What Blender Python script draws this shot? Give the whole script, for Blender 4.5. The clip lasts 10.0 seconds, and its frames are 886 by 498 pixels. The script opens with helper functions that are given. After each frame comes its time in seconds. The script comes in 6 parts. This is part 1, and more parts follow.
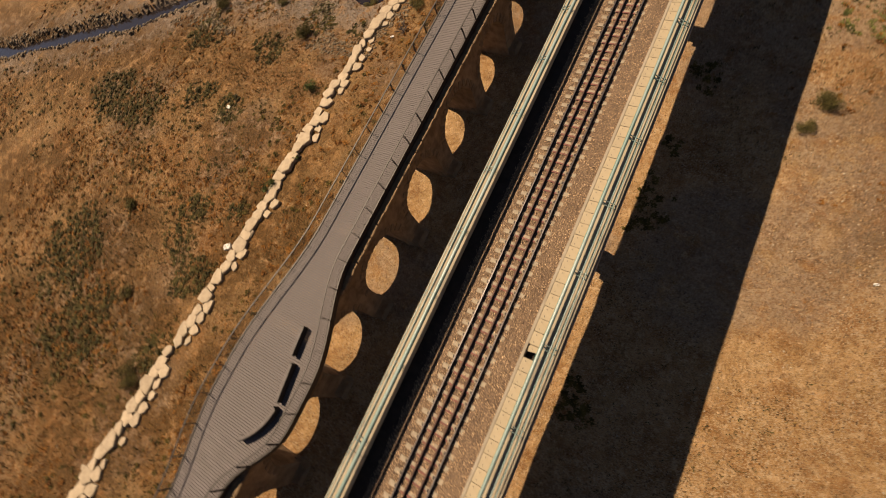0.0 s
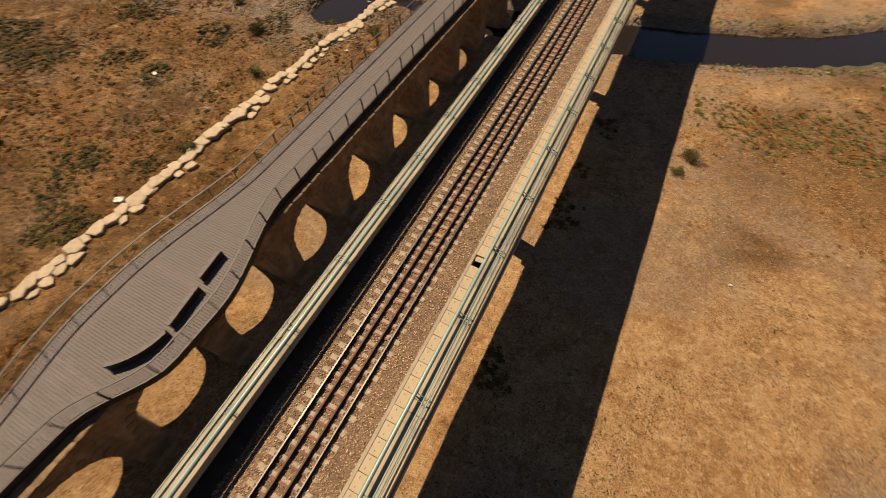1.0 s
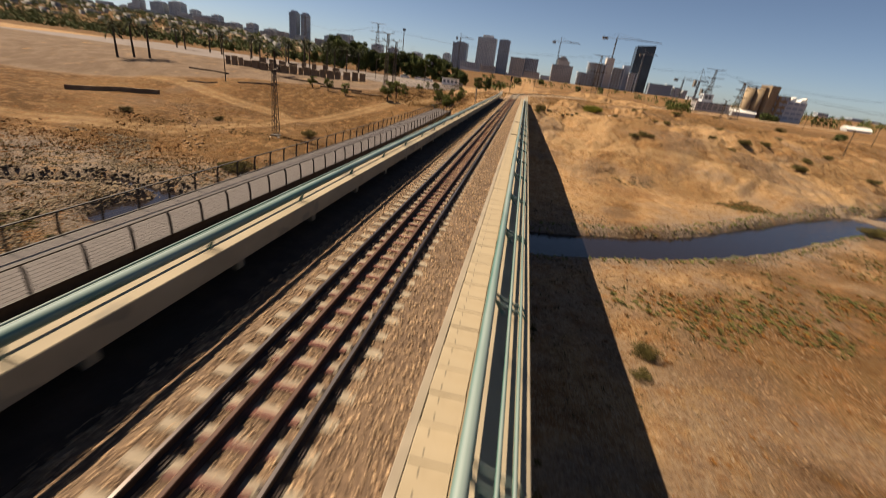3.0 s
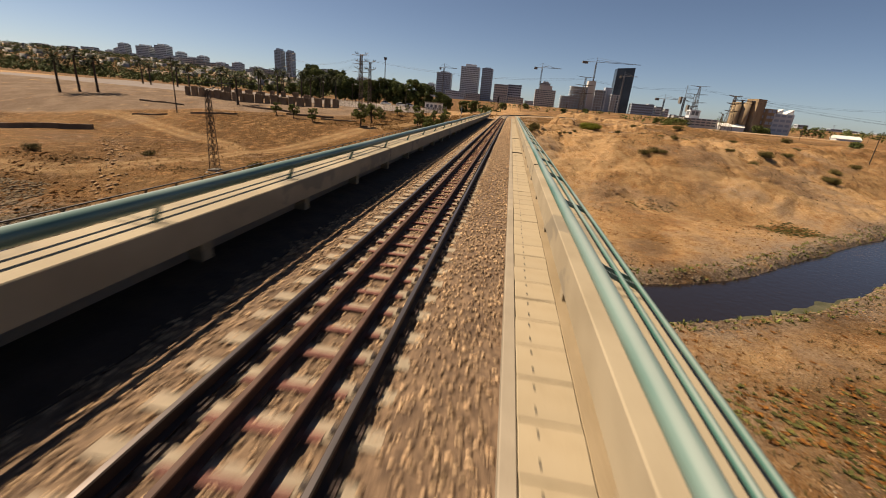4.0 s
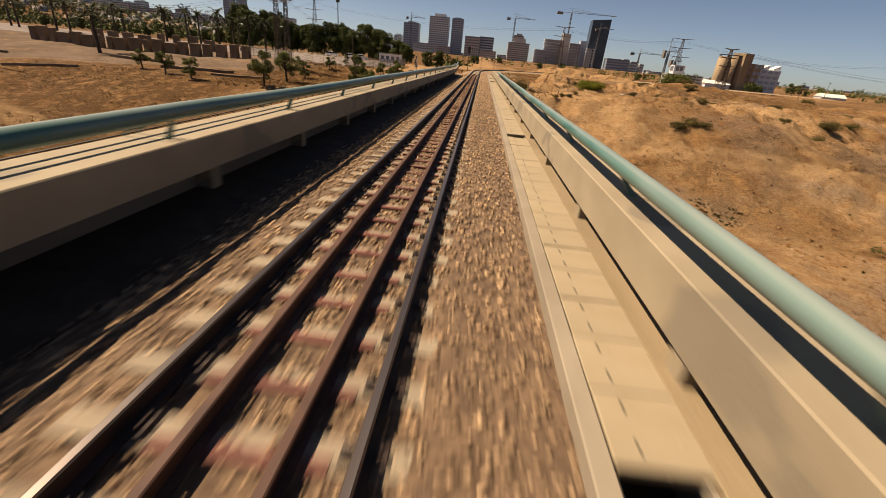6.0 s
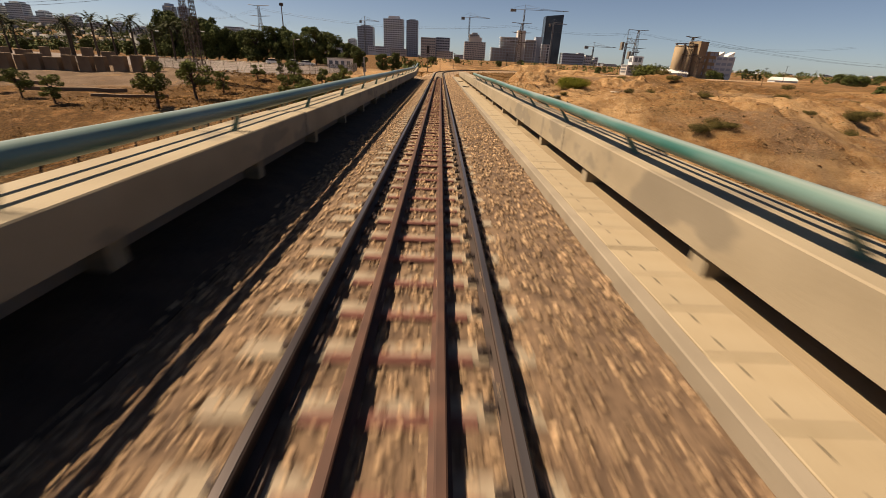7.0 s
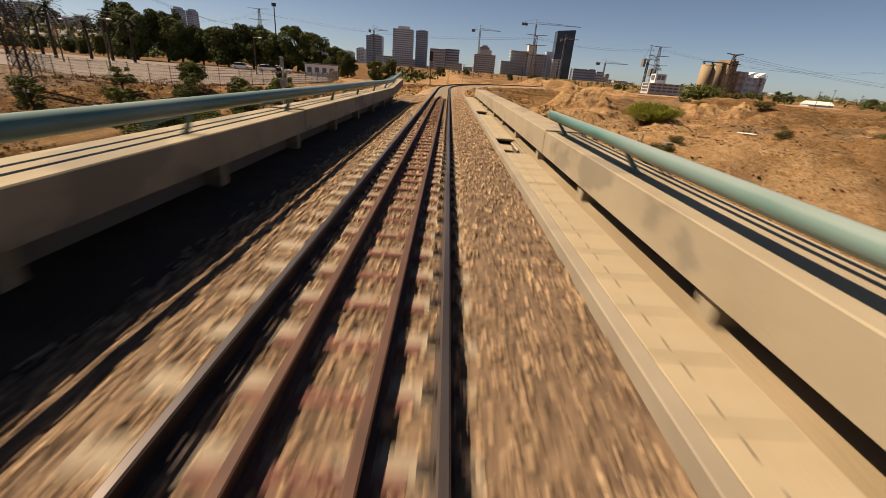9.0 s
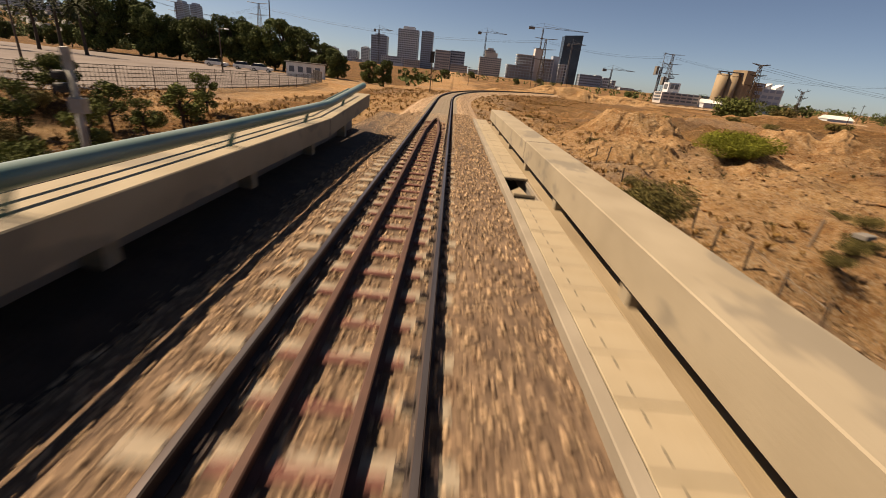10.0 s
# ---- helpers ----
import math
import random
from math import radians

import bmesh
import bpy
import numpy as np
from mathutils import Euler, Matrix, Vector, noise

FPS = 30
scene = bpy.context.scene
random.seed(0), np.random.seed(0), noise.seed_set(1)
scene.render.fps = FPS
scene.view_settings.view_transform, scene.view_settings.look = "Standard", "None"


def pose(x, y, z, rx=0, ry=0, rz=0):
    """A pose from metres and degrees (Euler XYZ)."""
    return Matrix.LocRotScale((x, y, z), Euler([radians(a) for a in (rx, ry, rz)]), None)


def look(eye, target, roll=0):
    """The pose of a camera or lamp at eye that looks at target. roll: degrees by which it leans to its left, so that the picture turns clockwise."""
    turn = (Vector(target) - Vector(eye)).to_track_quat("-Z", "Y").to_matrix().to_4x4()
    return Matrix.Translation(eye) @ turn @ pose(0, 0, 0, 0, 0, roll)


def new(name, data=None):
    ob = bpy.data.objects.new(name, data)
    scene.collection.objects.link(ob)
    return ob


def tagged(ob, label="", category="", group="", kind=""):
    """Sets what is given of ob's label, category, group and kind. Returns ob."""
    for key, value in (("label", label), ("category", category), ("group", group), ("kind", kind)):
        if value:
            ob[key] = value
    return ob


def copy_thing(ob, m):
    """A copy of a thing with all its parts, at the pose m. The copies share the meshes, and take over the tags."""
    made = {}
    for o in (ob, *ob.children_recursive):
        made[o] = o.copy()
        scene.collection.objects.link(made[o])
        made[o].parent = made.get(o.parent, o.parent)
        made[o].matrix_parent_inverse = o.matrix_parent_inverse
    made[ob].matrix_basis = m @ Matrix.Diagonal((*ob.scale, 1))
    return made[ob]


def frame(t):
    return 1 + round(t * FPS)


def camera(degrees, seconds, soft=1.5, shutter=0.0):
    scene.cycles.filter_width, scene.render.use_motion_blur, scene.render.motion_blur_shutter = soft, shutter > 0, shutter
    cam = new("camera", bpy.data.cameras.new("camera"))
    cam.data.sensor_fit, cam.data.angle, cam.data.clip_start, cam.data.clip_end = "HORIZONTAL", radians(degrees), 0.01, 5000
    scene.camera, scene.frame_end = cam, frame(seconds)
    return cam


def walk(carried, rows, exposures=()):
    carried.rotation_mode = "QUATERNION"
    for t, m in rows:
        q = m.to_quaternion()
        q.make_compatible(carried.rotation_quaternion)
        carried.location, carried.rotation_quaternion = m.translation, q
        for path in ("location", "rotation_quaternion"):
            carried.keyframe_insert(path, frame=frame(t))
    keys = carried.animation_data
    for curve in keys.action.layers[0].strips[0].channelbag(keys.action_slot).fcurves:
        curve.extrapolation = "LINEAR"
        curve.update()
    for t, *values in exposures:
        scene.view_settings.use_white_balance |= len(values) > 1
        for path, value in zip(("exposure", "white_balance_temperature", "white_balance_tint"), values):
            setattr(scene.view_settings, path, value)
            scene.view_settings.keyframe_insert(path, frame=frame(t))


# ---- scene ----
cam = camera(93.5, 10.0, soft=0.6, shutter=0.35)
# seconds, eye (x across the track, y along it, z above the rails), yaw to the left, pitch, roll
PATH = [
    (0, 5.008, -2.689, 20.293, 63.53, -64.05, -39.99),
    (0.5, 5.888, -8.064, 19.536, 46.16, -61.20, -16.03),
    (1, 5.631, -11.480, 17.243, 26.54, -57.10, 0.47),
    (1.5, 4.542, -12.109, 14.278, 9.09, -50.26, 5.26),
    (2, 3.397, -10.518, 10.091, 2.13, -38.05, 1.42),
    (2.5, 3.025, -6.259, 7.291, 3.00, -32.87, 2.76),
    (3, 2.884, -0.347, 4.741, 7.75, -23.19, 7.60),
    (3.2, 2.530, 2.332, 4.308, 7.64, -20.45, 8.67),
    (4.3, 1.636, 16.032, 2.494, 6.18, -19.41, 3.26),
    (4.5, 1.445, 18.030, 2.554, 5.36, -20.80, 2.63),
    (5, 1.346, 25.033, 2.598, 4.17, -24.33, 3.46),
    (6.3, 1.051, 42.536, 1.990, 2.69, -24.62, 5.72),
    (6.5, 0.875, 45.431, 1.962, 1.22, -24.32, 4.05),
    (7, 0.229, 52.170, 1.897, -1.42, -24.14, 2.75),
    (7.5, 0.216, 58.406, 1.560, -1.76, -23.71, 2.61),
    (8, 0.257, 65.107, 1.403, -1.50, -23.23, 3.44),
    (8.5, 0.457, 71.959, 1.547, -1.15, -22.94, 3.87),
    (9, 0.639, 78.954, 1.802, -0.92, -22.82, 4.50),
    (9.5, 0.692, 86.000, 2.122, -1.10, -22.90, 5.71),
    (10, 0.744, 92.634, 2.248, -0.91, -22.63, 6.13),
]


def heading(x, y, z, yaw, pitch, roll):
    return pose(x, y, z, 0, 0, yaw) @ pose(0, 0, 0, 90 + pitch) @ pose(0, 0, 0, 0, 0, roll)


walk(cam, [(t, heading(x, y, z, yaw, pitch, roll)) for t, x, y, z, yaw, pitch, roll in PATH], [(0.0, 0.95, 7350, 13), (1.0, 0.98, 7250, 12), (2.0, 0.98, 7000, 12), (3.0, 1.04, 6800, 10), (4.5, 0.97, 7150, 12), (5.0, 0.96, 7350, 14), (7.0, 0.96, 7250, 13), (9.0, 0.97, 7150, 12), (10.0, 0.98, 7200, 13)])
# ==== path end
# ---------------------------------------------------------------- light
SUN_WAY = Vector((-0.725, 0.15, 1.0)).normalized()
world = bpy.data.worlds.new("sky")
scene.world = world
world.use_nodes = True
wn = world.node_tree.nodes
sky = wn.new("ShaderNodeTexSky")
sky.sky_type = "NISHITA"
sky.sun_disc = False
sky.sun_elevation = math.asin(SUN_WAY.z)
sky.sun_rotation = math.atan2(SUN_WAY.x, SUN_WAY.y)
sky.altitude = 250.0
sky.air_density = 0.55
sky.dust_density = 0.6
sky.ozone_density = 0.6
wn["Background"].inputs["Strength"].default_value = 0.045
world.node_tree.links.new(sky.outputs["Color"], wn["Background"].inputs["Color"])
sun = new("sun", bpy.data.lights.new("sun", "SUN"))
sun.data.energy = 5.0
sun.data.angle = radians(0.5)
sun.data.color = (1.0, 0.835, 0.625)
sun.matrix_world = look(SUN_WAY * 60, (0, 0, 0))
scene.view_settings.exposure = 0.0


# ---------------------------------------------------------------- materials
def material(name, low, high, scale=4.0, rough=0.8, bump=0.3, fine=40.0, metal=0.0, stain=None, stain_scale=0.6, stain_amount=0.5, each=0.0, stretch=None, spread=(0.35, 0.65), edge=(0.45, 0.7)):
    """Two colours mixed by a noise, a second coarse stain, a fine relief, and a shift of value from piece to piece."""
    m = bpy.data.materials.new(name)
    m.use_nodes = True
    t = m.node_tree
    n, li = t.nodes, t.links
    b = n["Principled BSDF"]
    co = n.new("ShaderNodeTexCoord")
    vec = co.outputs["Object"]
    if stretch:
        mp = n.new("ShaderNodeMapping")
        mp.inputs["Scale"].default_value = stretch
        li.new(vec, mp.inputs["Vector"])
        vec = mp.outputs["Vector"]
    a = n.new("ShaderNodeTexNoise")
    a.inputs["Scale"].default_value, a.inputs["Detail"].default_value = scale, 6.0
    li.new(vec, a.inputs["Vector"])
    r = n.new("ShaderNodeValToRGB")
    r.color_ramp.elements[0].position, r.color_ramp.elements[1].position = spread
    r.color_ramp.elements[0].color, r.color_ramp.elements[1].color = (*low, 1), (*high, 1)
    li.new(a.outputs["Fac"], r.inputs["Fac"])
    colour = r.outputs["Color"]
    if stain:
        s = n.new("ShaderNodeTexNoise")
        s.inputs["Scale"].default_value, s.inputs["Detail"].default_value = stain_scale, 4.0
        li.new(vec, s.inputs["Vector"])
        sr = n.new("ShaderNodeMapRange")
        sr.inputs["From Min"].default_value, sr.inputs["From Max"].default_value = edge
        sr.inputs["To Max"].default_value = stain_amount
        li.new(s.outputs["Fac"], sr.inputs["Value"])
        mx = n.new("ShaderNodeMix")
        mx.data_type = "RGBA"
        li.new(sr.outputs["Result"], mx.inputs["Factor"])
        li.new(colour, mx.inputs["A"])
        mx.inputs["B"].default_value = (*stain, 1)
        colour = mx.outputs["Result"]
    if each:
        oi = n.new("ShaderNodeObjectInfo")
        ge = n.new("ShaderNodeNewGeometry")
        ad = n.new("ShaderNodeMath")
        ad.operation = "ADD"
        li.new(oi.outputs["Random"], ad.inputs[0])
        li.new(ge.outputs["Random Per Island"], ad.inputs[1])
        mr = n.new("ShaderNodeMapRange")
        mr.inputs["From Max"].default_value = 2.0
        mr.inputs["To Min"].default_value, mr.inputs["To Max"].default_value = 1 - each, 1 + each
        li.new(ad.outputs[0], mr.inputs["Value"])
        hs = n.new("ShaderNodeHueSaturation")
        li.new(mr.outputs["Result"], hs.inputs["Value"])
        li.new(colour, hs.inputs["Color"])
        colour = hs.outputs["Color"]
    li.new(colour, b.inputs["Base Color"])
    b.inputs["Roughness"].default_value = rough
    b.inputs["Metallic"].default_value = metal
    if bump:
        f = n.new("ShaderNodeTexNoise")
        f.inputs["Scale"].default_value, f.inputs["Detail"].default_value = fine, 5.0
        li.new(vec, f.inputs["Vector"])
        bp = n.new("ShaderNodeBump")
        bp.inputs["Strength"].default_value = bump
        bp.inputs["Distance"].default_value = 0.6 / fine
        li.new(f.outputs["Fac"], bp.inputs["Height"])
        li.new(bp.outputs["Normal"], b.inputs["Normal"])
    return m


def leaf_material(name, low, high):
    m = material(name, low, high, scale=1.5, rough=0.8, bump=0, each=0.45)
    b = m.node_tree.nodes["Principled BSDF"]
    b.inputs["Specular IOR Level"].default_value = 0.12
    return m


CONCRETE = material("concrete_cream", (0.212, 0.173, 0.118), (0.26, 0.216, 0.152), 1.2, 0.85, 0.15, 30, stain=(0.125, 0.108, 0.085), stain_scale=0.95, stain_amount=0.6, stretch=(1, 0.7, 1), edge=(0.56, 0.60))
SLAB = material("slab_concrete", (0.235, 0.188, 0.123), (0.285, 0.234, 0.159), 2.0, 0.85, 0.2, 30, stain=(0.16, 0.126, 0.084), stain_scale=0.9, stain_amount=0.4, each=0.09)
OCHRE = material("ochre_concrete", (0.185, 0.139, 0.08), (0.236, 0.181, 0.114), 1.5, 0.9, 0.25, 25, stain=(0.135, 0.097, 0.059), stain_scale=0.8, stain_amount=0.5, stretch=(1, 0.4, 1))
KERB = material("kerb_concrete", (0.195, 0.163, 0.124), (0.242, 0.205, 0.157), 2.0, 0.9, 0.2, 30, stain=(0.126, 0.106, 0.08), stain_scale=0.5)
GREY = material("deck_concrete", (0.126, 0.114, 0.101), (0.169, 0.152, 0.135), 0.8, 0.9, 0.2, 25, stain=(0.084, 0.072, 0.059), stain_scale=0.4)
SLEEPER = material("sleeper_concrete", (0.175, 0.142, 0.102), (0.25, 0.207, 0.153), 5.0, 0.9, 0.25, 40, stain=(0.135, 0.084, 0.062), stain_scale=2.0, stain_amount=0.35, each=0.12)
PLATE = material("rusty_plate", (0.095, 0.03, 0.022), (0.155, 0.055, 0.04), 8.0, 0.8, 0.3, 60, each=0.2)
RAIL = material("rail_steel", (0.016, 0.009, 0.006), (0.035, 0.017, 0.012), 6.0, 0.7, 0.2, 50)
RAILTOP = material("worn_rail_head", (0.10, 0.08, 0.075), (0.19, 0.165, 0.155), 3.0, 0.36, 0.05, 60, metal=0.85, stretch=(1, 0.1, 1))
GUARD = material("guard_rail_rust", (0.038, 0.015, 0.009), (0.072, 0.03, 0.018), 6.0, 0.75, 0.2, 50)
# Wide contrast and dark patches also stand in for shade between stones.
BALLAST = material("ballast_stone", (0.088, 0.052, 0.029), (0.48, 0.332, 0.2), 16.0, 0.95, 0.9, 40, stain=(0.11, 0.052, 0.03), stain_scale=4.0, stain_amount=0.4, each=0.75, spread=(0.38, 0.60))
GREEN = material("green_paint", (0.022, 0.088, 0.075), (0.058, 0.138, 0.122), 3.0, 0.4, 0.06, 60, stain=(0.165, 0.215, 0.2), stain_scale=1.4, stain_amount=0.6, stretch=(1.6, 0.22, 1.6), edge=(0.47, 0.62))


def lighten_top(m, pale):
    """Fading and top light put into the colour of faces that look upward."""
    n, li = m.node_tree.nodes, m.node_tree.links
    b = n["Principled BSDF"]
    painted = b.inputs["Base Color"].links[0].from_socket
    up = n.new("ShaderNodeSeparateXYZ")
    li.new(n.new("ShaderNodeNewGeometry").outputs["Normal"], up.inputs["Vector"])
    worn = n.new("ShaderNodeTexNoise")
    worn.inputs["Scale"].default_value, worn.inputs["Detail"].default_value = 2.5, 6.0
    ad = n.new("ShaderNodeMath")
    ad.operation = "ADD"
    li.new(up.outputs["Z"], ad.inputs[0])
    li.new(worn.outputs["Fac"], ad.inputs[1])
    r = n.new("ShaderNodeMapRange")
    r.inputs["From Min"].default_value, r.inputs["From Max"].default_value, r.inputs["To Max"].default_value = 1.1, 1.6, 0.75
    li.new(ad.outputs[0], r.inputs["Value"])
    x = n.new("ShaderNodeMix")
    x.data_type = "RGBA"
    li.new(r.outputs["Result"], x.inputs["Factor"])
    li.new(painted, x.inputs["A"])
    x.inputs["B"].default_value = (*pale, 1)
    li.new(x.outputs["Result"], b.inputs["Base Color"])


lighten_top(GREEN, (0.25, 0.275, 0.265))
STONE = material("old_limestone", (0.118, 0.072, 0.036), (0.203, 0.135, 0.075), 1.6, 0.95, 0.5, 14, stain=(0.063, 0.036, 0.016), stain_scale=0.5, stain_amount=0.6, each=0.22)
ROCK = material("pale_rock", (0.245, 0.188, 0.128), (0.34, 0.275, 0.198), 2.5, 0.95, 0.5, 12, stain=(0.143, 0.101, 0.059), stain_scale=1.2, stain_amount=0.5, each=0.18)
BANKROCK = material("bank_rock", (0.063, 0.042, 0.023), (0.177, 0.131, 0.08), 1.5, 0.95, 0.5, 10, stain=(0.068, 0.051, 0.034), stain_scale=1.0, each=0.4)
BOARD = material("weathered_board", (0.066, 0.054, 0.053), (0.092, 0.077, 0.076), 3.0, 0.8, 0.2, 40, stain=(0.075, 0.062, 0.054), stain_scale=0.3, stain_amount=0.5, each=0.07, stretch=(0.3, 3, 1))
DARKSTEEL = material("dark_brown_steel", (0.014, 0.01, 0.009), (0.027, 0.02, 0.016), 5.0, 0.6, 0.1, 50, metal=0.2)
WIRE = material("grey_wire", (0.084, 0.072, 0.063), (0.118, 0.106, 0.093), 5.0, 0.5, 0.0, 50, metal=0.5)
GALV = material("galvanised_lattice", (0.042, 0.028, 0.019), (0.08, 0.053, 0.036), 3.0, 0.6, 0.1, 50, metal=0.3)
TIMBER = material("pole_timber", (0.038, 0.025, 0.016), (0.068, 0.047, 0.034), 4.0, 0.9, 0.3, 30, stretch=(1, 1, 0.2))
BARK = material("bark", (0.031, 0.021, 0.015), (0.059, 0.042, 0.03), 5.0, 0.95, 0.6, 18)
LEAF = leaf_material("dark_green_leaves", (0.034, 0.045, 0.014), (0.095, 0.112, 0.035))
LEAFB = leaf_material("bright_green_leaves", (0.10, 0.112, 0.010), (0.22, 0.22, 0.03))
YOUNG = leaf_material("young_tree_leaves", (0.045, 0.056, 0.013), (0.135, 0.145, 0.04))
EARTHROCK = material("earthy_stone", (0.19, 0.108, 0.05), (0.30, 0.19, 0.10), 2.5, 0.95, 0.5, 12, stain=(0.093, 0.051, 0.025), stain_scale=1.2, stain_amount=0.5, each=0.3)
# Darker than the stones: shade in the gaps is put into this colour.
SHADED_BED = material("shaded_ballast_bed", (0.055, 0.033, 0.02), (0.175, 0.113, 0.069), 12.0, 0.97, 0.9, 30, stain=(0.04, 0.022, 0.014), stain_scale=2.0, stain_amount=0.5)
# Darkened so the dust's colour also holds the left beam's shade.
SHADED_DUST = material("shaded_dust", (0.021, 0.011, 0.006), (0.043, 0.024, 0.014), 2.5, 0.95, 0.5, 14, stain=(0.021, 0.015, 0.011), stain_scale=0.7, stain_amount=0.6)
RUST_SCRUB = leaf_material("rust_brown_scrub", (0.082, 0.031, 0.007), (0.235, 0.102, 0.024))
OLIVE = leaf_material("olive_scrub_leaves", (0.034, 0.026, 0.006), (0.10, 0.07, 0.018))
FOAM = material("pale_foam", (0.108, 0.102, 0.098), (0.298, 0.298, 0.287), 3.0, 0.7, 0.4, 12)
ALGAE = material("olive_algae", (0.025, 0.026, 0.009), (0.063, 0.059, 0.025), 1.2, 0.6, 0.3, 8, stain=(0.093, 0.08, 0.047), stain_scale=0.9, stain_amount=0.5)
# Dark brown tone of the trough floor below the slabs.
TROUGH_BROWN = material("dark_brown_floor", (0.019, 0.014, 0.011), (0.036, 0.026, 0.019), 3.0, 0.95, 0.4, 25)
SEAL = material("joint_sealant", (0.084, 0.072, 0.055), (0.114, 0.099, 0.075), 4.0, 0.9, 0.2, 30)
SCRUB = leaf_material("dry_scrub_leaves", (0.022, 0.02, 0.006), (0.075, 0.058, 0.018))
DRY = leaf_material("straw_grass", (0.129, 0.068, 0.019), (0.224, 0.133, 0.044))
PALM = leaf_material("palm_fronds", (0.022, 0.027, 0.012), (0.055, 0.06, 0.027))
ASPHALT = material("pale_asphalt", (0.112, 0.088, 0.078), (0.158, 0.128, 0.115), 0.15, 0.95, 0.2, 8, stain=(0.08, 0.059, 0.047), stain_scale=0.04)
WHITE = material("white_paint", (0.6, 0.585, 0.55), (0.74, 0.72, 0.69), 1.0, 0.5, 0.05, 20)
LITTER = material("crumpled_white_plastic", (0.16, 0.15, 0.13), (0.5, 0.48, 0.45), 7.0, 0.6, 0.8, 9, spread=(0.42, 0.55))
POSTGREY = material("weathered_pale_steel", (0.2, 0.185, 0.165), (0.3, 0.285, 0.26), 3.0, 0.6, 0.1, 40)
BUSH = leaf_material("olive_bush_leaves", (0.045, 0.04, 0.013), (0.135, 0.108, 0.036))
MAT_SCRUB = leaf_material("green_scrub_mats", (0.036, 0.040, 0.012), (0.112, 0.105, 0.032))
CARGLASS = material("car_glass", (0.016, 0.02, 0.023), (0.023, 0.027, 0.031), 1.0, 0.1, 0)
RUBBER = material("tyre_rubber", (0.016, 0.016, 0.016), (0.023, 0.023, 0.023), 4.0, 0.9, 0.1, 40)
SAND = material("sandstone_wall", (0.108, 0.071, 0.043), (0.195, 0.141, 0.092), 0.4, 0.9, 0.3, 5, stain=(0.118, 0.08, 0.051), stain_scale=0.15, each=0.3)
GLASSDARK = material("dark_curtain_glass", (0.02, 0.027, 0.043), (0.035, 0.047, 0.066), 0.05, 0.25, 0)
WINDOW = material("window_band", (0.078, 0.086, 0.105), (0.117, 0.129, 0.148), 0.3, 0.3, 0)
# Far building colours, lightened and blued; distance haze is put into them.
HAZEGREY = material("hazy_tower_grey", (0.235, 0.275, 0.35), (0.32, 0.36, 0.43), 0.02, 0.8, 0)
HAZEPALE = material("hazy_tower_pale", (0.40, 0.43, 0.48), (0.54, 0.56, 0.58), 0.02, 0.8, 0, each=0.2)
HAZESAND = material("hazy_tower_sand", (0.36, 0.33, 0.31), (0.46, 0.42, 0.39), 0.02, 0.8, 0, each=0.2)
HOUSE = material("weathered_render", (0.123, 0.123, 0.127), (0.246, 0.238, 0.23), 0.03, 0.85, 0, each=0.35)
SILO = material("silo_concrete", (0.235, 0.17, 0.1), (0.30, 0.225, 0.145), 0.3, 0.85, 0.1, 3, stain=(0.118, 0.072, 0.038), stain_scale=0.12, stretch=(1, 1, 0.3))
CRANE = material("crane_steel", (0.085, 0.09, 0.105), (0.13, 0.135, 0.15), 0.3, 0.6, 0)
BLACK = material("black_plastic", (0.009, 0.009, 0.009), (0.016, 0.016, 0.016), 5.0, 0.6, 0)


def water_material():
    m = bpy.data.materials.new("dark_river_water")
    m.use_nodes = True
    t = m.node_tree
    b = t.nodes["Principled BSDF"]
    b.inputs["Base Color"].default_value = (0.012, 0.009, 0.009, 1)
    b.inputs["Roughness"].default_value = 0.10
    b.inputs["IOR"].default_value = 1.33
    co = t.nodes.new("ShaderNodeTexCoord")
    f = t.nodes.new("ShaderNodeTexNoise")
    f.inputs["Scale"].default_value, f.inputs["Detail"].default_value = 1.6, 4
    bp = t.nodes.new("ShaderNodeBump")
    bp.inputs["Strength"].default_value, bp.inputs["Distance"].default_value = 0.25, 0.12
    t.links.new(co.outputs["Object"], f.inputs["Vector"])
    t.links.new(f.outputs["Fac"], bp.inputs["Height"])
    t.links.new(bp.outputs["Normal"], b.inputs["Normal"])
    return m


WATER = water_material()


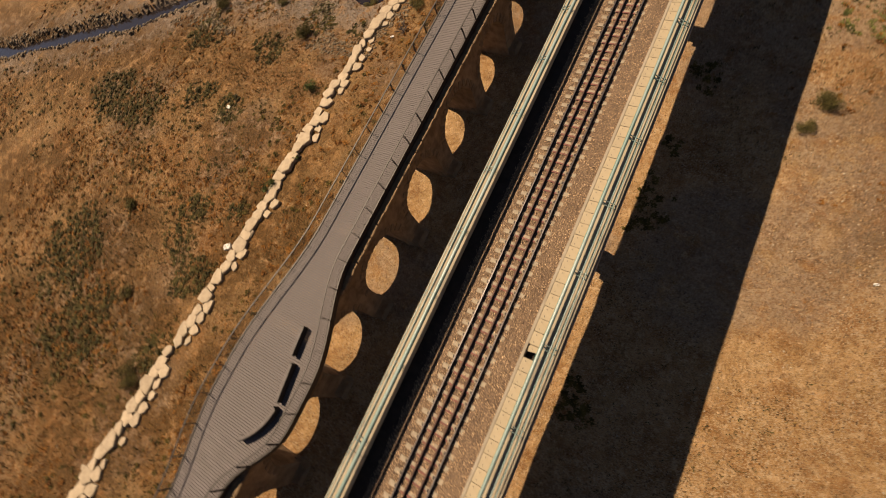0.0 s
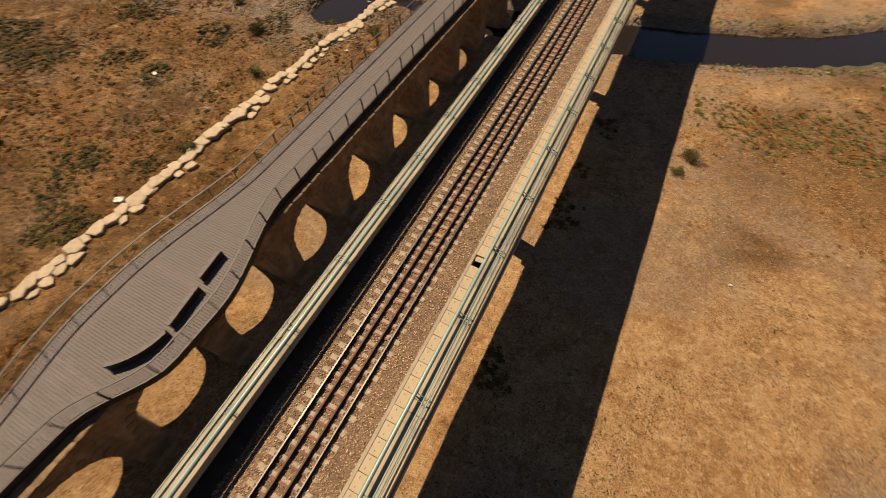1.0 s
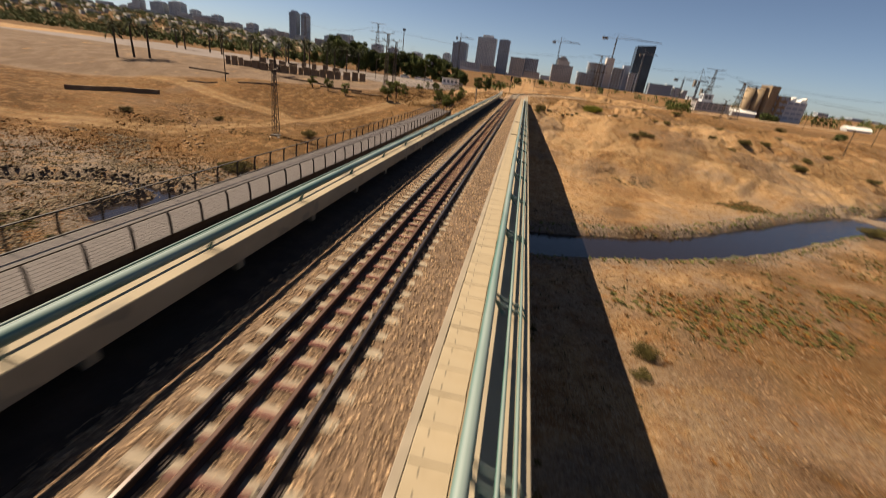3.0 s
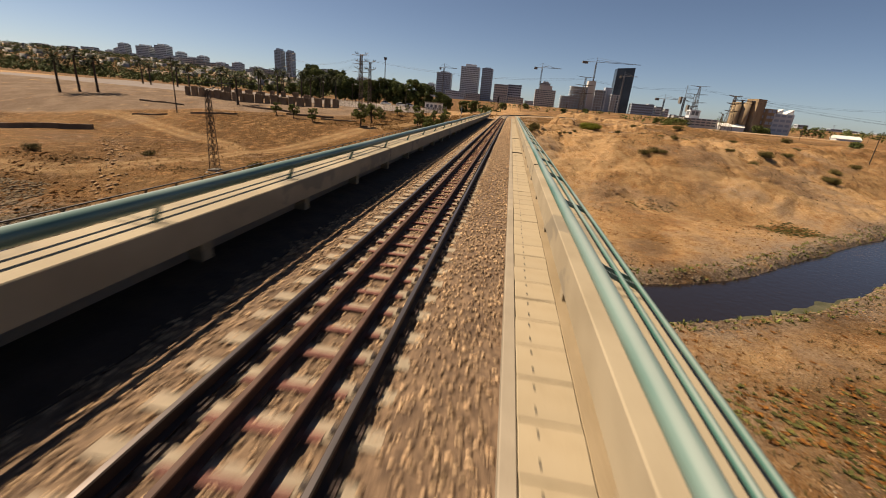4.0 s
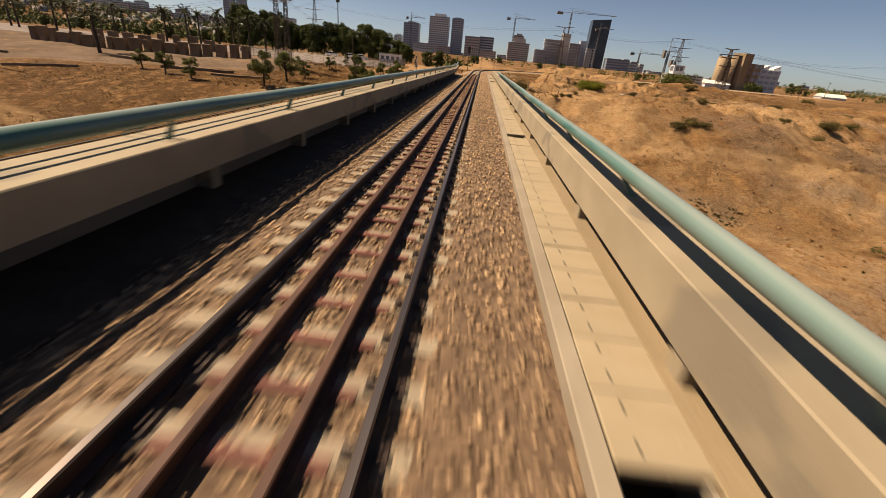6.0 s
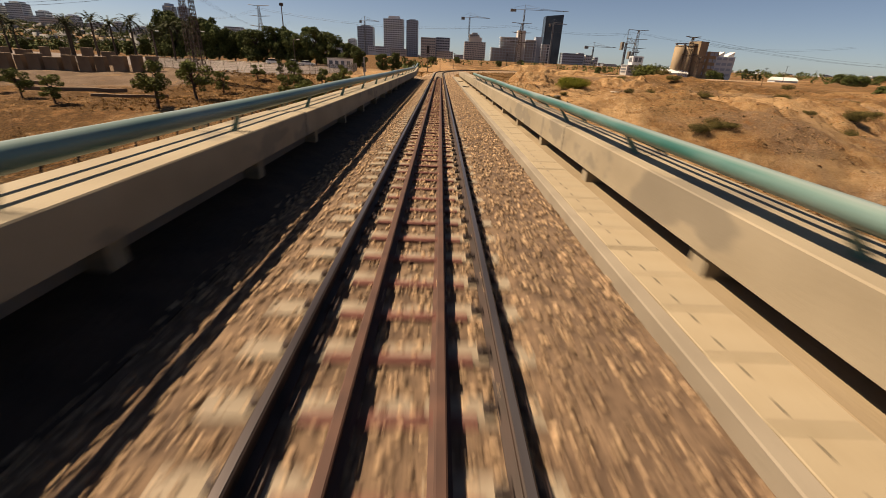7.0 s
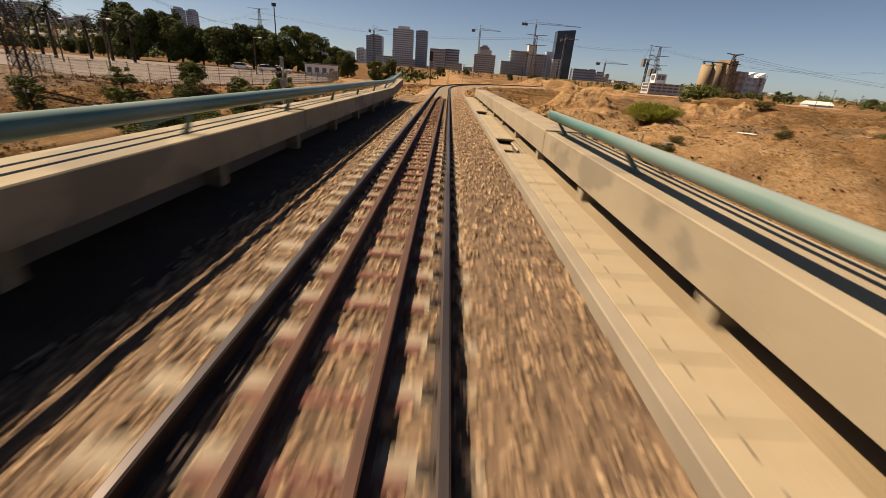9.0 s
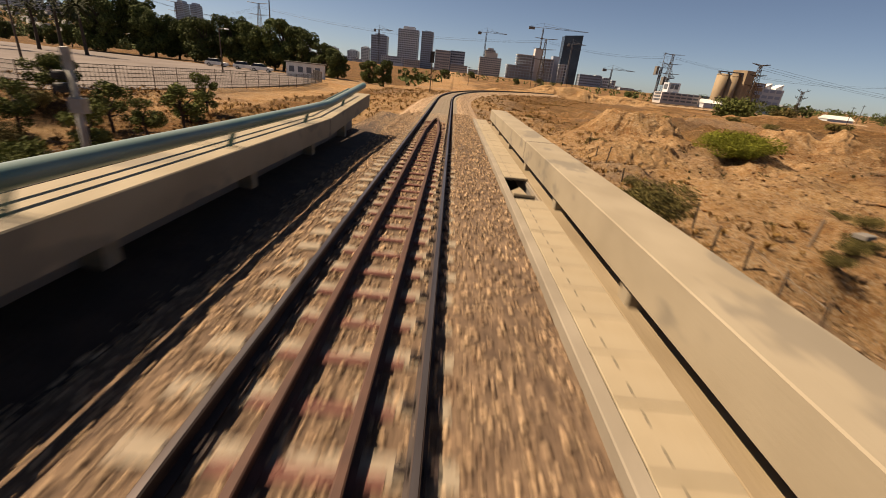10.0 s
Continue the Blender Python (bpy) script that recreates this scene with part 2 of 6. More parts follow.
def ground_material():
    """Orange-brown loess with straw patches, grey gravel and dark scrub specks at several scales."""
    m = bpy.data.materials.new("dry_earth")
    m.use_nodes = True
    t = m.node_tree
    n, li = t.nodes, t.links
    b = n["Principled BSDF"]
    b.inputs["Roughness"].default_value = 0.97
    b.inputs["Specular IOR Level"].default_value = 0.1
    co = n.new("ShaderNodeTexCoord").outputs["Object"]

    def tex(scale, detail=6.0, rough=0.6):
        a = n.new("ShaderNodeTexNoise")
        a.inputs["Scale"].default_value, a.inputs["Detail"].default_value, a.inputs["Roughness"].default_value = scale, detail, rough
        li.new(co, a.inputs["Vector"])
        return a.outputs["Fac"]

    def band(fac, lo, hi, top=1.0):
        r = n.new("ShaderNodeMapRange")
        r.inputs["From Min"].default_value, r.inputs["From Max"].default_value, r.inputs["To Max"].default_value = lo, hi, top
        li.new(fac, r.inputs["Value"])
        return r.outputs["Result"]

    def mix(fac, a, colour):
        x = n.new("ShaderNodeMix")
        x.data_type = "RGBA"
        li.new(fac, x.inputs["Factor"])
        if isinstance(a, tuple):
            x.inputs["A"].default_value = (*a, 1)
        else:
            li.new(a, x.inputs["A"])
        if isinstance(colour, tuple):
            x.inputs["B"].default_value = (*colour, 1)
        else:
            li.new(colour, x.inputs["B"])
        return x.outputs["Result"]

    def times(a, bb):
        x = n.new("ShaderNodeMath")
        x.operation = "MULTIPLY"
        li.new(a, x.inputs[0])
        li.new(bb, x.inputs[1])
        return x.outputs[0]

    att = n.new("ShaderNodeAttribute")
    att.attribute_name = "cover"
    sep = n.new("ShaderNodeSeparateColor")
    li.new(att.outputs["Color"], sep.inputs["Color"])
    c = mix(band(tex(0.05), 0.38, 0.62), (0.216, 0.102, 0.036), (0.276, 0.154, 0.064))
    c = mix(band(tex(0.35, 8, 0.65), 0.45, 0.62, 0.75), c, (0.308, 0.196, 0.092))
    bare = band(sep.outputs["Red"], 0.6, 0.1)
    c = mix(times(bare, band(tex(0.8, 9, 0.74), 0.43, 0.57, 0.75)), c, (0.388, 0.24, 0.118))
    c = mix(times(bare, band(tex(2.2, 8, 0.76), 0.53, 0.58, 0.65)), c, (0.46, 0.32, 0.185))
    growth = band(sep.outputs["Red"], -1.6, 0.6)
    c = mix(times(growth, band(tex(0.9, 9, 0.75), 0.50, 0.60, 0.62)), c, (0.125, 0.05, 0.014))
    c = mix(times(growth, band(tex(3.2, 10, 0.82), 0.52, 0.59, 0.7)), c, (0.081, 0.035, 0.011))
    c = mix(times(growth, band(tex(8.0, 6, 0.75), 0.54, 0.59, 0.72)), c, (0.05, 0.023, 0.009))
    c = mix(band(tex(13.0, 4, 0.7), 0.56, 0.61, 0.7), c, (0.34, 0.262, 0.168))
    # pebbles, pale and dark, strewn unevenly over the soil
    for scale, pale, reach in ((6.3, (0.37, 0.285, 0.19), 0.33), (9.7, (0.36, 0.27, 0.175), 0.36), (5.4, (0.05, 0.027, 0.012), 0.32)):
        vo = n.new("ShaderNodeTexVoronoi")
        vo.inputs["Scale"].default_value = scale
        li.new(co, vo.inputs["Vector"])
        cell = n.new("ShaderNodeSeparateColor")
        li.new(vo.outputs["Color"], cell.inputs["Color"])
        c = mix(times(times(band(vo.outputs["Distance"], reach, reach - 0.07), band(cell.outputs["Red"], 0.4, 0.55, 0.75)), band(tex(0.22, 5, 0.6), 0.42, 0.56)), c, pale)
    gravel = mix(band(tex(5.0, 8, 0.8), 0.42, 0.58), (0.07, 0.052, 0.042), (0.25, 0.198, 0.156))
    c = mix(times(sep.outputs["Green"], band(tex(0.8), 0.3, 0.5)), c, gravel)
    scrub = mix(band(tex(7.0, 6, 0.75), 0.42, 0.60), (0.026, 0.014, 0.005), (0.108, 0.054, 0.017))
    c = mix(times(sep.outputs["Red"], band(tex(0.7, 9, 0.75), 0.35, 0.51, 0.9)), c, scrub)
    track = mix(band(tex(3.0, 8, 0.7), 0.4, 0.6), (0.26, 0.162, 0.08), (0.345, 0.235, 0.13))
    c = mix(times(sep.outputs["Blue"], band(tex(0.7), 0.3, 0.62, 0.75)), c, track)
    # worn pale paving of the terraces before the car park
    paving = mix(band(tex(0.25, 6, 0.6), 0.4, 0.6), (0.108, 0.076, 0.055), (0.15, 0.109, 0.081))
    paving = mix(band(tex(1.6, 8, 0.75), 0.55, 0.62, 0.5), paving, (0.085, 0.052, 0.033))
    c = mix(times(att.outputs["Alpha"], band(tex(0.3, 5, 0.6), 0.22, 0.42, 0.95)), c, paving)
    li.new(c, b.inputs["Base Color"])
    bp = n.new("ShaderNodeBump")
    bp.inputs["Strength"].default_value, bp.inputs["Distance"].default_value = 1.0, 0.24
    li.new(tex(4.0, 9, 0.8), bp.inputs["Height"])
    li.new(bp.outputs["Normal"], b.inputs["Normal"])
    return m


GROUND = ground_material()


# ---------------------------------------------------------------- building tools
class Shell:
    """Gathers corners and faces for one mesh."""

    def __init__(self):
        self.v, self.f, self.slot = [], [], []

    def add(self, verts, faces, slot=0):
        k = len(self.v)
        self.v.extend(tuple(p) for p in verts)
        self.f.extend(tuple(i + k for i in f) for f in faces)
        self.slot.extend([slot] * len(faces))
        return self

    def box(self, x0, x1, y0, y1, z0, z1, slot=0):
        return self.hexa([(x0, y0, z0), (x1, y0, z0), (x1, y1, z0), (x0, y1, z0)], [(x0, y0, z1), (x1, y0, z1), (x1, y1, z1), (x0, y1, z1)], slot)

    def hexa(self, low, high, slot=0):
        return self.add([*low, *high], [(3, 2, 1, 0), (4, 5, 6, 7), (0, 1, 5, 4), (1, 2, 6, 5), (2, 3, 7, 6), (3, 0, 4, 7)], slot)

    def slab(self, x0, x1, y0, y1, z0, z1, c, slot=0):
        """A box with chamfered upper edges."""
        low = [(x0, y0), (x1, y0), (x1, y1), (x0, y1)]
        top = [(x0 + c, y0 + c), (x1 - c, y0 + c), (x1 - c, y1 - c), (x0 + c, y1 - c)]
        v = [(x, y, z0) for x, y in low] + [(x, y, z1 - c) for x, y in low] + [(x, y, z1) for x, y in top]
        f = [(3, 2, 1, 0), (8, 9, 10, 11)]
        for a in (0, 4):
            f += [(a + i, a + (i + 1) % 4, a + 4 + (i + 1) % 4, a + 4 + i) for i in range(4)]
        return self.add(v, f, slot)

    def tube(self, pts, r, n=8, slot=0):
        """A round bar through the points; r may be one number or one for each point."""
        pts = [Vector(p) for p in pts]
        rs = r if isinstance(r, (list, tuple)) else [r] * len(pts)
        v = []
        for i, p in enumerate(pts):
            d = (pts[min(i + 1, len(pts) - 1)] - pts[max(i - 1, 0)]).normalized()
            a = d.cross((0, 0, 1)) if abs(d.z) < 0.95 else d.cross((0, 1, 0))
            a.normalize()
            c = a.cross(d)
            v += [p + (a * math.cos(k * math.tau / n) + c * math.sin(k * math.tau / n)) * rs[i] for k in range(n)]
        f = [(i * n + k, (i + 1) * n + k, (i + 1) * n + (k + 1) % n, i * n + (k + 1) % n) for i in range(len(pts) - 1) for k in range(n)]
        f += [tuple(range(n)), tuple((len(pts) - 1) * n + k for k in reversed(range(n)))]
        return self.add(v, f, slot)

    def sweep(self, profile, stations, slot=0):
        """A closed outline (across, up) carried along stations of (x, y, z, heading)."""
        n, v = len(profile), []
        for x, y, z, h in stations:
            v += [(x + a * math.cos(h), y - a * math.sin(h), z + b) for a, b in profile]
        f = [(i * n + k, i * n + (k + 1) % n, (i + 1) * n + (k + 1) % n, (i + 1) * n + k) for i in range(len(stations) - 1) for k in range(n)]
        f += [tuple(reversed(range(n))), tuple((len(stations) - 1) * n + k for k in range(n))]
        return self.add(v, f, slot)

    def turned(self, m, k=0):
        self.v[k:] = [tuple(m @ Vector(p)) for p in self.v[k:]]
        return self

    def mesh(self, name, *mats, smooth=False):
        me = bpy.data.meshes.new(name)
        me.from_pydata(self.v, [], self.f)
        for m in mats:
            me.materials.append(m)
        if len(mats) > 1:
            me.polygons.foreach_set("material_index", self.slot)
        if smooth:
            me.polygons.foreach_set("use_smooth", [True] * len(self.f))
        me.update()
        return me


def part(name, shape, mats, parent=None, label="", smooth=False):
    """One mesh object out of a Shell (or a ready mesh), under a thing or a part."""
    mats = mats if isinstance(mats, tuple) else (mats,)
    ob = new(name, shape.mesh(name, *mats, smooth=smooth) if isinstance(shape, Shell) else shape)
    if parent:
        ob.parent = parent
    if label:
        ob["label"] = label
    return ob


def thing(name, label, category, group="", kind="", at=None):
    ob = new(name)
    ob.empty_display_size = 0.3
    if at:
        ob.matrix_basis = at
    return tagged(ob, label, category, group, kind)


def value_noise(x, y, seed=0):
    """Smooth noise from 0 to 1 over the plane, cell 1."""
    x, y = np.asarray(x, float), np.asarray(y, float)
    xi, yi = np.floor(x).astype(np.int64), np.floor(y).astype(np.int64)
    fx, fy = x - xi, y - yi
    fx, fy = fx * fx * (3 - 2 * fx), fy * fy * (3 - 2 * fy)

    def h(a, b):
        k = (a * 374761393 + b * 668265263 + seed * 974634777) & 0xFFFFFFFF
        k = ((k ^ (k >> 13)) * 1274126177) & 0xFFFFFFFF
        return ((k ^ (k >> 16)) & 0xFFFF) / 65535.0

    return (h(xi, yi) * (1 - fx) + h(xi + 1, yi) * fx) * (1 - fy) + (h(xi, yi + 1) * (1 - fx) + h(xi + 1, yi + 1) * fx) * fy


def fractal(x, y, cell, octaves=4, seed=0):
    total, amp, norm = 0.0, 1.0, 0.0
    for o in range(octaves):
        total = total + amp * value_noise(x / cell * 2**o, y / cell * 2**o, seed + o)
        norm += amp
        amp *= 0.5
    return total / norm


def step(a, b, x):
    k = np.clip((np.asarray(x, float) - a) / (b - a), 0, 1)
    return k * k * (3 - 2 * k)


def off_line(x, y, pts):
    """Distance from a polyline in plan."""
    best = np.full(np.shape(x), 1e9)
    for (ax, ay), (bx, by) in zip(pts, pts[1:]):
        dx, dy = bx - ax, by - ay
        k = np.clip(((x - ax) * dx + (y - ay) * dy) / (dx * dx + dy * dy), 0, 1)
        best = np.minimum(best, np.hypot(x - ax - k * dx, y - ay - k * dy))
    return best


def rough_stone(seed, sx, sy, sz):
    """A broken block of stone: a box with its corners knocked about."""
    rng = random.Random(seed)
    bm = bmesh.new()
    bmesh.ops.create_cube(bm, size=1.0)
    bmesh.ops.bevel(bm, geom=bm.edges[:], offset=0.14, segments=1, affect="EDGES")
    for v in bm.verts:
        v.co.x = v.co.x * sx * rng.uniform(0.85, 1.12)
        v.co.y = v.co.y * sy * rng.uniform(0.85, 1.12)
        v.co.z = v.co.z * sz * rng.uniform(0.85, 1.12)
    me = bpy.data.meshes.new("stone")
    bm.to_mesh(me)
    bm.free()
    return me


def flat_boulder(seed, sx, sy, sz):
    """An angular quarried slab: an uneven five- to seven-sided outline with a broken, slightly domed top."""
    rng = random.Random(seed)
    n = rng.choice((5, 6, 6, 7))
    ring = []
    for k in range(n):
        a = (k + rng.uniform(-0.28, 0.28)) * math.tau / n
        c, d = math.cos(a), math.sin(a)
        r = 0.5 / max(abs(c), abs(d)) ** 0.75 * rng.uniform(0.86, 1.1)
        ring.append((c * r * sx, d * r * sy))
    s = Shell()
    v = [(x * 1.02, y * 1.02, -0.35 * sz) for x, y in ring] + [(x, y, sz * rng.uniform(0.68, 0.84)) for x, y in ring]
    v += [(x * rng.uniform(0.84, 0.93), y * rng.uniform(0.84, 0.93), sz * rng.uniform(0.85, 1.0)) for x, y in ring]
    v.append((rng.uniform(-0.1, 0.1) * sx, rng.uniform(-0.1, 0.1) * sy, sz * rng.uniform(0.85, 1.05)))
    f = [(a + k, a + (k + 1) % n, a + n + (k + 1) % n, a + n + k) for a in (0, n) for k in range(n)]
    f += [(2 * n + k, 2 * n + (k + 1) % n, 3 * n) for k in range(n)]
    return s.add(v, f).mesh("boulder", ROCK)


def many(name, protos, places, mat, kind="stuff", label="", category=""):
    """One joined object out of small shapes: protos are (verts, faces) arrays, places rows of x, y, z, size, turn."""
    vs, fs, base = [], [], 0
    rng = np.random.default_rng(len(places))
    for p, rows in zip(protos, np.array_split(rng.permutation(places), len(protos))):
        v, f = p
        if not len(rows):
            continue
        c, s = np.cos(rows[:, 4])[:, None], np.sin(rows[:, 4])[:, None]
        x = (v[None, :, 0] * c - v[None, :, 1] * s) * rows[:, 3:4] + rows[:, 0:1]
        y = (v[None, :, 0] * s + v[None, :, 1] * c) * rows[:, 3:4] + rows[:, 1:2]
        z = v[None, :, 2] * rows[:, 3:4] + rows[:, 2:3]
        vs.append(np.stack([x, y, z], -1).reshape(-1, 3))
        fs.append((f[None] + (np.arange(len(rows)) * len(v))[:, None, None] + base).reshape(-1, f.shape[1]))
        base += len(rows) * len(v)
    vs, fs = np.concatenate(vs), np.concatenate(fs)
    me = bpy.data.meshes.new(name)
    k = fs.shape[1]
    me.vertices.add(len(vs))
    me.vertices.foreach_set("co", vs.astype(np.float32).ravel())
    me.loops.add(fs.size)
    me.loops.foreach_set("vertex_index", fs.astype(np.int32).ravel())
    me.polygons.add(len(fs))
    me.polygons.foreach_set("loop_start", np.arange(0, fs.size, k, dtype=np.int32))
    me.update(calc_edges=True)
    me.materials.append(mat)
    ob = new(name, me)
    return tagged(ob, label, category, "", kind) if kind else ob


def pebble(seed, flat=0.7):
    """A broken pebble: an octahedron knocked about, eight faces."""
    rng = np.random.default_rng(seed)
    v = np.array([(1, 0, 0), (0, 1, 0), (-1, 0, 0), (0, -1, 0), (0, 0, flat), (0, 0, -flat)], float) * rng.uniform(0.6, 1.25, (6, 1)) + rng.uniform(-0.2, 0.2, (6, 3))
    f = np.array([(0, 1, 4), (1, 2, 4), (2, 3, 4), (3, 0, 4), (1, 0, 5), (2, 1, 5), (3, 2, 5), (0, 3, 5)])
    return v, f


def tuft(seed, blades=9, spread=0.6, width=0.12):
    """A clump of small pointed leaves standing out of one spot."""
    rng = np.random.default_rng(seed)
    v, f = [], []
    for i in range(blades):
        a, lean, h = rng.uniform(0, math.tau), rng.uniform(0.2, 1.0) * spread, rng.uniform(0.5, 1.0)
        d, s = np.array([math.cos(a), math.sin(a), 0]), np.array([-math.sin(a), math.cos(a), 0])
        root = d * rng.uniform(0, 0.3)
        tip = root + d * lean + np.array([0, 0, h])
        mid = (root + tip) / 2 + np.array([0, 0, 0.12])
        k = len(v)
        v += [root, mid + s * width, tip, mid - s * width]
        f.append((k, k + 1, k + 2, k + 3))
    return np.array(v), np.array(f)


def clump(seed):
    """A low dome of overlapping leaves, broader than it is high."""
    v, f = tuft(seed, 20, 1.1, 0.26)
    v[:, 2] *= 0.5
    return v, f


# ---------------------------------------------------------------- ground
RIVER = [(-140, 2), (-95, 9), (-68, 20), (-50, 31), (-40, 38), (-29, 37), (-18, 37), (-4, 39.8), (6, 42.2), (12, 44.2), (19.4, 47.1), (26.5, 50.4), (36.2, 58.1), (49, 69), (67, 83), (90, 98), (125, 116), (190, 135)]
DIRT_ROADS = [
    [(-140, 48), (-90, 52), (-49, 56), (-44, 59), (-39.5, 64), (-39, 74), (-33, 83), (-24, 96), (-18, 112)],
    [(-110, 96), (-77, 92), (-65, 87), (-56, 83.5), (-45, 79), (-39, 74)],
    [(8, 92), (24, 91), (38, 90), (51, 88.5), (75, 93), (120, 100)],
    [(25, 90.7), (21.8, 95), (19, 101), (17.5, 107)],
    [(43, 90), (43.6, 99), (46, 108), (54, 135)],
]


def track_at(s):
    """Centre line of the railway: straight to 138 m, then bending to the right."""
    if s <= 138:
        return 0.0, s, 0.0
    radius, a = 150.0, min((s - 138) / 150.0, 1.35)
    x, y = radius * (1 - math.cos(a)), 138 + radius * math.sin(a)
    rest = max(0.0, s - 138 - 1.35 * radius)
    return x + rest * math.sin(a), y + rest * math.cos(a), a


TRACK_PLAN = [track_at(s)[:2] for s in range(98, 520, 6)]


def ground_height(x, y):
    x, y = np.asarray(x, float), np.asarray(y, float)
    rise_right = step(77, 105, y + 5 * (fractal(x, y, 22, 3, 5) - 0.5) * 2)
    rise_left = 0.32 * step(46, 64, y) + 0.45 * step(76, 98, y + 0.10 * (x + 30)) + 0.23 * step(98, 128, y)
    right = step(-12, 4, x)
    z = -10.5 + (rise_right * right + rise_left * (1 - right)) * np.where(x > 0, 8.9, 9.3)
    # the river keeps a valley through the rising ground
    r = off_line(x, y, RIVER)
    z = np.where(x > 3, np.minimum(z, -10.4 + 0.3 * np.maximum(0, r - 4.5)), z)
    # broken ground on the right-hand slope, soft rolls elsewhere
    z += (fractal(x, y, 14, 4, 1) - 0.5) * (0.7 + 1.0 * step(70, 90, y) * right * (1 - step(170, 260, y)))
    z += (fractal(x, y, 3.2, 3, 9) - 0.5) * (0.28 + 0.5 * step(84, 96, y) * right * (1 - step(150, 200, y)))
    z += 0.34 * (fractal(x, y, 1.7, 3, 53) - 0.5) * step(-14, -18, x) * step(62, 50, y)
    # gullies, shelves and rubble on the eroded slope
    slope = step(72, 88, y) * step(2, 9, x) * (1 - step(150, 190, y))
    cut = fractal(x, y, 11, 4, 23)
    z -= slope * 0.6 * np.exp(-((cut - 0.5) / 0.035) ** 2)
    z += slope * 0.4 * step(0.54, 0.57, fractal(x, y, 8, 4, 27)) + slope * 0.3 * step(0.50, 0.52, fractal(x, y, 5, 4, 29))
    z += slope * 0.55 * (fractal(x, y, 1.5, 3, 37) - 0.5)
    # spoil mounds beyond the bridge
    for mx, my, mr, mh in ((34, 150, 15, 1.4), (60, 168, 20, 2.0), (62, 240, 18, 0.8), (14, 128, 5, 0.8), (30, 132, 6, 1.2), (90, 130, 14, 1.4)):
        z += mh * np.exp(-((x - mx) ** 2 + (y - my) ** 2) / (mr * mr)) * (0.35 + 1.3 * fractal(x, y, 9, 4, 17))
    far = step(300, 1200, y) * 11 + step(250, 1100, -x) * step(200, 900, y) * 34
    z += far
    # flat car park on the left
    near = 114 + 12 * step(-30, -46, x)
    lot = step(-17.5, -20.5, x) * step(near - 5, near + 2, y) * step(275, 255, y)
    z = z * (1 - lot) + -0.9 * lot
    # embankment of the line beyond the bridge
    d = off_line(x, y, TRACK_PLAN)
    bank = step(11, 2.6, d) * step(96, 106, y)
    z = z * (1 - bank) + np.maximum(-0.62, np.minimum(z, -0.5)) * bank
    z = np.where(d < 9, np.minimum(z, -0.5 + 0.05 * np.maximum(d - 3, 0)), z)
    # under the old bridge's far ramp
    ramp = step(4.5, 2.2, np.abs(x + 13.0 + np.clip((y - 60) * 0.03, 0, 2))) * step(72, 92, y)
    z = np.where(ramp > 0, np.maximum(z, z * (1 - ramp) + -4.2 * ramp), z)
    # river bed and its banks
    wob = 0.8 * (fractal(x, y, 5, 3, 3) - 0.5)
    z -= 1.35 * step(4.5, 2.5, r + wob + 2.3 * step(-14, -24, x)) * step(4, -2, z + 8)
    z -= 1.1 * step(4.6, 2.6, np.hypot(x + 31.2, (y - 31.8) * 0.85) + 2 * wob)
    return z


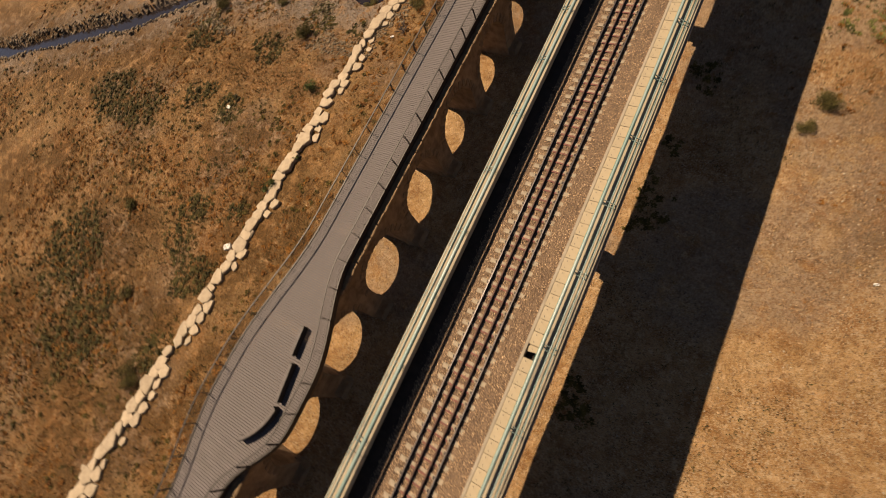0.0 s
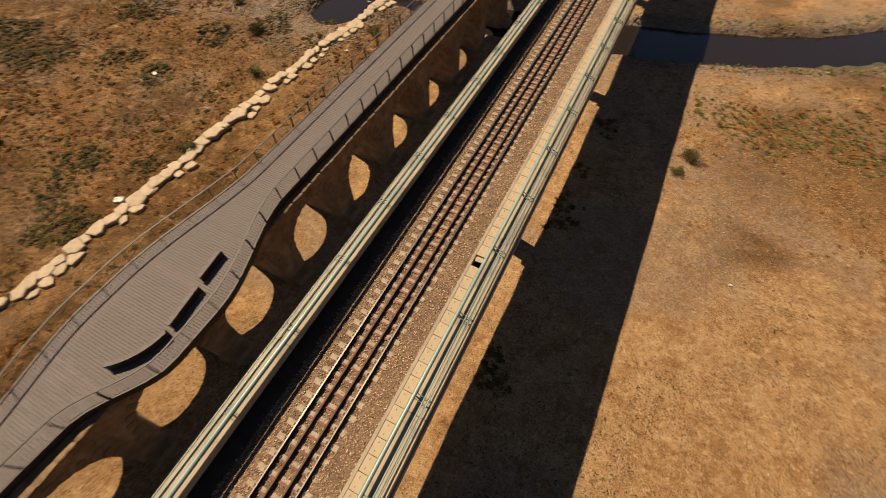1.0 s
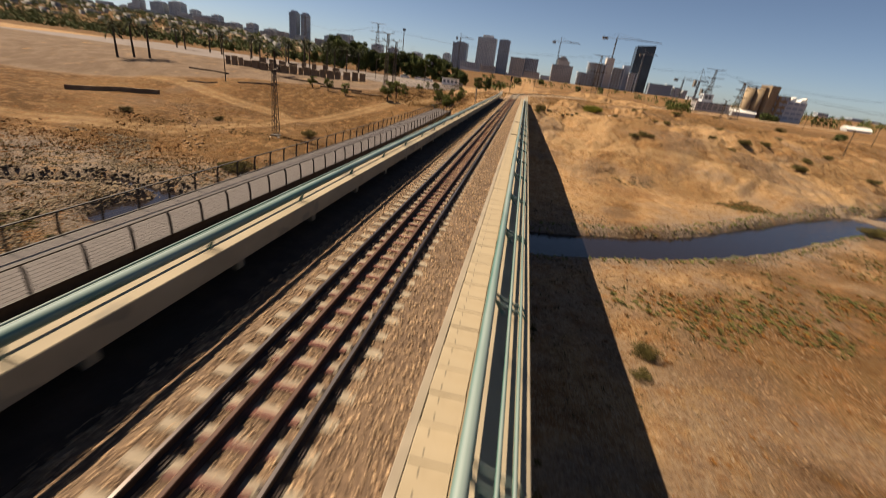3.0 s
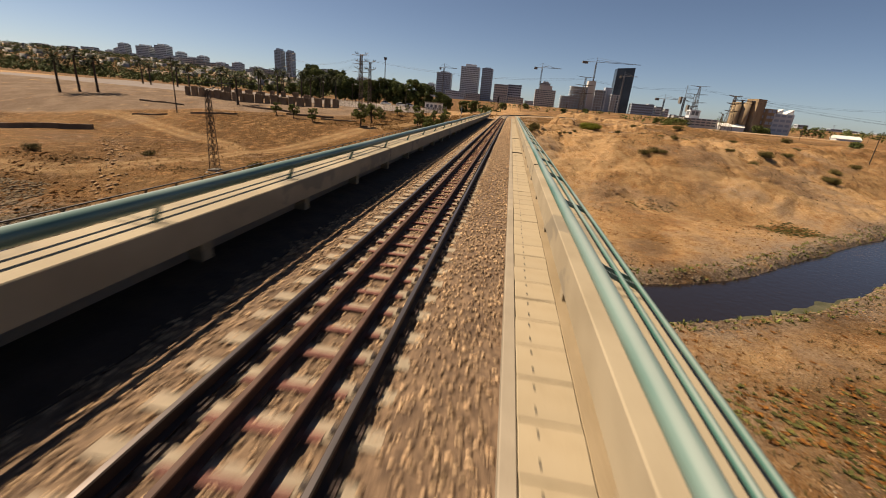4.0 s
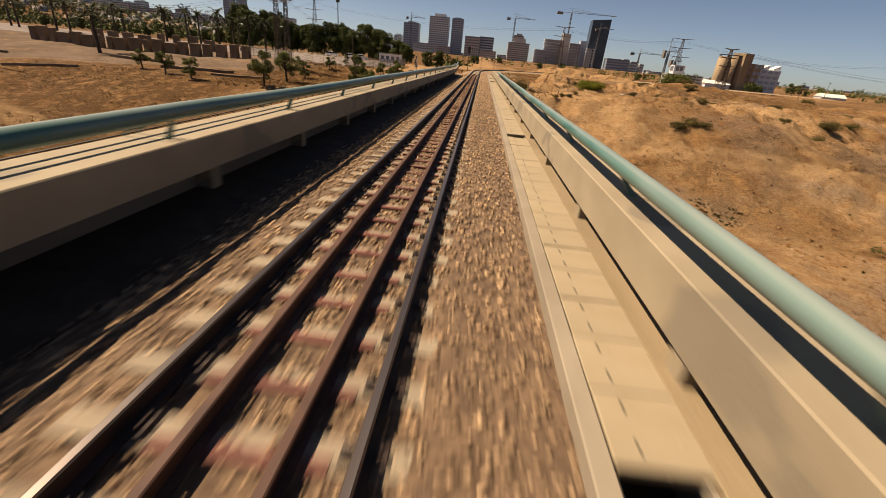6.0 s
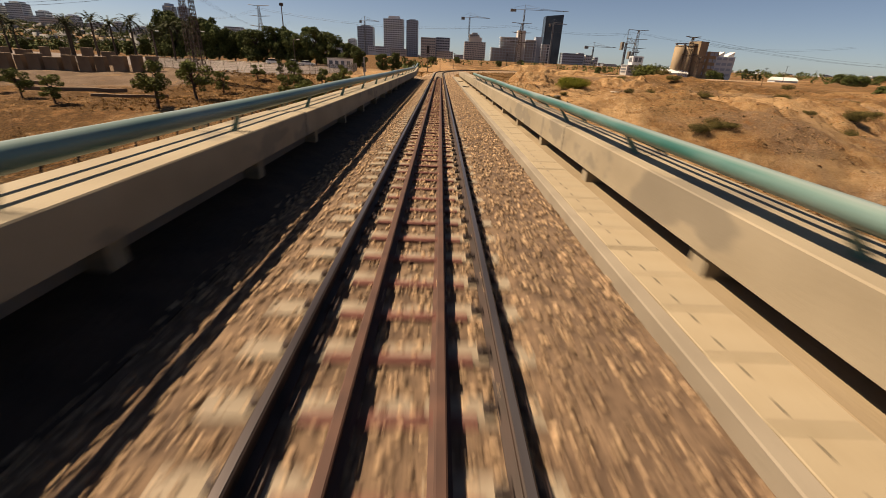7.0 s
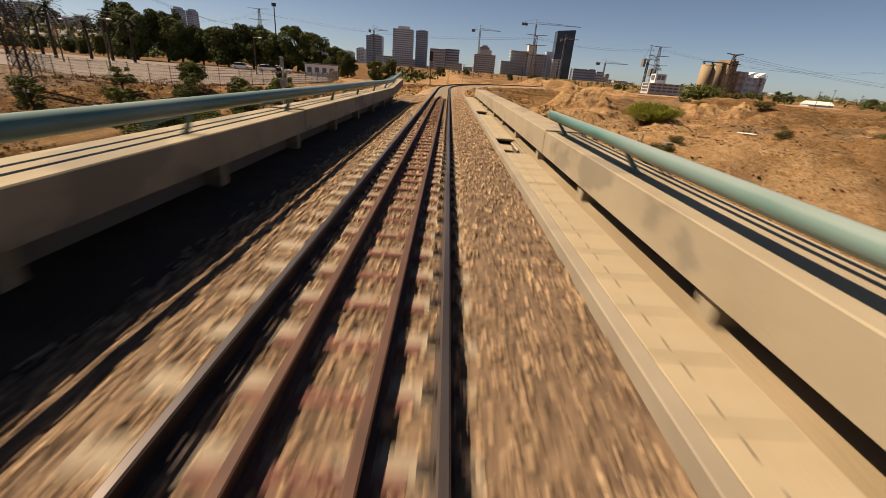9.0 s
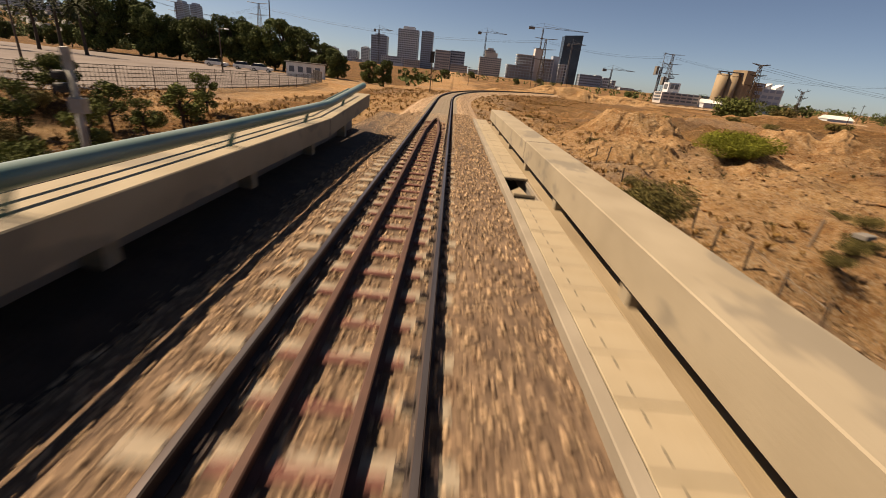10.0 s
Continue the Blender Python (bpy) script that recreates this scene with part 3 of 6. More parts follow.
def ground_cover(x, y):
    """Red: scrub, green: gravel, blue: trodden tracks."""
    scrub = 0.12 + 0.75 * step(0.46, 0.62, fractal(x, y, 16, 4, 31)) * step(10, 16, np.abs(x - 4))
    scrub = np.maximum(scrub, step(-14, -18, x) * step(48, 42, y) * (0.62 + 0.36 * step(0.4, 0.6, fractal(x, y, 7, 3, 33))))
    scrub = np.maximum(scrub, 0.65 * step(10, 20, x) * step(14, 27, y) * step(56, 42, y) * step(0.4, 0.55, fractal(x, y, 12, 3, 41)))
    scrub = np.where((x < -14) & (y > 46), np.maximum(scrub, 0.75 + 0.25 * step(0.42, 0.58, fractal(x, y, 13, 4, 43))) * step(121, 114, y), scrub)
    scrub = np.where((x < -12) & (y > 190), 0.95, scrub)
    scrub = np.where((x > -12) & (y > 126), np.maximum(scrub, 0.35 + 0.5 * step(0.40, 0.56, fractal(x, y, 17, 4, 47))), scrub)
    bed = step(-26, -29, x) * step(20, 26, y) * step(51, 45, y) * step(-75, -66, x)
    scrub = scrub * (1 - 0.85 * bed)
    scrub = scrub * (0.25 + 0.75 * step(8, 13, np.abs(x)))
    scrub = scrub * (1 - 0.48 * step(2, 6, x) * step(56, 70, y) * step(140, 124, y))
    r = off_line(x, y, RIVER)
    gravel = step(9, 4.5, r + 3 * (fractal(x, y, 6, 3, 51) - 0.5)) * 0.95
    gravel = np.maximum(gravel, step(-24, -34, x) * step(18, 26, y) * step(50, 42, y))
    gravel = np.maximum(gravel, bed)
    gravel = np.maximum(gravel, 0.5 * step(0.55, 0.7, fractal(x, y, 9, 4, 61)))
    for px, py, rx, ry in ((24, 32, 9, 4), (40, 38, 13, 5), (60, 49, 14, 7), (41, 75, 4, 2)):
        scrub = np.maximum(scrub, 0.75 * step(1.4, 0.5, np.hypot((x - px) / rx, (y - py) / ry) + 1.4 * (fractal(x, y, 5, 4, 191) - 0.5)))
    roads = np.zeros(np.shape(x))
    for line in DIRT_ROADS:
        d = off_line(x, y, line)
        roads = np.maximum(roads, step(2.0, 1.0, d) * (0.55 + 0.45 * step(0.25, 0.6, np.abs(d))))
    edge = 112 + 0.36 * np.clip(x + 28, -70, 0) + 3 * (fractal(x, y, 6, 3, 85) - 0.5)
    paved = step(0, 2.5, y - edge) * step(-26, -30, x) * step(150, 130, y)
    return scrub * (1 - paved), gravel * (1 - paved), roads * (1 - paved), paved


def build_ground():
    def axis(lo, hi, fine, far_lo, far_hi):
        a = list(np.arange(lo, hi + 1e-6, fine))
        g, p = fine, hi
        while p < far_hi:
            g *= 1.075
            p += g
            a.append(p)
        g, p = fine, lo
        while p > far_lo:
            g *= 1.075
            p -= g
            a.insert(0, p)
        return np.array(a)

    xs, ys = axis(-62, 84, 0.48, -3600, 3600), axis(-34, 136, 0.48, -900, 4400)
    gx, gy = np.meshgrid(xs, ys)
    z = ground_height(gx, gy)
    nx, ny = len(xs), len(ys)
    co = np.stack([gx, gy, z], -1).reshape(-1, 3).astype(np.float32)
    i = np.arange(nx * ny).reshape(ny, nx)
    q = np.stack([i[:-1, :-1], i[:-1, 1:], i[1:, 1:], i[1:, :-1]], -1).reshape(-1, 4).astype(np.int32)
    me = bpy.data.meshes.new("ground")
    me.vertices.add(len(co))
    me.vertices.foreach_set("co", co.ravel())
    me.loops.add(q.size)
    me.loops.foreach_set("vertex_index", q.ravel())
    me.polygons.add(len(q))
    me.polygons.foreach_set("loop_start", np.arange(0, q.size, 4, dtype=np.int32))
    me.polygons.foreach_set("use_smooth", np.ones(len(q), bool))
    me.update(calc_edges=True)
    cover = me.color_attributes.new("cover", "FLOAT_COLOR", "POINT")
    r, g, b, a = ground_cover(gx, gy)
    cover.data.foreach_set("color", np.stack([r, g, b, a], -1).reshape(-1).astype(np.float32))
    me.materials.append(GROUND)
    tagged(new("ground", me), "dry orange-brown wadi floor with scrub and dirt tracks", "ground", kind="structure")


build_ground()


def build_river():
    s, pts = Shell(), []
    for (ax, ay), (bx, by) in zip(RIVER, RIVER[1:]):
        k = max(2, int(math.hypot(bx - ax, by - ay) / 2))
        pts += [(ax + (bx - ax) * i / k, ay + (by - ay) * i / k) for i in range(k)]
    v = []
    for i, (x, y) in enumerate(pts):
        a, b = pts[max(i - 1, 0)], pts[min(i + 1, len(pts) - 1)]
        d = Vector((b[0] - a[0], b[1] - a[1])).normalized()
        v += [(x - d.y * 5, y + d.x * 5, -11.18), (x + d.y * 5, y - d.x * 5, -11.18)]
    s.add(v, [(2 * i, 2 * i + 1, 2 * i + 3, 2 * i + 2) for i in range(len(pts) - 1)])
    s.add([(-31.2 + 5 * math.cos(k * 0.4488), 31.8 + 6 * math.sin(k * 0.4488), -11.15) for k in range(14)], [tuple(range(14))])
    tagged(part("river_water", s, WATER), "dark slow stream between stony banks", "water", kind="structure")


build_river()


def build_algae():
    """A ragged film along the near edge of the water."""
    s, v = Shell(), []
    for k in range(73):
        u = k / 72
        x, y = 17 + 17 * u, 46.1 + 4 * u + 6.3 * u * u
        w = 1.5 * math.sin(math.pi * u) ** 0.6 * (0.7 + 0.6 * float(value_noise(k * 0.22, 0, 3)))
        v += [(x + 1.3, y - 3.6, -11.165), (x + 1.3 - 0.5 * w, y - 3.6 + w, -11.165)]
    s.add(v, [(2 * i, 2 * i + 2, 2 * i + 3, 2 * i + 1) for i in range(72)])
    tagged(part("algae_film", s, ALGAE), "olive algae film along the stream's edge", "algae", kind="structure")


build_algae()


def build_foam():
    """White water where the stream drops between the boulders."""
    rng = random.Random(63)
    s = Shell()
    for k in range(15):
        x, y, r = -29.6 + rng.uniform(-1.8, 2.2), 36.0 + rng.uniform(-1.6, 2.4), rng.uniform(0.08, 0.3)
        s.add([(x + 1.5 * r * math.cos(i * 0.9) * rng.uniform(0.6, 1.2), y + r * math.sin(i * 0.9) * rng.uniform(0.6, 1.2), -11.135 + 0.003 * k / 26) for i in range(7)], [tuple(range(7))])
    tagged(part("river_foam", s, FOAM), "patches of white foam on the stream", "foam", kind="structure")


build_foam()


def build_earth_mounds():
    """Eroded mounds of earth beside the line."""
    label = "eroded mound of reddish earth beside the line"
    for n, (cx, cy, rx, ry, h) in enumerate(((36, 236, 20, 9, 3.3), (19, 226, 15, 6, 1.9), (56, 238, 18, 8, 2.5), (15, 128, 6, 4, 1.3), (12, 119, 4, 3, 0.9), (33, 131, 8, 4, 1.5))):
        k = 56
        u, v = np.meshgrid(np.linspace(-1.15, 1.15, k), np.linspace(-1.15, 1.15, k))
        x, y = cx + u * rx, cy + v * ry
        d = np.hypot(u, v) + 0.5 * (fractal(x, y, rx * 0.5, 4, 300 + n) - 0.5)
        z = h * step(1.0, 0.25, d) * (0.45 + 0.95 * fractal(x, y, rx * 0.3, 4, 310 + n))
        z -= 0.22 * h * np.exp(-((fractal(x, y, rx * 0.28, 4, 320 + n) - 0.5) / 0.045) ** 2) * step(1.0, 0.6, d)
        z += ground_height(x, y) - 0.25 - 0.8 * step(0.95, 1.1, d)
        i = np.arange(k * k).reshape(k, k)
        q = np.stack([i[:-1, :-1], i[:-1, 1:], i[1:, 1:], i[1:, :-1]], -1).reshape(-1, 4)
        me = bpy.data.meshes.new("earth_mound")
        me.from_pydata(np.stack([x, y, z], -1).reshape(-1, 3).tolist(), [], q.tolist())
        cover = me.color_attributes.new("cover", "FLOAT_COLOR", "POINT")
        cover.data.foreach_set("color", np.zeros(k * k * 4, np.float32))
        me.materials.append(GROUND)
        tagged(new("earth_mound", me), label, "earth mound", "earth mounds")


build_earth_mounds()

# ---------------------------------------------------------------- railway bridge
Y0, Y1 = -64.0, 116.5          # the beams' ends
LEFT_IN, LEFT_OUT, RIGHT_IN, RIGHT_OUT = -2.555, -3.37, 2.915, 3.73
LOW_OF, TOP_OF, WALK = {-1: 0.345, 1: 0.25}, {-1: 0.805, 1: 0.755}, 0.02
JOINTS = [Y0, -38.0, -9.0, 28.8, 61.3, 88.8, 104.6, Y1]


def build_bridge():
    bridge = thing("railway_bridge", "cream concrete railway bridge on piers over a dry riverbed", "bridge", kind="structure")
    # deck with a ballast trough
    outline = [(-3.36, -0.44), (-3.36, -0.30), (-2.12, -0.30), (-2.12, -0.62), (2.13, -0.62), (2.13, -0.15), (2.24, -0.15), (2.24, -0.49), (2.86, -0.49), (2.86, -0.15), (3.62, -0.15), (3.62, -0.5), (2.6, -0.85), (1.9, -1.0), (1.7, -1.9), (-1.3, -1.9), (-1.5, -1.0), (-2.3, -0.7)]
    deck = Shell().sweep(outline[::-1], [(0, Y0, 0, 0), (0, 101.0, 0, 0)])
    part("deck", deck, GREY, bridge)
    part("approach_slab", Shell().sweep([(-3.36, -0.75), (-3.36, -0.30), (-2.12, -0.30), (-2.12, -0.62), (2.13, -0.62), (2.13, -0.15), (2.24, -0.15), (2.24, -0.49), (2.86, -0.49), (2.86, -0.15), (3.62, -0.15), (3.62, -0.75)][::-1], [(0, 101.0, 0, 0), (0, Y1, 0, 0)]), GREY, bridge)
    for side in (-1, 1):
        x_in, x_out = (LEFT_IN, LEFT_OUT) if side < 0 else (RIGHT_IN, RIGHT_OUT)
        low, top = LOW_OF[side], TOP_OF[side]
        a, b = sorted((x_in, x_out))
        joints = JOINTS if side > 0 else [*JOINTS[:-1], 110.4]
        for n, (p, q) in enumerate(zip(joints, joints[1:])):
            c, dz = 0.014, 0.012 * (n % 2)
            prof = [(a, low), (b, low), (b, top - c + dz), (b - c, top + dz), (a + c, top + dz), (a, top - c + dz)]
            end = q - 0.03
            lift = 0.42 if side < 0 and p > 104 else 0.0
            part("edge_beam", Shell().sweep(prof, [(0, p, 0, 0), (0, end, lift, 0)]), CONCRETE, bridge)
            if n:
                g = 0.004
                band = [(a - g, low + 0.01), (b + g, low + 0.01), (b + g, top - c), (b - c, top + dz + 0.012 + g), (a + c, top + dz + 0.012 + g), (a - g, top - c)]
                part("joint_seal", Shell().sweep(band, [(0, p - 0.04, 0, 0), (0, p + 0.008, 0, 0)]), SEAL, bridge)
        # the outer fascia below the beam; the left, unseen, is added to block sun
        o = x_out + side * 0.06
        part("fascia", Shell().box(o - 0.16, o, Y0, 101.0, -0.5, low - 0.02) if side > 0 else Shell().box(LEFT_OUT, LEFT_OUT + 0.12, Y0, 110.35, -0.44, low - 0.002), GREY, bridge)
        block = Shell().slab(*((-0.3, 0.3) if side > 0 else (-0.32, 0.02)), -0.13, 0.13, -0.3, low - 0.001, 0.004).mesh("support_block", CONCRETE)
        y = Y0 + 1.0
        while y < (Y1 if side > 0 else 110.0):
            ob = part("support_block", block, (), bridge)
            ob.location = ((x_in + x_out) / 2 - side * (0.06 if side > 0 else -0.04), y, 0)
            y += 3.72
        # kerb that holds the ballast
        k0, k1 = 2.10, 2.252
        if side > 0:
            part("kerb", Shell().slab(k0, k1, Y0, Y1 + 2.0, -0.55, WALK + 0.005, 0.012), KERB, bridge)
    # piers
    for y in (-55.5, -34.4, -13.2, 8.0, 29.3, 50.5, 71.8, 93.0):
        pier = part("pier", Shell().tube([(-1.0, y, -13), (-1.0, y, -3.0)], 0.62, 16).tube([(1.5, y, -13), (1.5, y, -3.0)], 0.62, 16), GREY, bridge)
        part("pier_cap", Shell().hexa([(-1.8, y - 0.8, -3.1), (2.2, y - 0.8, -3.1), (2.2, y + 0.8, -3.1), (-1.8, y + 0.8, -3.1)], [(-1.9, y - 0.8, -1.9), (2.6, y - 0.8, -1.9), (2.6, y + 0.8, -1.9), (-1.9, y + 0.8, -1.9)]), GREY, pier)
    # abutment with its wing wall
    part("abutment", Shell().box(-3.3, 3.5, 101.0, 102.2, -8, -0.76), GREY, bridge)
    part("wing_wall", Shell().hexa([(3.5, 101.0, -7.5), (9.5, 101.0, -7.5), (9.5, 101.5, -7.5), (3.5, 101.5, -7.5)], [(3.5, 101.0, -2.9), (9.5, 101.0, -3.3), (9.5, 101.5, -3.3), (3.5, 101.5, -2.9)]), SAND, bridge)
    return bridge


BRIDGE = build_bridge()


def build_walkway_slabs():
    """Cover slabs of the cable trough; some are shifted or missing."""
    width = 0.655
    me = Shell().slab(-0.298, 0.298, -width / 2 + 0.008, width / 2 - 0.008, -0.06, 0.0, 0.008)
    # Lifting holes as flat black patches, their inner shade put into the colour.
    for hy in (-0.17, 0.17):
        k = len(me.v)
        me.add([(-0.13, hy - 0.035, 0.0015), (-0.106, hy - 0.035, 0.0015), (-0.106, hy + 0.035, 0.0015), (-0.13, hy + 0.035, 0.0015)], [(0, 1, 2, 3)], 1)
    me = me.mesh("slab", SLAB, BLACK)
    gaps = {-1.36: 0.33, 40.2: 0.33, 52.5: 0.33, 91.4: 1.35, 102.4: 1.0}
    rng = random.Random(4)
    y = Y0 + 0.4
    while y < Y1 + 1.5:
        near = min(gaps, key=lambda g: abs(g - y))
        if abs(near - y) > gaps[near]:
            ob = part("slab", me, (), BRIDGE)
            ob.matrix_basis = pose(2.558 + rng.uniform(-0.006, 0.006), y, WALK + rng.uniform(-0.006, 0.004), rng.uniform(-0.5, 0.5), rng.uniform(-0.3, 0.3), rng.uniform(-0.6, 0.6))
        y += width
    # the slabs that have slipped beside the holes
    for y, dz, tilt in ((-0.95, -0.12, -14), (91.75, -0.12, 6), (102.15, -0.17, -20), (53.05, -0.05, 10)):
        ob = part("slab", me, (), BRIDGE)
        ob.matrix_basis = pose(2.575, y - 0.1, WALK + dz, tilt, 4, 8)
    for x0, x1 in ((2.241, 2.29), (2.82, 2.859)):
        part("slab_ledge", Shell().box(x0, x1, Y0, Y1, -0.148, -0.046), KERB, BRIDGE)
    part("trough_floor", Shell().box(2.241, 2.859, Y0, Y1, -0.488, -0.47), TROUGH_BROWN, BRIDGE)
    part("deck_strip", Shell().slab(2.862, 3.55, Y0, Y1, -0.149, WALK - 0.012, 0.01), OCHRE, BRIDGE)
    # slabs on edge against the trough's wall
    for y, lean in ((90.4, 64), (91.07, 67)):
        ob = part("slab", me, (), BRIDGE)
        ob.matrix_basis = pose(2.73, y, -0.17, 0, lean, 0)
    for y, z in ((90.9, -0.42), (102.75, -0.36)):
        part("broken_slab", Shell().slab(-0.22, 0.22, -0.2, 0.2, 0, 0.06, 0.01), SLAB, BRIDGE).matrix_basis = pose(2.60, y, z, 24, -18, 30)


build_walkway_slabs()


def ramp(y):
    """Lift of the last length of the shaded beam, which slopes up to its end."""
    return 0.42 * min(1.0, max(0.0, (y - 104.6) / 5.4))


def railing(side):
    """Leaning pipe railing: a thick top pipe and three thinner bars on pairs of curved brackets."""
    name = "pipe_railing"
    rail = thing(name, "faded green steel pipe railing leaning inward above concrete beam", "railing", "bridge railings")
    end = 88.7 if side > 0 else 109.6
    sx = 1 if side > 0 else -1
    in_x = 2.965 if side > 0 else -2.66
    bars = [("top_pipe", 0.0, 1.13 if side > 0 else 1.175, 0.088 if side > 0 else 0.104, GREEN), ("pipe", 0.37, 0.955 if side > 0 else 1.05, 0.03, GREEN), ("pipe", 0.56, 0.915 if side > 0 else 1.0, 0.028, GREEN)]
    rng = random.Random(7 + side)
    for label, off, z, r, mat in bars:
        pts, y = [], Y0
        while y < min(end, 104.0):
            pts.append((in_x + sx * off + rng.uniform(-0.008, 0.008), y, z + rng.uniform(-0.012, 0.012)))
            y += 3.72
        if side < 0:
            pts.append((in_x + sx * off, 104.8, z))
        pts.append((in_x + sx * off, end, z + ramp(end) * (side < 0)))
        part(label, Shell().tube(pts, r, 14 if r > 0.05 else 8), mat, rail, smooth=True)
    post = Shell()
    for dy in (-0.11, 0.11):
        rise = 0.0 if side > 0 else 0.06
        pts = [(0.0, dy, 1.13 + rise), (0.10, dy, 1.06 + rise), (0.22, dy, 0.99 + rise), (0.36, dy, 0.94 + rise), (0.52, dy, 0.895 + rise), (0.64, dy, 0.84 + rise), (0.69, dy, 0.75 + rise * 0.6)]
        v = []
        for x, y, z in pts:
            v += [(sx * x, y - 0.012, z - 0.03), (sx * x, y + 0.012, z - 0.03), (sx * x, y + 0.012, z + 0.03), (sx * x, y - 0.012, z + 0.03)]
        f = [(i * 4 + a, i * 4 + (a + 1) % 4, i * 4 + 4 + (a + 1) % 4, i * 4 + 4 + a) for i in range(len(pts) - 1) for a in range(4)]
        f += [(0, 1, 2, 3), tuple(len(pts) * 4 - 1 - a for a in range(4))]
        post.add(v, f)
    # a strut from the beam up to the top pipe
    foot = TOP_OF[side] - 0.005
    low, high, half, deep = (0.285, 0.01, 0.045, 0.035) if side > 0 else (0.16, 0.03, 0.04, 0.03)
    post.hexa([(sx * (low - half), -deep, foot), (sx * (low + half), -deep, foot), (sx * (low + half), deep, foot), (sx * (low - half), deep, foot)], [(sx * (high - 0.02), -0.02, foot + 0.36), (sx * (high + 0.02), -0.02, foot + 0.36), (sx * (high + 0.02), 0.02, foot + 0.36), (sx * (high - 0.02), 0.02, foot + 0.36)])
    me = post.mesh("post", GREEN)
    y = (10.15 if side > 0 else 10.24) - 3.72 * 19
    while y < end - 0.2:
        ob = part("post", me, (), rail)
        ob.location = (in_x, y, ramp(y) * (side < 0))
        y += 3.72
    return rail


railing(-1)
railing(1)

# ---------------------------------------------------------------- the line
TRACK = thing("railway_track", "single railway track with rusty guard rails on concrete sleepers", "railway track", kind="structure")


def stations(s0, s1, off):
    out, s = [], s0
    while True:
        x, y, a = track_at(s)
        out.append((x + off * math.cos(a), y - off * math.sin(a), 0.0, a))
        if s >= s1:
            return out
        s = min(s1, 137.9 if s < 130 else s + 5)


def rail_profile(top, scale=1.0):
    half = [(0.070, -0.172), (0.070, -0.160), (0.010, -0.142), (0.009, -0.045), (0.036, -0.034), (0.036, -0.008), (0.026, 0.0)]
    pts = half + [(-a, b) for a, b in reversed(half)]
    return [(a * scale, b + top) for a, b in pts]


for off in (-0.7525, 0.7525):
    rail = part("rail", Shell().sweep(rail_profile(0), stations(Y0, 330, off)), RAIL, TRACK)
    cap = [(-0.025, -0.002), (0.025, -0.002), (0.025, 0.0025), (-0.025, 0.0025)]
    part("rail_head", Shell().sweep(cap, stations(Y0, 330, off)), RAILTOP, rail, "worn bright running surface")
for off in (-0.29, 0.31):
    line = [(off, Y0, -0.02, 0), (off, 111.5, -0.02, 0), (off * 0.55, 115.2, -0.02, 0.03), (off * 0.16, 117.0, -0.02, 0.05), (off * 0.10, 117.4, -0.05, 0)]
    part("guard_rail", Shell().sweep(rail_profile(0), line), GUARD, TRACK, "rust-brown inner guard rail")


def sleeper_mesh():
    s = Shell()
    xs = [-1.22, -0.95, -0.45, -0.2, 0.2, 0.45, 0.95, 1.22]
    tops = [-0.185, -0.172, -0.174, -0.20, -0.20, -0.174, -0.172, -0.185]
    v = []
    for x, z in zip(xs, tops):
        v += [(x, -0.15, -0.40), (x, 0.15, -0.40), (x, 0.115, z), (x, -0.115, z)]
    f = [(i * 4 + a, i * 4 + 4 + a, i * 4 + 4 + (a + 1) % 4, i * 4 + (a + 1) % 4) for i in range(7) for a in range(4)]
    f += [(0, 1, 2, 3), (31, 30, 29, 28)]
    s.add(v, f)
    s.box(-0.56, 0.56, -0.135, -0.045, -0.20, -0.166, 1)
    for r in (-0.7525, 0.7525):
        for d in (-0.10, 0.10):
            s.box(r + d - 0.045, r + d + 0.045, -0.06, 0.06, -0.176, -0.128, 2)
            s.box(r + d - 0.015, r + d + 0.015, -0.015, 0.015, -0.13, -0.095, 2)
    return s.mesh("sleeper", SLEEPER, PLATE, RAIL)


def plain_sleeper_mesh():
    s = Shell()
    s.slab(-1.22, 1.22, -0.13, 0.13, -0.40, -0.172, 0.03)
    for r in (-0.7525, 0.7525):
        for d in (-0.10, 0.10):
            s.box(r + d - 0.045, r + d + 0.045, -0.06, 0.06, -0.176, -0.128, 1)
    return s.mesh("sleeper", SLEEPER, RAIL)


def build_sleepers():
    me, plain = sleeper_mesh(), plain_sleeper_mesh()
    rng = random.Random(11)
    s = Y0 + 10
    while s < 260:
        x, y, a = track_at(s)
        ob = part("sleeper", me if s < 116.6 else plain, (), TRACK)
        ob.matrix_basis = pose(x + rng.uniform(-0.012, 0.012), y, rng.uniform(-0.008, 0.004), 0, 0, -math.degrees(a) + rng.uniform(-0.5, 0.5))
        s += 0.585


build_sleepers()


def ballast_height(x, y):
    """Flat between the sleepers' ends, dipping at the left shoulder."""
    d = np.abs(x)
    z = -0.210 + 0.012 * step(15, 55, y) + 0 * x
    z += (0.035 + 0.022 * step(5, 18, y) + 0.02 * step(70, 92, y)) * step(0.92, 1.2, x)
    z += np.where(x < 0, -0.10 * step(1.32, 1.75, d), 0)
    inner = step(0.66, 0.5, d)
    return z - 0.01 * inner + 0.035 * (fractal(x, y, 0.5, 2, 77) - 0.5)


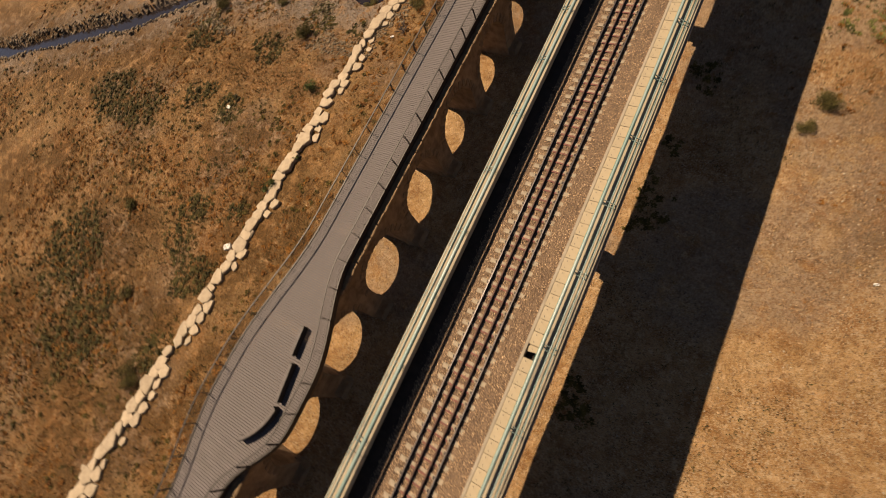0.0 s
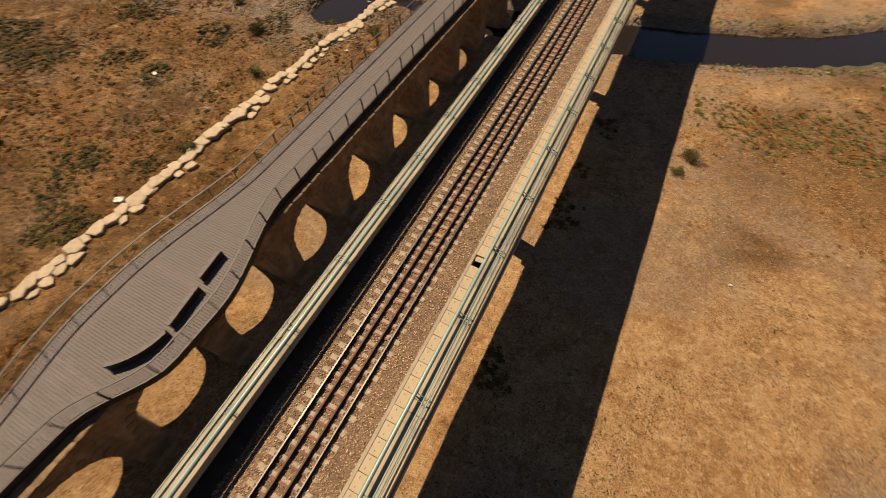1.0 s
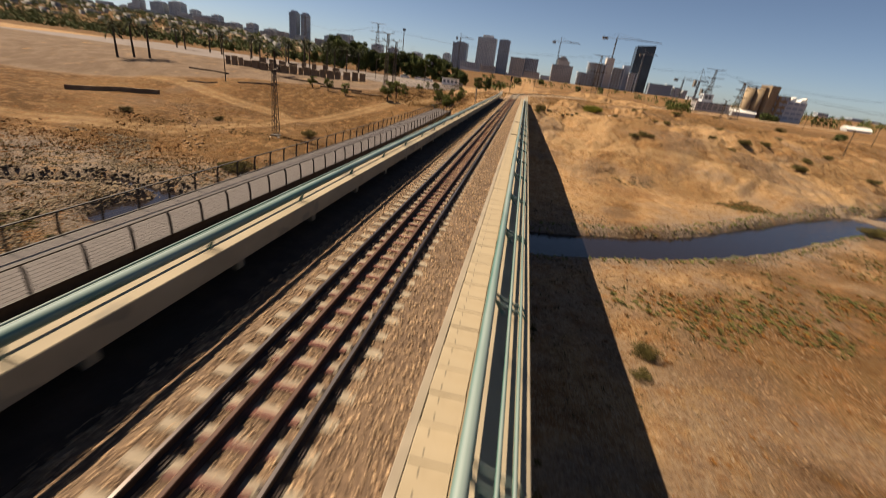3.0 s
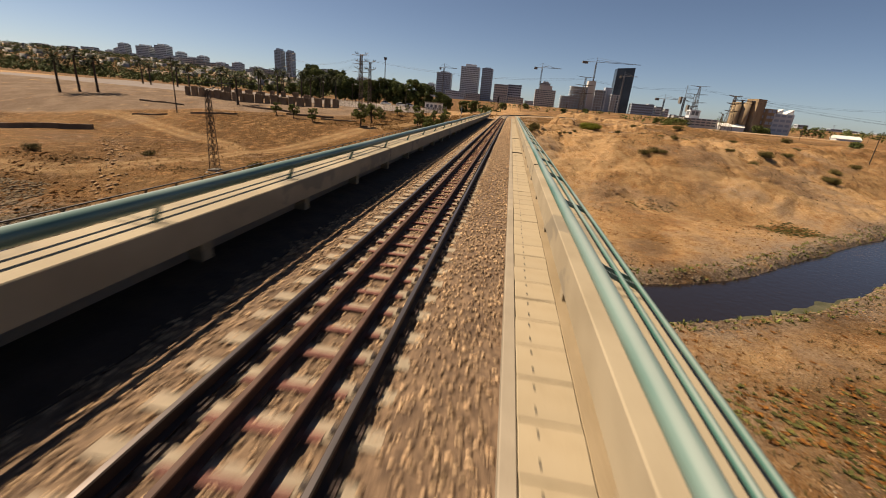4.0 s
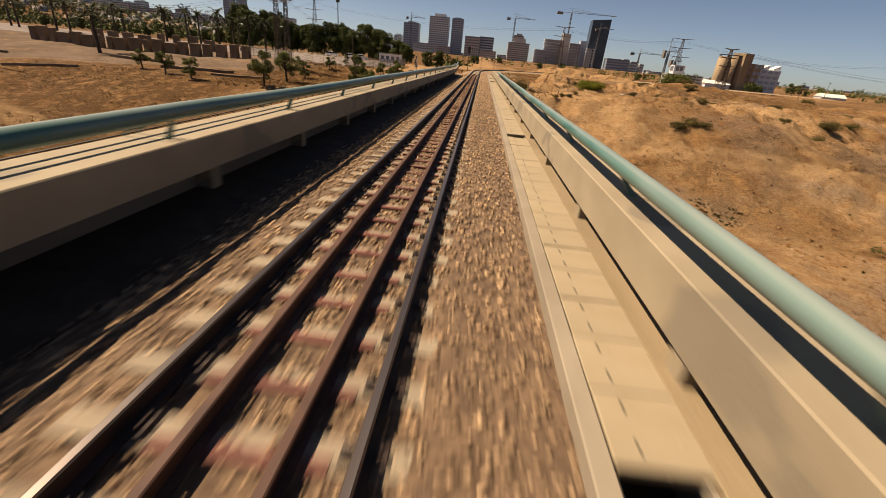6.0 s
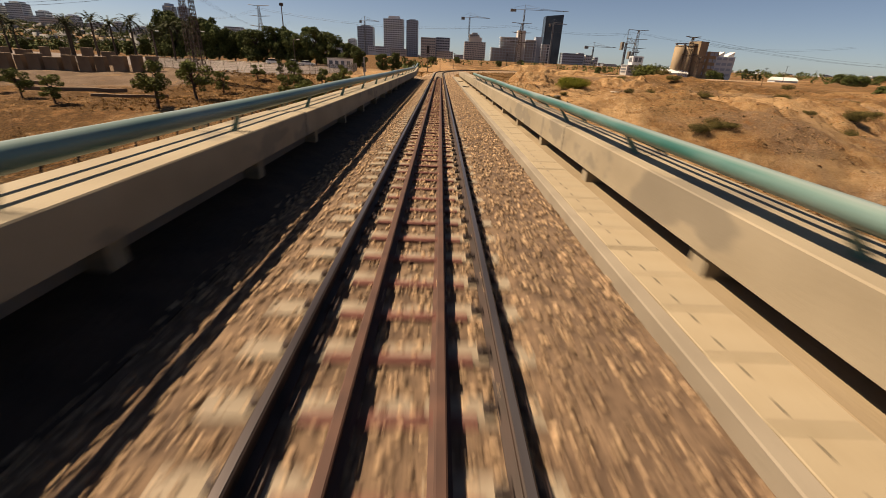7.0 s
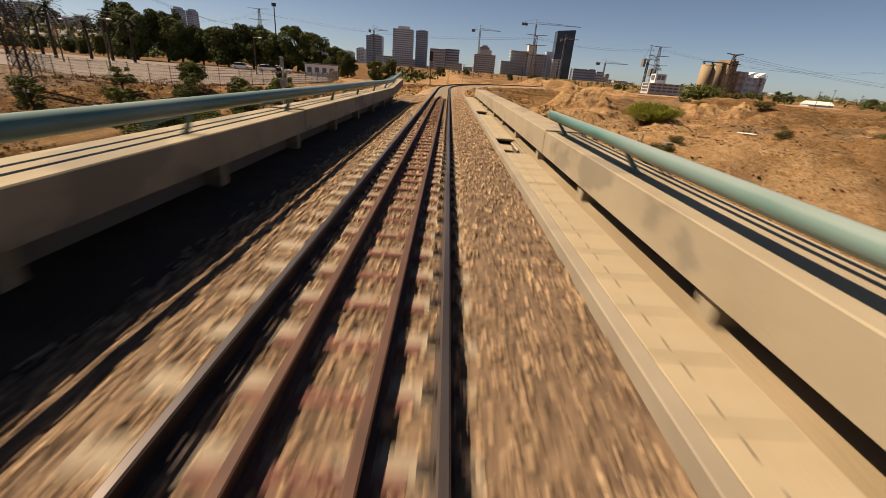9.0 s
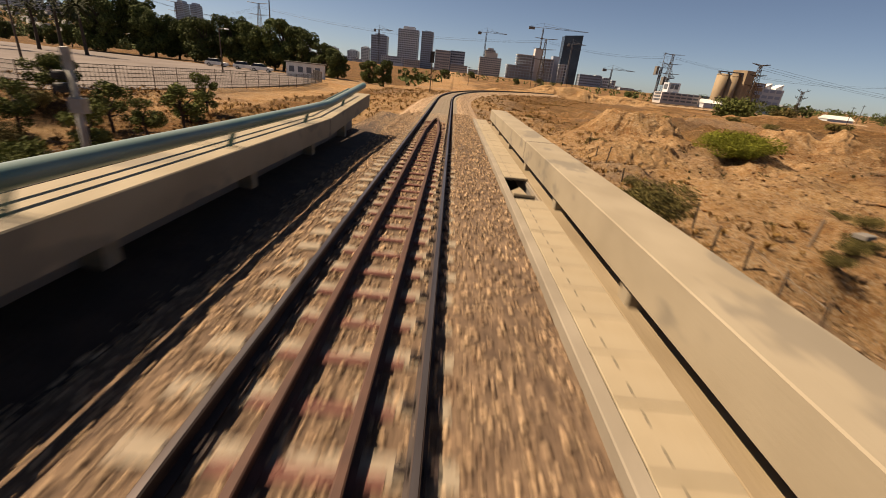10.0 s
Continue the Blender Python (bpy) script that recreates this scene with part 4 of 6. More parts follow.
def build_ballast():
    xs, ys = np.linspace(-2.16, 2.115, 37), np.arange(Y0, Y1 + 4, 0.22)
    gx, gy = np.meshgrid(xs, ys)
    z = ballast_height(gx, gy)
    nx, ny = len(xs), len(ys)
    i = np.arange(nx * ny).reshape(ny, nx)
    q = np.stack([i[:-1, :-1], i[:-1, 1:], i[1:, 1:], i[1:, :-1]], -1).reshape(-1, 4)
    v = np.stack([gx, gy, z], -1).reshape(-1, 3)
    bed = many("ballast_bed", [(v, q)], np.array([[0, 0, 0, 1, 0]], float), SHADED_BED, label="brown crushed-stone ballast filling the bridge trough", category="ballast")
    # Dark strip below the left beam; the beam's shade is put into its colour.
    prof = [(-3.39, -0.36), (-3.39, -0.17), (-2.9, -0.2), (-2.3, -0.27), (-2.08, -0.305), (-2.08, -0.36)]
    tagged(part("shaded_dust_layer", Shell().sweep(prof, [(0, Y0 + k * (Y1 + 2.5 - Y0) / 40, 0.01 * (k % 3), 0) for k in range(41)]), SHADED_DUST), "dust and fines beside the ballast, darkened for the beam's shade", "dust", kind="structure")
    rng = np.random.default_rng(3)
    n = 96000
    y = np.concatenate([rng.uniform(-16, 122, n - 6000), rng.uniform(Y0, -16, 6000)])
    x = rng.uniform(-2.12 - 0.2 * rng.random(n), 2.09, n)
    size = rng.uniform(0.02, 0.044, n)
    rows = np.stack([x, y, ballast_height(x, y) + rng.uniform(0.0, 0.022, n), size, rng.uniform(0, 6.3, n)], 1)
    many("ballast_stones", [pebble(k) for k in range(10)], rows, BALLAST, label="loose crushed ballast stones lying between the sleepers", category="ballast")
    m = 5200
    x, y = rng.uniform(-3.35, -2.1, m), rng.uniform(108.6, Y1 + 2.4, m)
    rows = np.stack([x, y, -0.305 + 0.105 * (-2.08 - x) + 0.02 * rng.random(m), rng.uniform(0.02, 0.044, m), rng.uniform(0, 6.3, m)], 1)
    many("ballast_stones", [pebble(k + 30) for k in range(6)], rows, BALLAST, label="ballast stones spread past the beam's end", category="ballast")
    # the bed beyond the bridge, round the bend
    prof = [(-3.2, -0.75), (3.2, -0.75), (1.7, -0.22), (-1.7, -0.22)]
    tagged(part("ballast_shoulder", Shell().sweep(prof, stations(Y1 + 3.9, 420, 0)), BALLAST), "ballast bed of the line curving away past the bridge", "ballast", kind="stuff")
    n = 9000
    s = rng.uniform(Y1 + 3, 200, n)
    o = rng.uniform(-2.4, 2.4, n)
    p = np.array([track_at(a) for a in s])
    zz = np.where(np.abs(o) < 1.7, -0.215, -0.215 - (np.abs(o) - 1.7) * 0.35)
    rows = np.stack([p[:, 0] + o * np.cos(p[:, 2]), p[:, 1] - o * np.sin(p[:, 2]), zz, rng.uniform(0.025, 0.05, n), rng.uniform(0, 6.3, n)], 1)
    many("ballast_stones", [pebble(k + 20) for k in range(6)], rows, BALLAST, label="loose ballast stones along the curve past the bridge", category="ballast")


build_ballast()


# ---------------------------------------------------------------- the old arched bridge
OLD_Z = -3.42


def old_right(y):
    """Right-hand edge of the boardwalk, with the widening at its near end."""
    y = np.asarray(y, float)
    bulge = 1.95 * step(-0.5, -8.6, y) * step(-16.2, -11.6, y)
    return -11.38 + bulge - 0.3 * step(-13.5, -20, y) - 1.15 * step(40, 110, y)


def old_left(y):
    y = np.asarray(y, float)
    bulge = 1.3 * step(1.0, -9.5, y) * step(-20, -11.5, y)
    return -14.6 - bulge - 0.2 * step(-16, -24, y) - 1.2 * step(40, 110, y)


def build_old_bridge():
    old = thing("stone_arch_bridge", "old arched stone bridge carrying a modern boardwalk", "bridge", kind="structure")
    first, pitch, half, spring, crown = -52.9, 6.72, 2.5, -7.5, -5.15
    arches = [first + pitch * n for n in range(17) if first + pitch * n < 50]
    # solid masonry with barrel openings: front and back faces, intrados, top
    xf, xb, top, low, end = -10.95, -15.1, -3.95, -12.5, 55.3
    s = Shell()
    n_arc = 10
    for x, flip in ((xf, 1), (xb, -1)):
        edges = [first - pitch / 2] + [a + pitch / 2 for a in arches]
        edges[-1] = end
        for k, a in enumerate(arches):
            y0, y1 = edges[k], edges[k + 1]
            arc = [(a - half * math.cos(math.pi * i / n_arc), spring + (crown - spring) * math.sin(math.pi * i / n_arc)) for i in range(n_arc + 1)]
            quads = [[(y0, low), (a - half, low), (a - half, spring), (y0, spring)], [(a + half, low), (y1, low), (y1, spring), (a + half, spring)], [(y0, spring), (a - half, spring), (a - half, top), (y0, top)], [(a + half, spring), (y1, spring), (y1, top), (a + half, top)]]
            quads += [[p, q, (q[0], top), (p[0], top)] for p, q in zip(arc, arc[1:])]
            for q in quads:
                pts = [(x, yy, zz) for yy, zz in q]
                s.add(pts if flip > 0 else pts[::-1], [(0, 1, 2, 3)])
            if flip > 0:
                ring = [(a - half, low), *arc, (a + half, low)]
                for p, q in zip(ring, ring[1:]):
                    s.add([(xf, *p), (xf, *q), (xb, *q), (xb, *p)], [(3, 2, 1, 0)])
    s.add([(xf, first - pitch / 2, top), (xf, end, top), (xb, end, top), (xb, first - pitch / 2, top)], [(0, 1, 2, 3)])
    s.add([(xf, end, low), (xb, end, low), (xb, end, top), (xf, end, top)], [(0, 1, 2, 3)])
    part("arcade_wall", s, STONE, old)
    # pier footings with slanted cutwaters, and the coping
    foot = Shell().hexa([(-0.9, -1.05, 0), (0.55, -0.95, 0), (0.55, 0.95, 0), (-0.9, 1.05, 0)], [(-0.9, -0.95, 1.25), (0.15, -0.6, 0.85), (0.15, 0.6, 0.85), (-0.9, 0.95, 1.25)]).mesh("pier_footing", STONE)
    for a in arches[:-1]:
        ob = part("pier_footing", foot, (), old)
        ob.location = (xf + 0.35, a + pitch / 2, -10.9)
    cope = [rough_stone(900 + k, 0.42, 0.95, 0.2) for k in range(5)]
    for me in cope:
        me.materials.append(STONE)
    rng = random.Random(5)
    y = -34.0
    while y < end - 0.3:
        ob = part("coping_stone", cope[rng.randrange(5)], (), old)
        ob.matrix_basis = pose(xf + 0.02, y, top - 0.05, rng.uniform(-2, 2), rng.uniform(-3, 3), rng.uniform(-2, 2))
        y += 1.0
    # voussoirs round each opening
    vous = [rough_stone(930 + k, 0.22, 0.42, 0.6) for k in range(4)]
    for me in vous:
        me.materials.append(STONE)
    for a in arches[5:]:
        for i in range(13):
            th = math.pi * (i + 0.5) / 13
            ob = part("voussoir", vous[rng.randrange(4)], (), old)
            ob.matrix_basis = pose(xf - 0.04, a - (half + 0.28) * math.cos(th), spring + (crown - spring + 0.28) * math.sin(th), 90 - math.degrees(th), 0, 0)
    # return wall of the far abutment and the earth ramp's kerb
    part("return_wall", Shell().hexa([(-10.95, 55.0, -12.5), (-10.0, 55.0, -12.5), (-6.0, 58.5, -12.5), (-6.6, 59.0, -12.5)], [(-10.95, 55.0, -4.2), (-10.3, 55.0, -4.2), (-6.0, 58.5, -9.2), (-6.6, 59.0, -9.2)]), STONE, old)
    return old


OLD = build_old_bridge()


def build_boardwalk():
    walk_thing = thing("boardwalk", "grey weathered boardwalk with dark steel railings", "footbridge", kind="structure")
    y_end = 111.0
    pitch = 0.16
    near_a, near_b = -14.0, 32.0
    rng = random.Random(2)
    rest = Shell()
    unit = Shell().slab(-0.5, 0.5, -pitch / 2 + 0.009, pitch / 2 - 0.009, -0.05, 0.0, 0.006).mesh("board", BOARD)
    y = -46.0
    while y < y_end:
        a, b = float(old_left(y)), float(old_right(y))
        z = OLD_Z + rng.uniform(-0.004, 0.004) - 0.0
        if near_a < y < near_b:
            ob = part("board", unit, (), walk_thing)
            ob.matrix_basis = Matrix.Translation(((a + b) / 2, y, z)) @ Matrix.Diagonal((b - a, 1, 1, 1))
        else:
            rest.box(a, b, y - pitch / 2 + 0.009, y + pitch / 2 - 0.009, z - 0.05, z)
        y += pitch
    tagged(part("boards", rest, BOARD, walk_thing), kind="stuff")
    ys = [-46 + 0.75 * i for i in range(210)]
    for edge, sx in ((old_left, -1), (old_right, 1)):
        pts = [(float(edge(v)), v) for v in ys]

        def ribbon(off, z, w, h):
            s = Shell()
            s.sweep([(-w / 2, -h / 2), (w / 2, -h / 2), (w / 2, h / 2), (-w / 2, h / 2)], [(x + sx * off, yy, z, 0) for x, yy in pts])
            return s

        part("fascia", ribbon(0.09, OLD_Z - 0.22, 0.12, 0.5), DARKSTEEL, walk_thing)
        part("joist", ribbon(-0.35, OLD_Z - 0.25, 0.16, 0.34), DARKSTEEL, walk_thing)
        rail = part("handrail", ribbon(0.0, OLD_Z + 1.06, 0.09, 0.045), DARKSTEEL, walk_thing, "flat dark steel handrail")
        for k in range(7):
            part("wire", Shell().tube([(x + sx * (0.10 - 0.012 * k), yy, OLD_Z + 0.12 + 0.125 * k) for x, yy in pts], 0.006, 4), WIRE, rail)
        post = Shell()
        for dy in (-0.035, 0.035):
            v = []
            prof = [(0.13, -0.10), (0.13, 0.35), (0.10, 0.85), (0.02, 1.04), (-0.05, 1.06)]
            for x, z in prof:
                v += [(sx * x - 0.035, dy - 0.008, z), (sx * x - 0.035, dy + 0.008, z), (sx * x + 0.035, dy + 0.008, z), (sx * x + 0.035, dy - 0.008, z)]
            f = [(i * 4 + a, i * 4 + (a + 1) % 4, i * 4 + 4 + (a + 1) % 4, i * 4 + 4 + a) for i in range(len(prof) - 1) for a in range(4)]
            f += [(3, 2, 1, 0), tuple(len(prof) * 4 - 4 + a for a in range(4))]
            post.add(v, f)
        me = post.mesh("railing_post", DARKSTEEL)
        y = -45.0
        while y < y_end:
            ob = part("railing_post", me, (), walk_thing)
            slope = math.degrees(math.atan(float(edge(y + 0.3) - edge(y - 0.3)) / 0.6))
            ob.matrix_basis = pose(float(edge(y)), y, OLD_Z, 0, 0, -slope)
            y += 1.92
    return walk_thing


build_boardwalk()


def build_benches():
    """Low steel wind screens with seats on the widened part of the walk."""
    label = "low dark steel bench screen standing on the boardwalk"
    for cx, cy, length, turn, bow in ((-11.4, -6.65, 1.9, 7, 0.0), (-10.8, -9.2, 2.4, 8, 0.0), (-11.15, -12.1, 2.95, -27, 0.3)):
        b = thing("bench", label, "bench", "benches on the boardwalk", at=pose(cx, cy, OLD_Z, 0, 0, turn))
        s = Shell()
        n = 8
        line = [(bow * (1 - (2 * i / n - 1) ** 2), -length / 2 + length * i / n) for i in range(n + 1)]
        s.sweep([(-0.03, 0.0), (0.03, 0.0), (0.03, 0.5), (-0.03, 0.5)], [(x, y, 0, 0) for x, y in line])
        part("backrest", s, DARKSTEEL, b)
        part("end_panel", Shell().box(-0.26, -0.03, length / 2 - 0.03, length / 2 + 0.03, 0, 0.5), DARKSTEEL, b)
        part("seat", Shell().sweep([(-0.24, 0.40), (-0.04, 0.40), (-0.04, 0.45), (-0.24, 0.45)], [(x, y, 0, 0) for x, y in line]), BOARD, b)
        for y in (-length / 2 + 0.25, length / 2 - 0.25):
            part("leg", Shell().box(-0.22, -0.16, y - 0.03, y + 0.03, 0, 0.40), DARKSTEEL, b)


build_benches()


# ---------------------------------------------------------------- stones in the riverbed
def place_stones():
    shapes = [flat_boulder(50 + k, 1.15 + 0.12 * (k % 4), 1.3 + 0.14 * (k % 5), 0.30) for k in range(14)]
    rng = random.Random(21)
    line = [(-29.7, -40), (-28.9, -22), (-28.1, -11), (-27.8, -3), (-27.6, 5), (-27.4, 14), (-27.1, 22), (-26.6, 28), (-26.1, 36), (-26.2, 45), (-25.0, 50)]
    group = "row of pale boulders along the riverbed"
    for (ax, ay), (bx, by) in zip(line, line[1:]):
        n = max(1, int(math.hypot(bx - ax, by - ay) / 1.02))
        for i in range(n):
            x, y = ax + (bx - ax) * i / n, ay + (by - ay) * i / n
            for row in range(1 + (rng.random() < 0.62) + (rng.random() < 0.12)):
                px, py = x + rng.uniform(-0.2, 0.2) + (-0.2, 0.85, -1.1)[row] * rng.uniform(0.85, 1.1), y + rng.uniform(-0.12, 0.12) + 0.5 * (row == 1)
                ob = new("boulder", shapes[rng.randrange(14)])
                sc = rng.uniform(0.85, 1.1) * (1, rng.uniform(0.5, 0.85), rng.uniform(0.22, 0.4))[row]
                ob.matrix_basis = pose(px, py, float(ground_height(px, py)) + 0.02, rng.uniform(-5, 5), rng.uniform(-5, 5), rng.uniform(-14, 14) + 180 * rng.randrange(2)) @ Matrix.Diagonal((sc, sc, sc, 1))
                tagged(ob, "pale limestone boulder in a rough row on dry ground", "boulder", group)


place_stones()


def scatter_rocks():
    rng = np.random.default_rng(8)

    def lay(n, picker, lo, hi, mat, label, name="rocks", protos=8, lift=0.25):
        x, y = picker(n)
        size = lo + (hi - lo) * rng.random(len(x)) ** 2
        rows = np.stack([x, y, ground_height(x, y) + size * lift * 0.3, size, rng.uniform(0, 6.3, len(x))], 1)
        many(name, [pebble(k + 40, 0.65) for k in range(protos)], rows, mat, label=label, category="rocks")

    def banks(n):
        x, y = rng.uniform(-60, 110, 12 * n), rng.uniform(2, 115, 12 * n)
        r = off_line(x, y, RIVER)
        keep = (r > 2.9) & (r < 4.5 + 1.8 * fractal(x, y, 7, 2, 91)) & ((x > 3) | (x < -15))
        return x[keep][:n], y[keep][:n]

    def bed(n):
        x, y = rng.uniform(-62, -24, 8 * n), rng.uniform(20, 52, 8 * n)
        keep = (fractal(x, y, 6, 3, 13) > 0.5) & (off_line(x, y, RIVER) > 2.5)
        return x[keep][:n], y[keep][:n]

    def slope(n):
        x, y = rng.uniform(5, 100, 6 * n), rng.uniform(76, 150, 6 * n)
        keep = (fractal(x, y, 5, 4, 15) > 0.46 + 0.1 * rng.random(len(x))) & (off_line(x, y, TRACK_PLAN) > 5)
        return x[keep][:n], y[keep][:n]

    def plain(n):
        x, y = rng.uniform(-60, 70, 3 * n), rng.uniform(-34, 80, 3 * n)
        near = rng.random(3 * n) < 0.6
        x, y = np.where(near, rng.uniform(6, 48, 3 * n), x), np.where(near, rng.uniform(-14, 52, 3 * n), y)
        keep = (np.abs(x - 0) > 4) & (fractal(x, y, 8, 4, 19) > 0.42 + 0.1 * rng.random(len(x))) & (off_line(x, y, RIVER) > 5)
        return x[keep][:n], y[keep][:n]

    def verge(n):
        x, y = 6 + 34 * rng.random(4 * n) ** 1.3, rng.uniform(92, 136, 4 * n)
        keep = fractal(x, y, 3.5, 4, 111) > 0.44 + 0.1 * rng.random(4 * n)
        return x[keep][:n], y[keep][:n]

    def pile(n):
        k = rng.random(n) ** 0.7
        x, y = -66 + 35 * k + rng.normal(0, 0.9, n), 80 - 38.5 * k + rng.normal(0, 1.2, n)
        return x, y

    lay(10000, banks, 0.05, 0.24, BANKROCK, "rough stones lining the banks of the stream")
    lay(7500, bed, 0.05, 0.24, BANKROCK, "grey stones strewn over the stream bed")
    lay(13000, slope, 0.025, 0.17, EARTHROCK, "broken earthy stones on the eroded slope")
    lay(24000, plain, 0.025, 0.10, EARTHROCK, "small earthy stones scattered over dry ground")
    lay(2200, plain, 0.025, 0.09, ROCK, "small pale stones scattered over dry earth")
    def shallows(n):
        x, y = rng.uniform(-110, -31, 9 * n), rng.uniform(2, 42, 9 * n)
        keep = off_line(x, y, RIVER) < 1.5 + 2.2 * fractal(x, y, 4, 3, 95)
        return x[keep][:n], y[keep][:n]

    lay(3200, shallows, 0.10, 0.34, BANKROCK, "grey stones standing in the shallow stream", lift=2.2)
    lay(300, pile, 0.08, 0.36, EARTHROCK, "pile of pale rubble blocks beside the stream")

    lay(5200, verge, 0.02, 0.13, EARTHROCK, "broken stones on the slope beside the bridge end")


scatter_rocks()


# ---------------------------------------------------------------- plants
def leaf_cloud(name, blobs, count, leaf, mat, seed=0, flat=0.8):
    """Many small leaves on and in a set of uneven clumps (x, y, z, radius)."""
    rng = np.random.default_rng(seed)
    blobs = np.array(blobs, float)
    w = blobs[:, 3] ** 2
    pick = rng.choice(len(blobs), count, p=w / w.sum())
    d = rng.normal(size=(count, 3))
    d /= np.linalg.norm(d, axis=1)[:, None]
    r = blobs[pick, 3] * rng.uniform(0.45, 1.08, count) ** 0.6
    c = blobs[pick, :3] + d * r[:, None] * np.array([1, 1, flat])
    a = rng.normal(size=(count, 3))
    a /= np.linalg.norm(a, axis=1)[:, None]
    b = np.cross(a, d + rng.normal(size=(count, 3)) * 0.5)
    b /= np.linalg.norm(b, axis=1)[:, None] + 1e-9
    s = leaf * rng.uniform(0.6, 1.3, count)[:, None]
    v = np.stack([c - a * s, c + b * s * 0.55, c + a * s, c - b * s * 0.55], 1).reshape(-1, 3)
    me = bpy.data.meshes.new(name)
    me.vertices.add(len(v))
    me.vertices.foreach_set("co", v.astype(np.float32).ravel())
    me.loops.add(count * 4)
    me.loops.foreach_set("vertex_index", np.arange(count * 4, dtype=np.int32))
    me.polygons.add(count)
    me.polygons.foreach_set("loop_start", np.arange(0, count * 4, 4, dtype=np.int32))
    me.update(calc_edges=True)
    me.materials.append(mat)
    return me


def tree(label, height, spread, mat, leaf, count, seed, group, slim=False):
    rng = random.Random(seed)
    t = thing("tree", label, "tree", group)
    trunk = Shell()
    top = Vector((rng.uniform(-0.1, 0.1) * height, rng.uniform(-0.1, 0.1) * height, height * 0.62))
    mid = Vector((rng.uniform(-0.04, 0.04) * height, rng.uniform(-0.04, 0.04) * height, height * 0.3))
    r = 0.028 * height + 0.03
    trunk.tube([(0, 0, -0.3), mid, top], [r, r * 0.75, r * 0.35], 8)
    blobs = []
    n = 14 if slim else 30
    for k in range(n):
        a = k * 2.4 + rng.uniform(-0.4, 0.4)
        h = height * (rng.uniform(0.13, 0.92) if not slim else rng.uniform(0.26, 0.9))
        reach = spread * rng.uniform(0.35, 0.85) * (1.15 - 0.55 * abs(h / height - 0.55))
        end = Vector((math.cos(a) * reach, math.sin(a) * reach, h))
        start = mid.lerp(top, min(1, max(0, (h / height - 0.35) * 1.2)))
        trunk.tube([start, start.lerp(end, 0.55) + Vector((0, 0, 0.05 * height)), end], [r * 0.4, r * 0.25, r * 0.1], 5)
        blobs.append((*end, spread * rng.uniform(0.22, 0.46)))
    blobs.append((top.x, top.y, height * 0.82, spread * 0.42))
    part("trunk", trunk, BARK, t)
    part("crown", leaf_cloud("crown", blobs, count, leaf, mat, seed), (), t)
    return t


def bush(label, width, height, mat, seed, group, count=900, leaf=0.07, stalks=9):
    rng = random.Random(seed)
    t = thing("bush", label, "bush", group)
    stems, blobs = Shell(), []
    for k in range(stalks):
        a, reach = rng.uniform(0, 6.3), width * rng.uniform(0.05, 0.4)
        end = (math.cos(a) * reach, math.sin(a) * reach, height * rng.uniform(0.3, 0.75))
        stems.tube([(end[0] * 0.2, end[1] * 0.2, -0.1), (end[0] * 0.7, end[1] * 0.7, end[2] * 0.6), end], [0.02, 0.014, 0.006], 4)
        blobs.append((*end, width * rng.uniform(0.13, 0.24)))
    part("stems", stems, BARK, t)
    part("leaves", leaf_cloud("leaves", blobs, count, leaf, mat, seed, min(1.0, height / width * 1.4)), (), t)
    return t


def palm(seed, height):
    rng = random.Random(seed)
    t = thing("palm_tree", "tall date palm with drooping grey-green fronds", "palm tree", "palms beyond the car park")
    part("trunk", Shell().tube([(0, 0, -0.3), (0.1, 0, height * 0.5), (0.05, 0.1, height)], [0.32, 0.24, 0.2], 8), BARK, t)
    for k in range(30):
        s = Shell()
        a, up, length = k * 2.4, rng.uniform(-0.3, 1.5), rng.uniform(2.4, 3.2)
        d, side = Vector((math.cos(a), math.sin(a), 0)), Vector((-math.sin(a), math.cos(a), 0))
        pts = [Vector((0.05, 0.1, height)) + d * length * u + Vector((0, 0, up * length * u - 0.85 * length * u * u)) for u in (0, 0.2, 0.4, 0.6, 0.8, 1.0)]
        for i, (p, q) in enumerate(zip(pts, pts[1:])):
            w0, w1 = 0.05 * (1 - i / 6), 0.05 * (1 - (i + 1) / 6)
            s.add([p - side * w0, p + side * w0, q + side * w1, q - side * w1], [(0, 1, 2, 3)])
            for g in (0.1, 0.45, 0.8):
                m = p.lerp(q, g)
                for w in (-1, 1):
                    tip = m + side * w * 0.40 + d * 0.30 + Vector((0, 0, -0.06))
                    s.add([m, m.lerp(q, 0.5), tip], [(0, 1, 2)])
        part("frond", s, PALM, t)
    return t


def on_ground(x, y, sink=0.05):
    return float(ground_height(x, y)) - sink


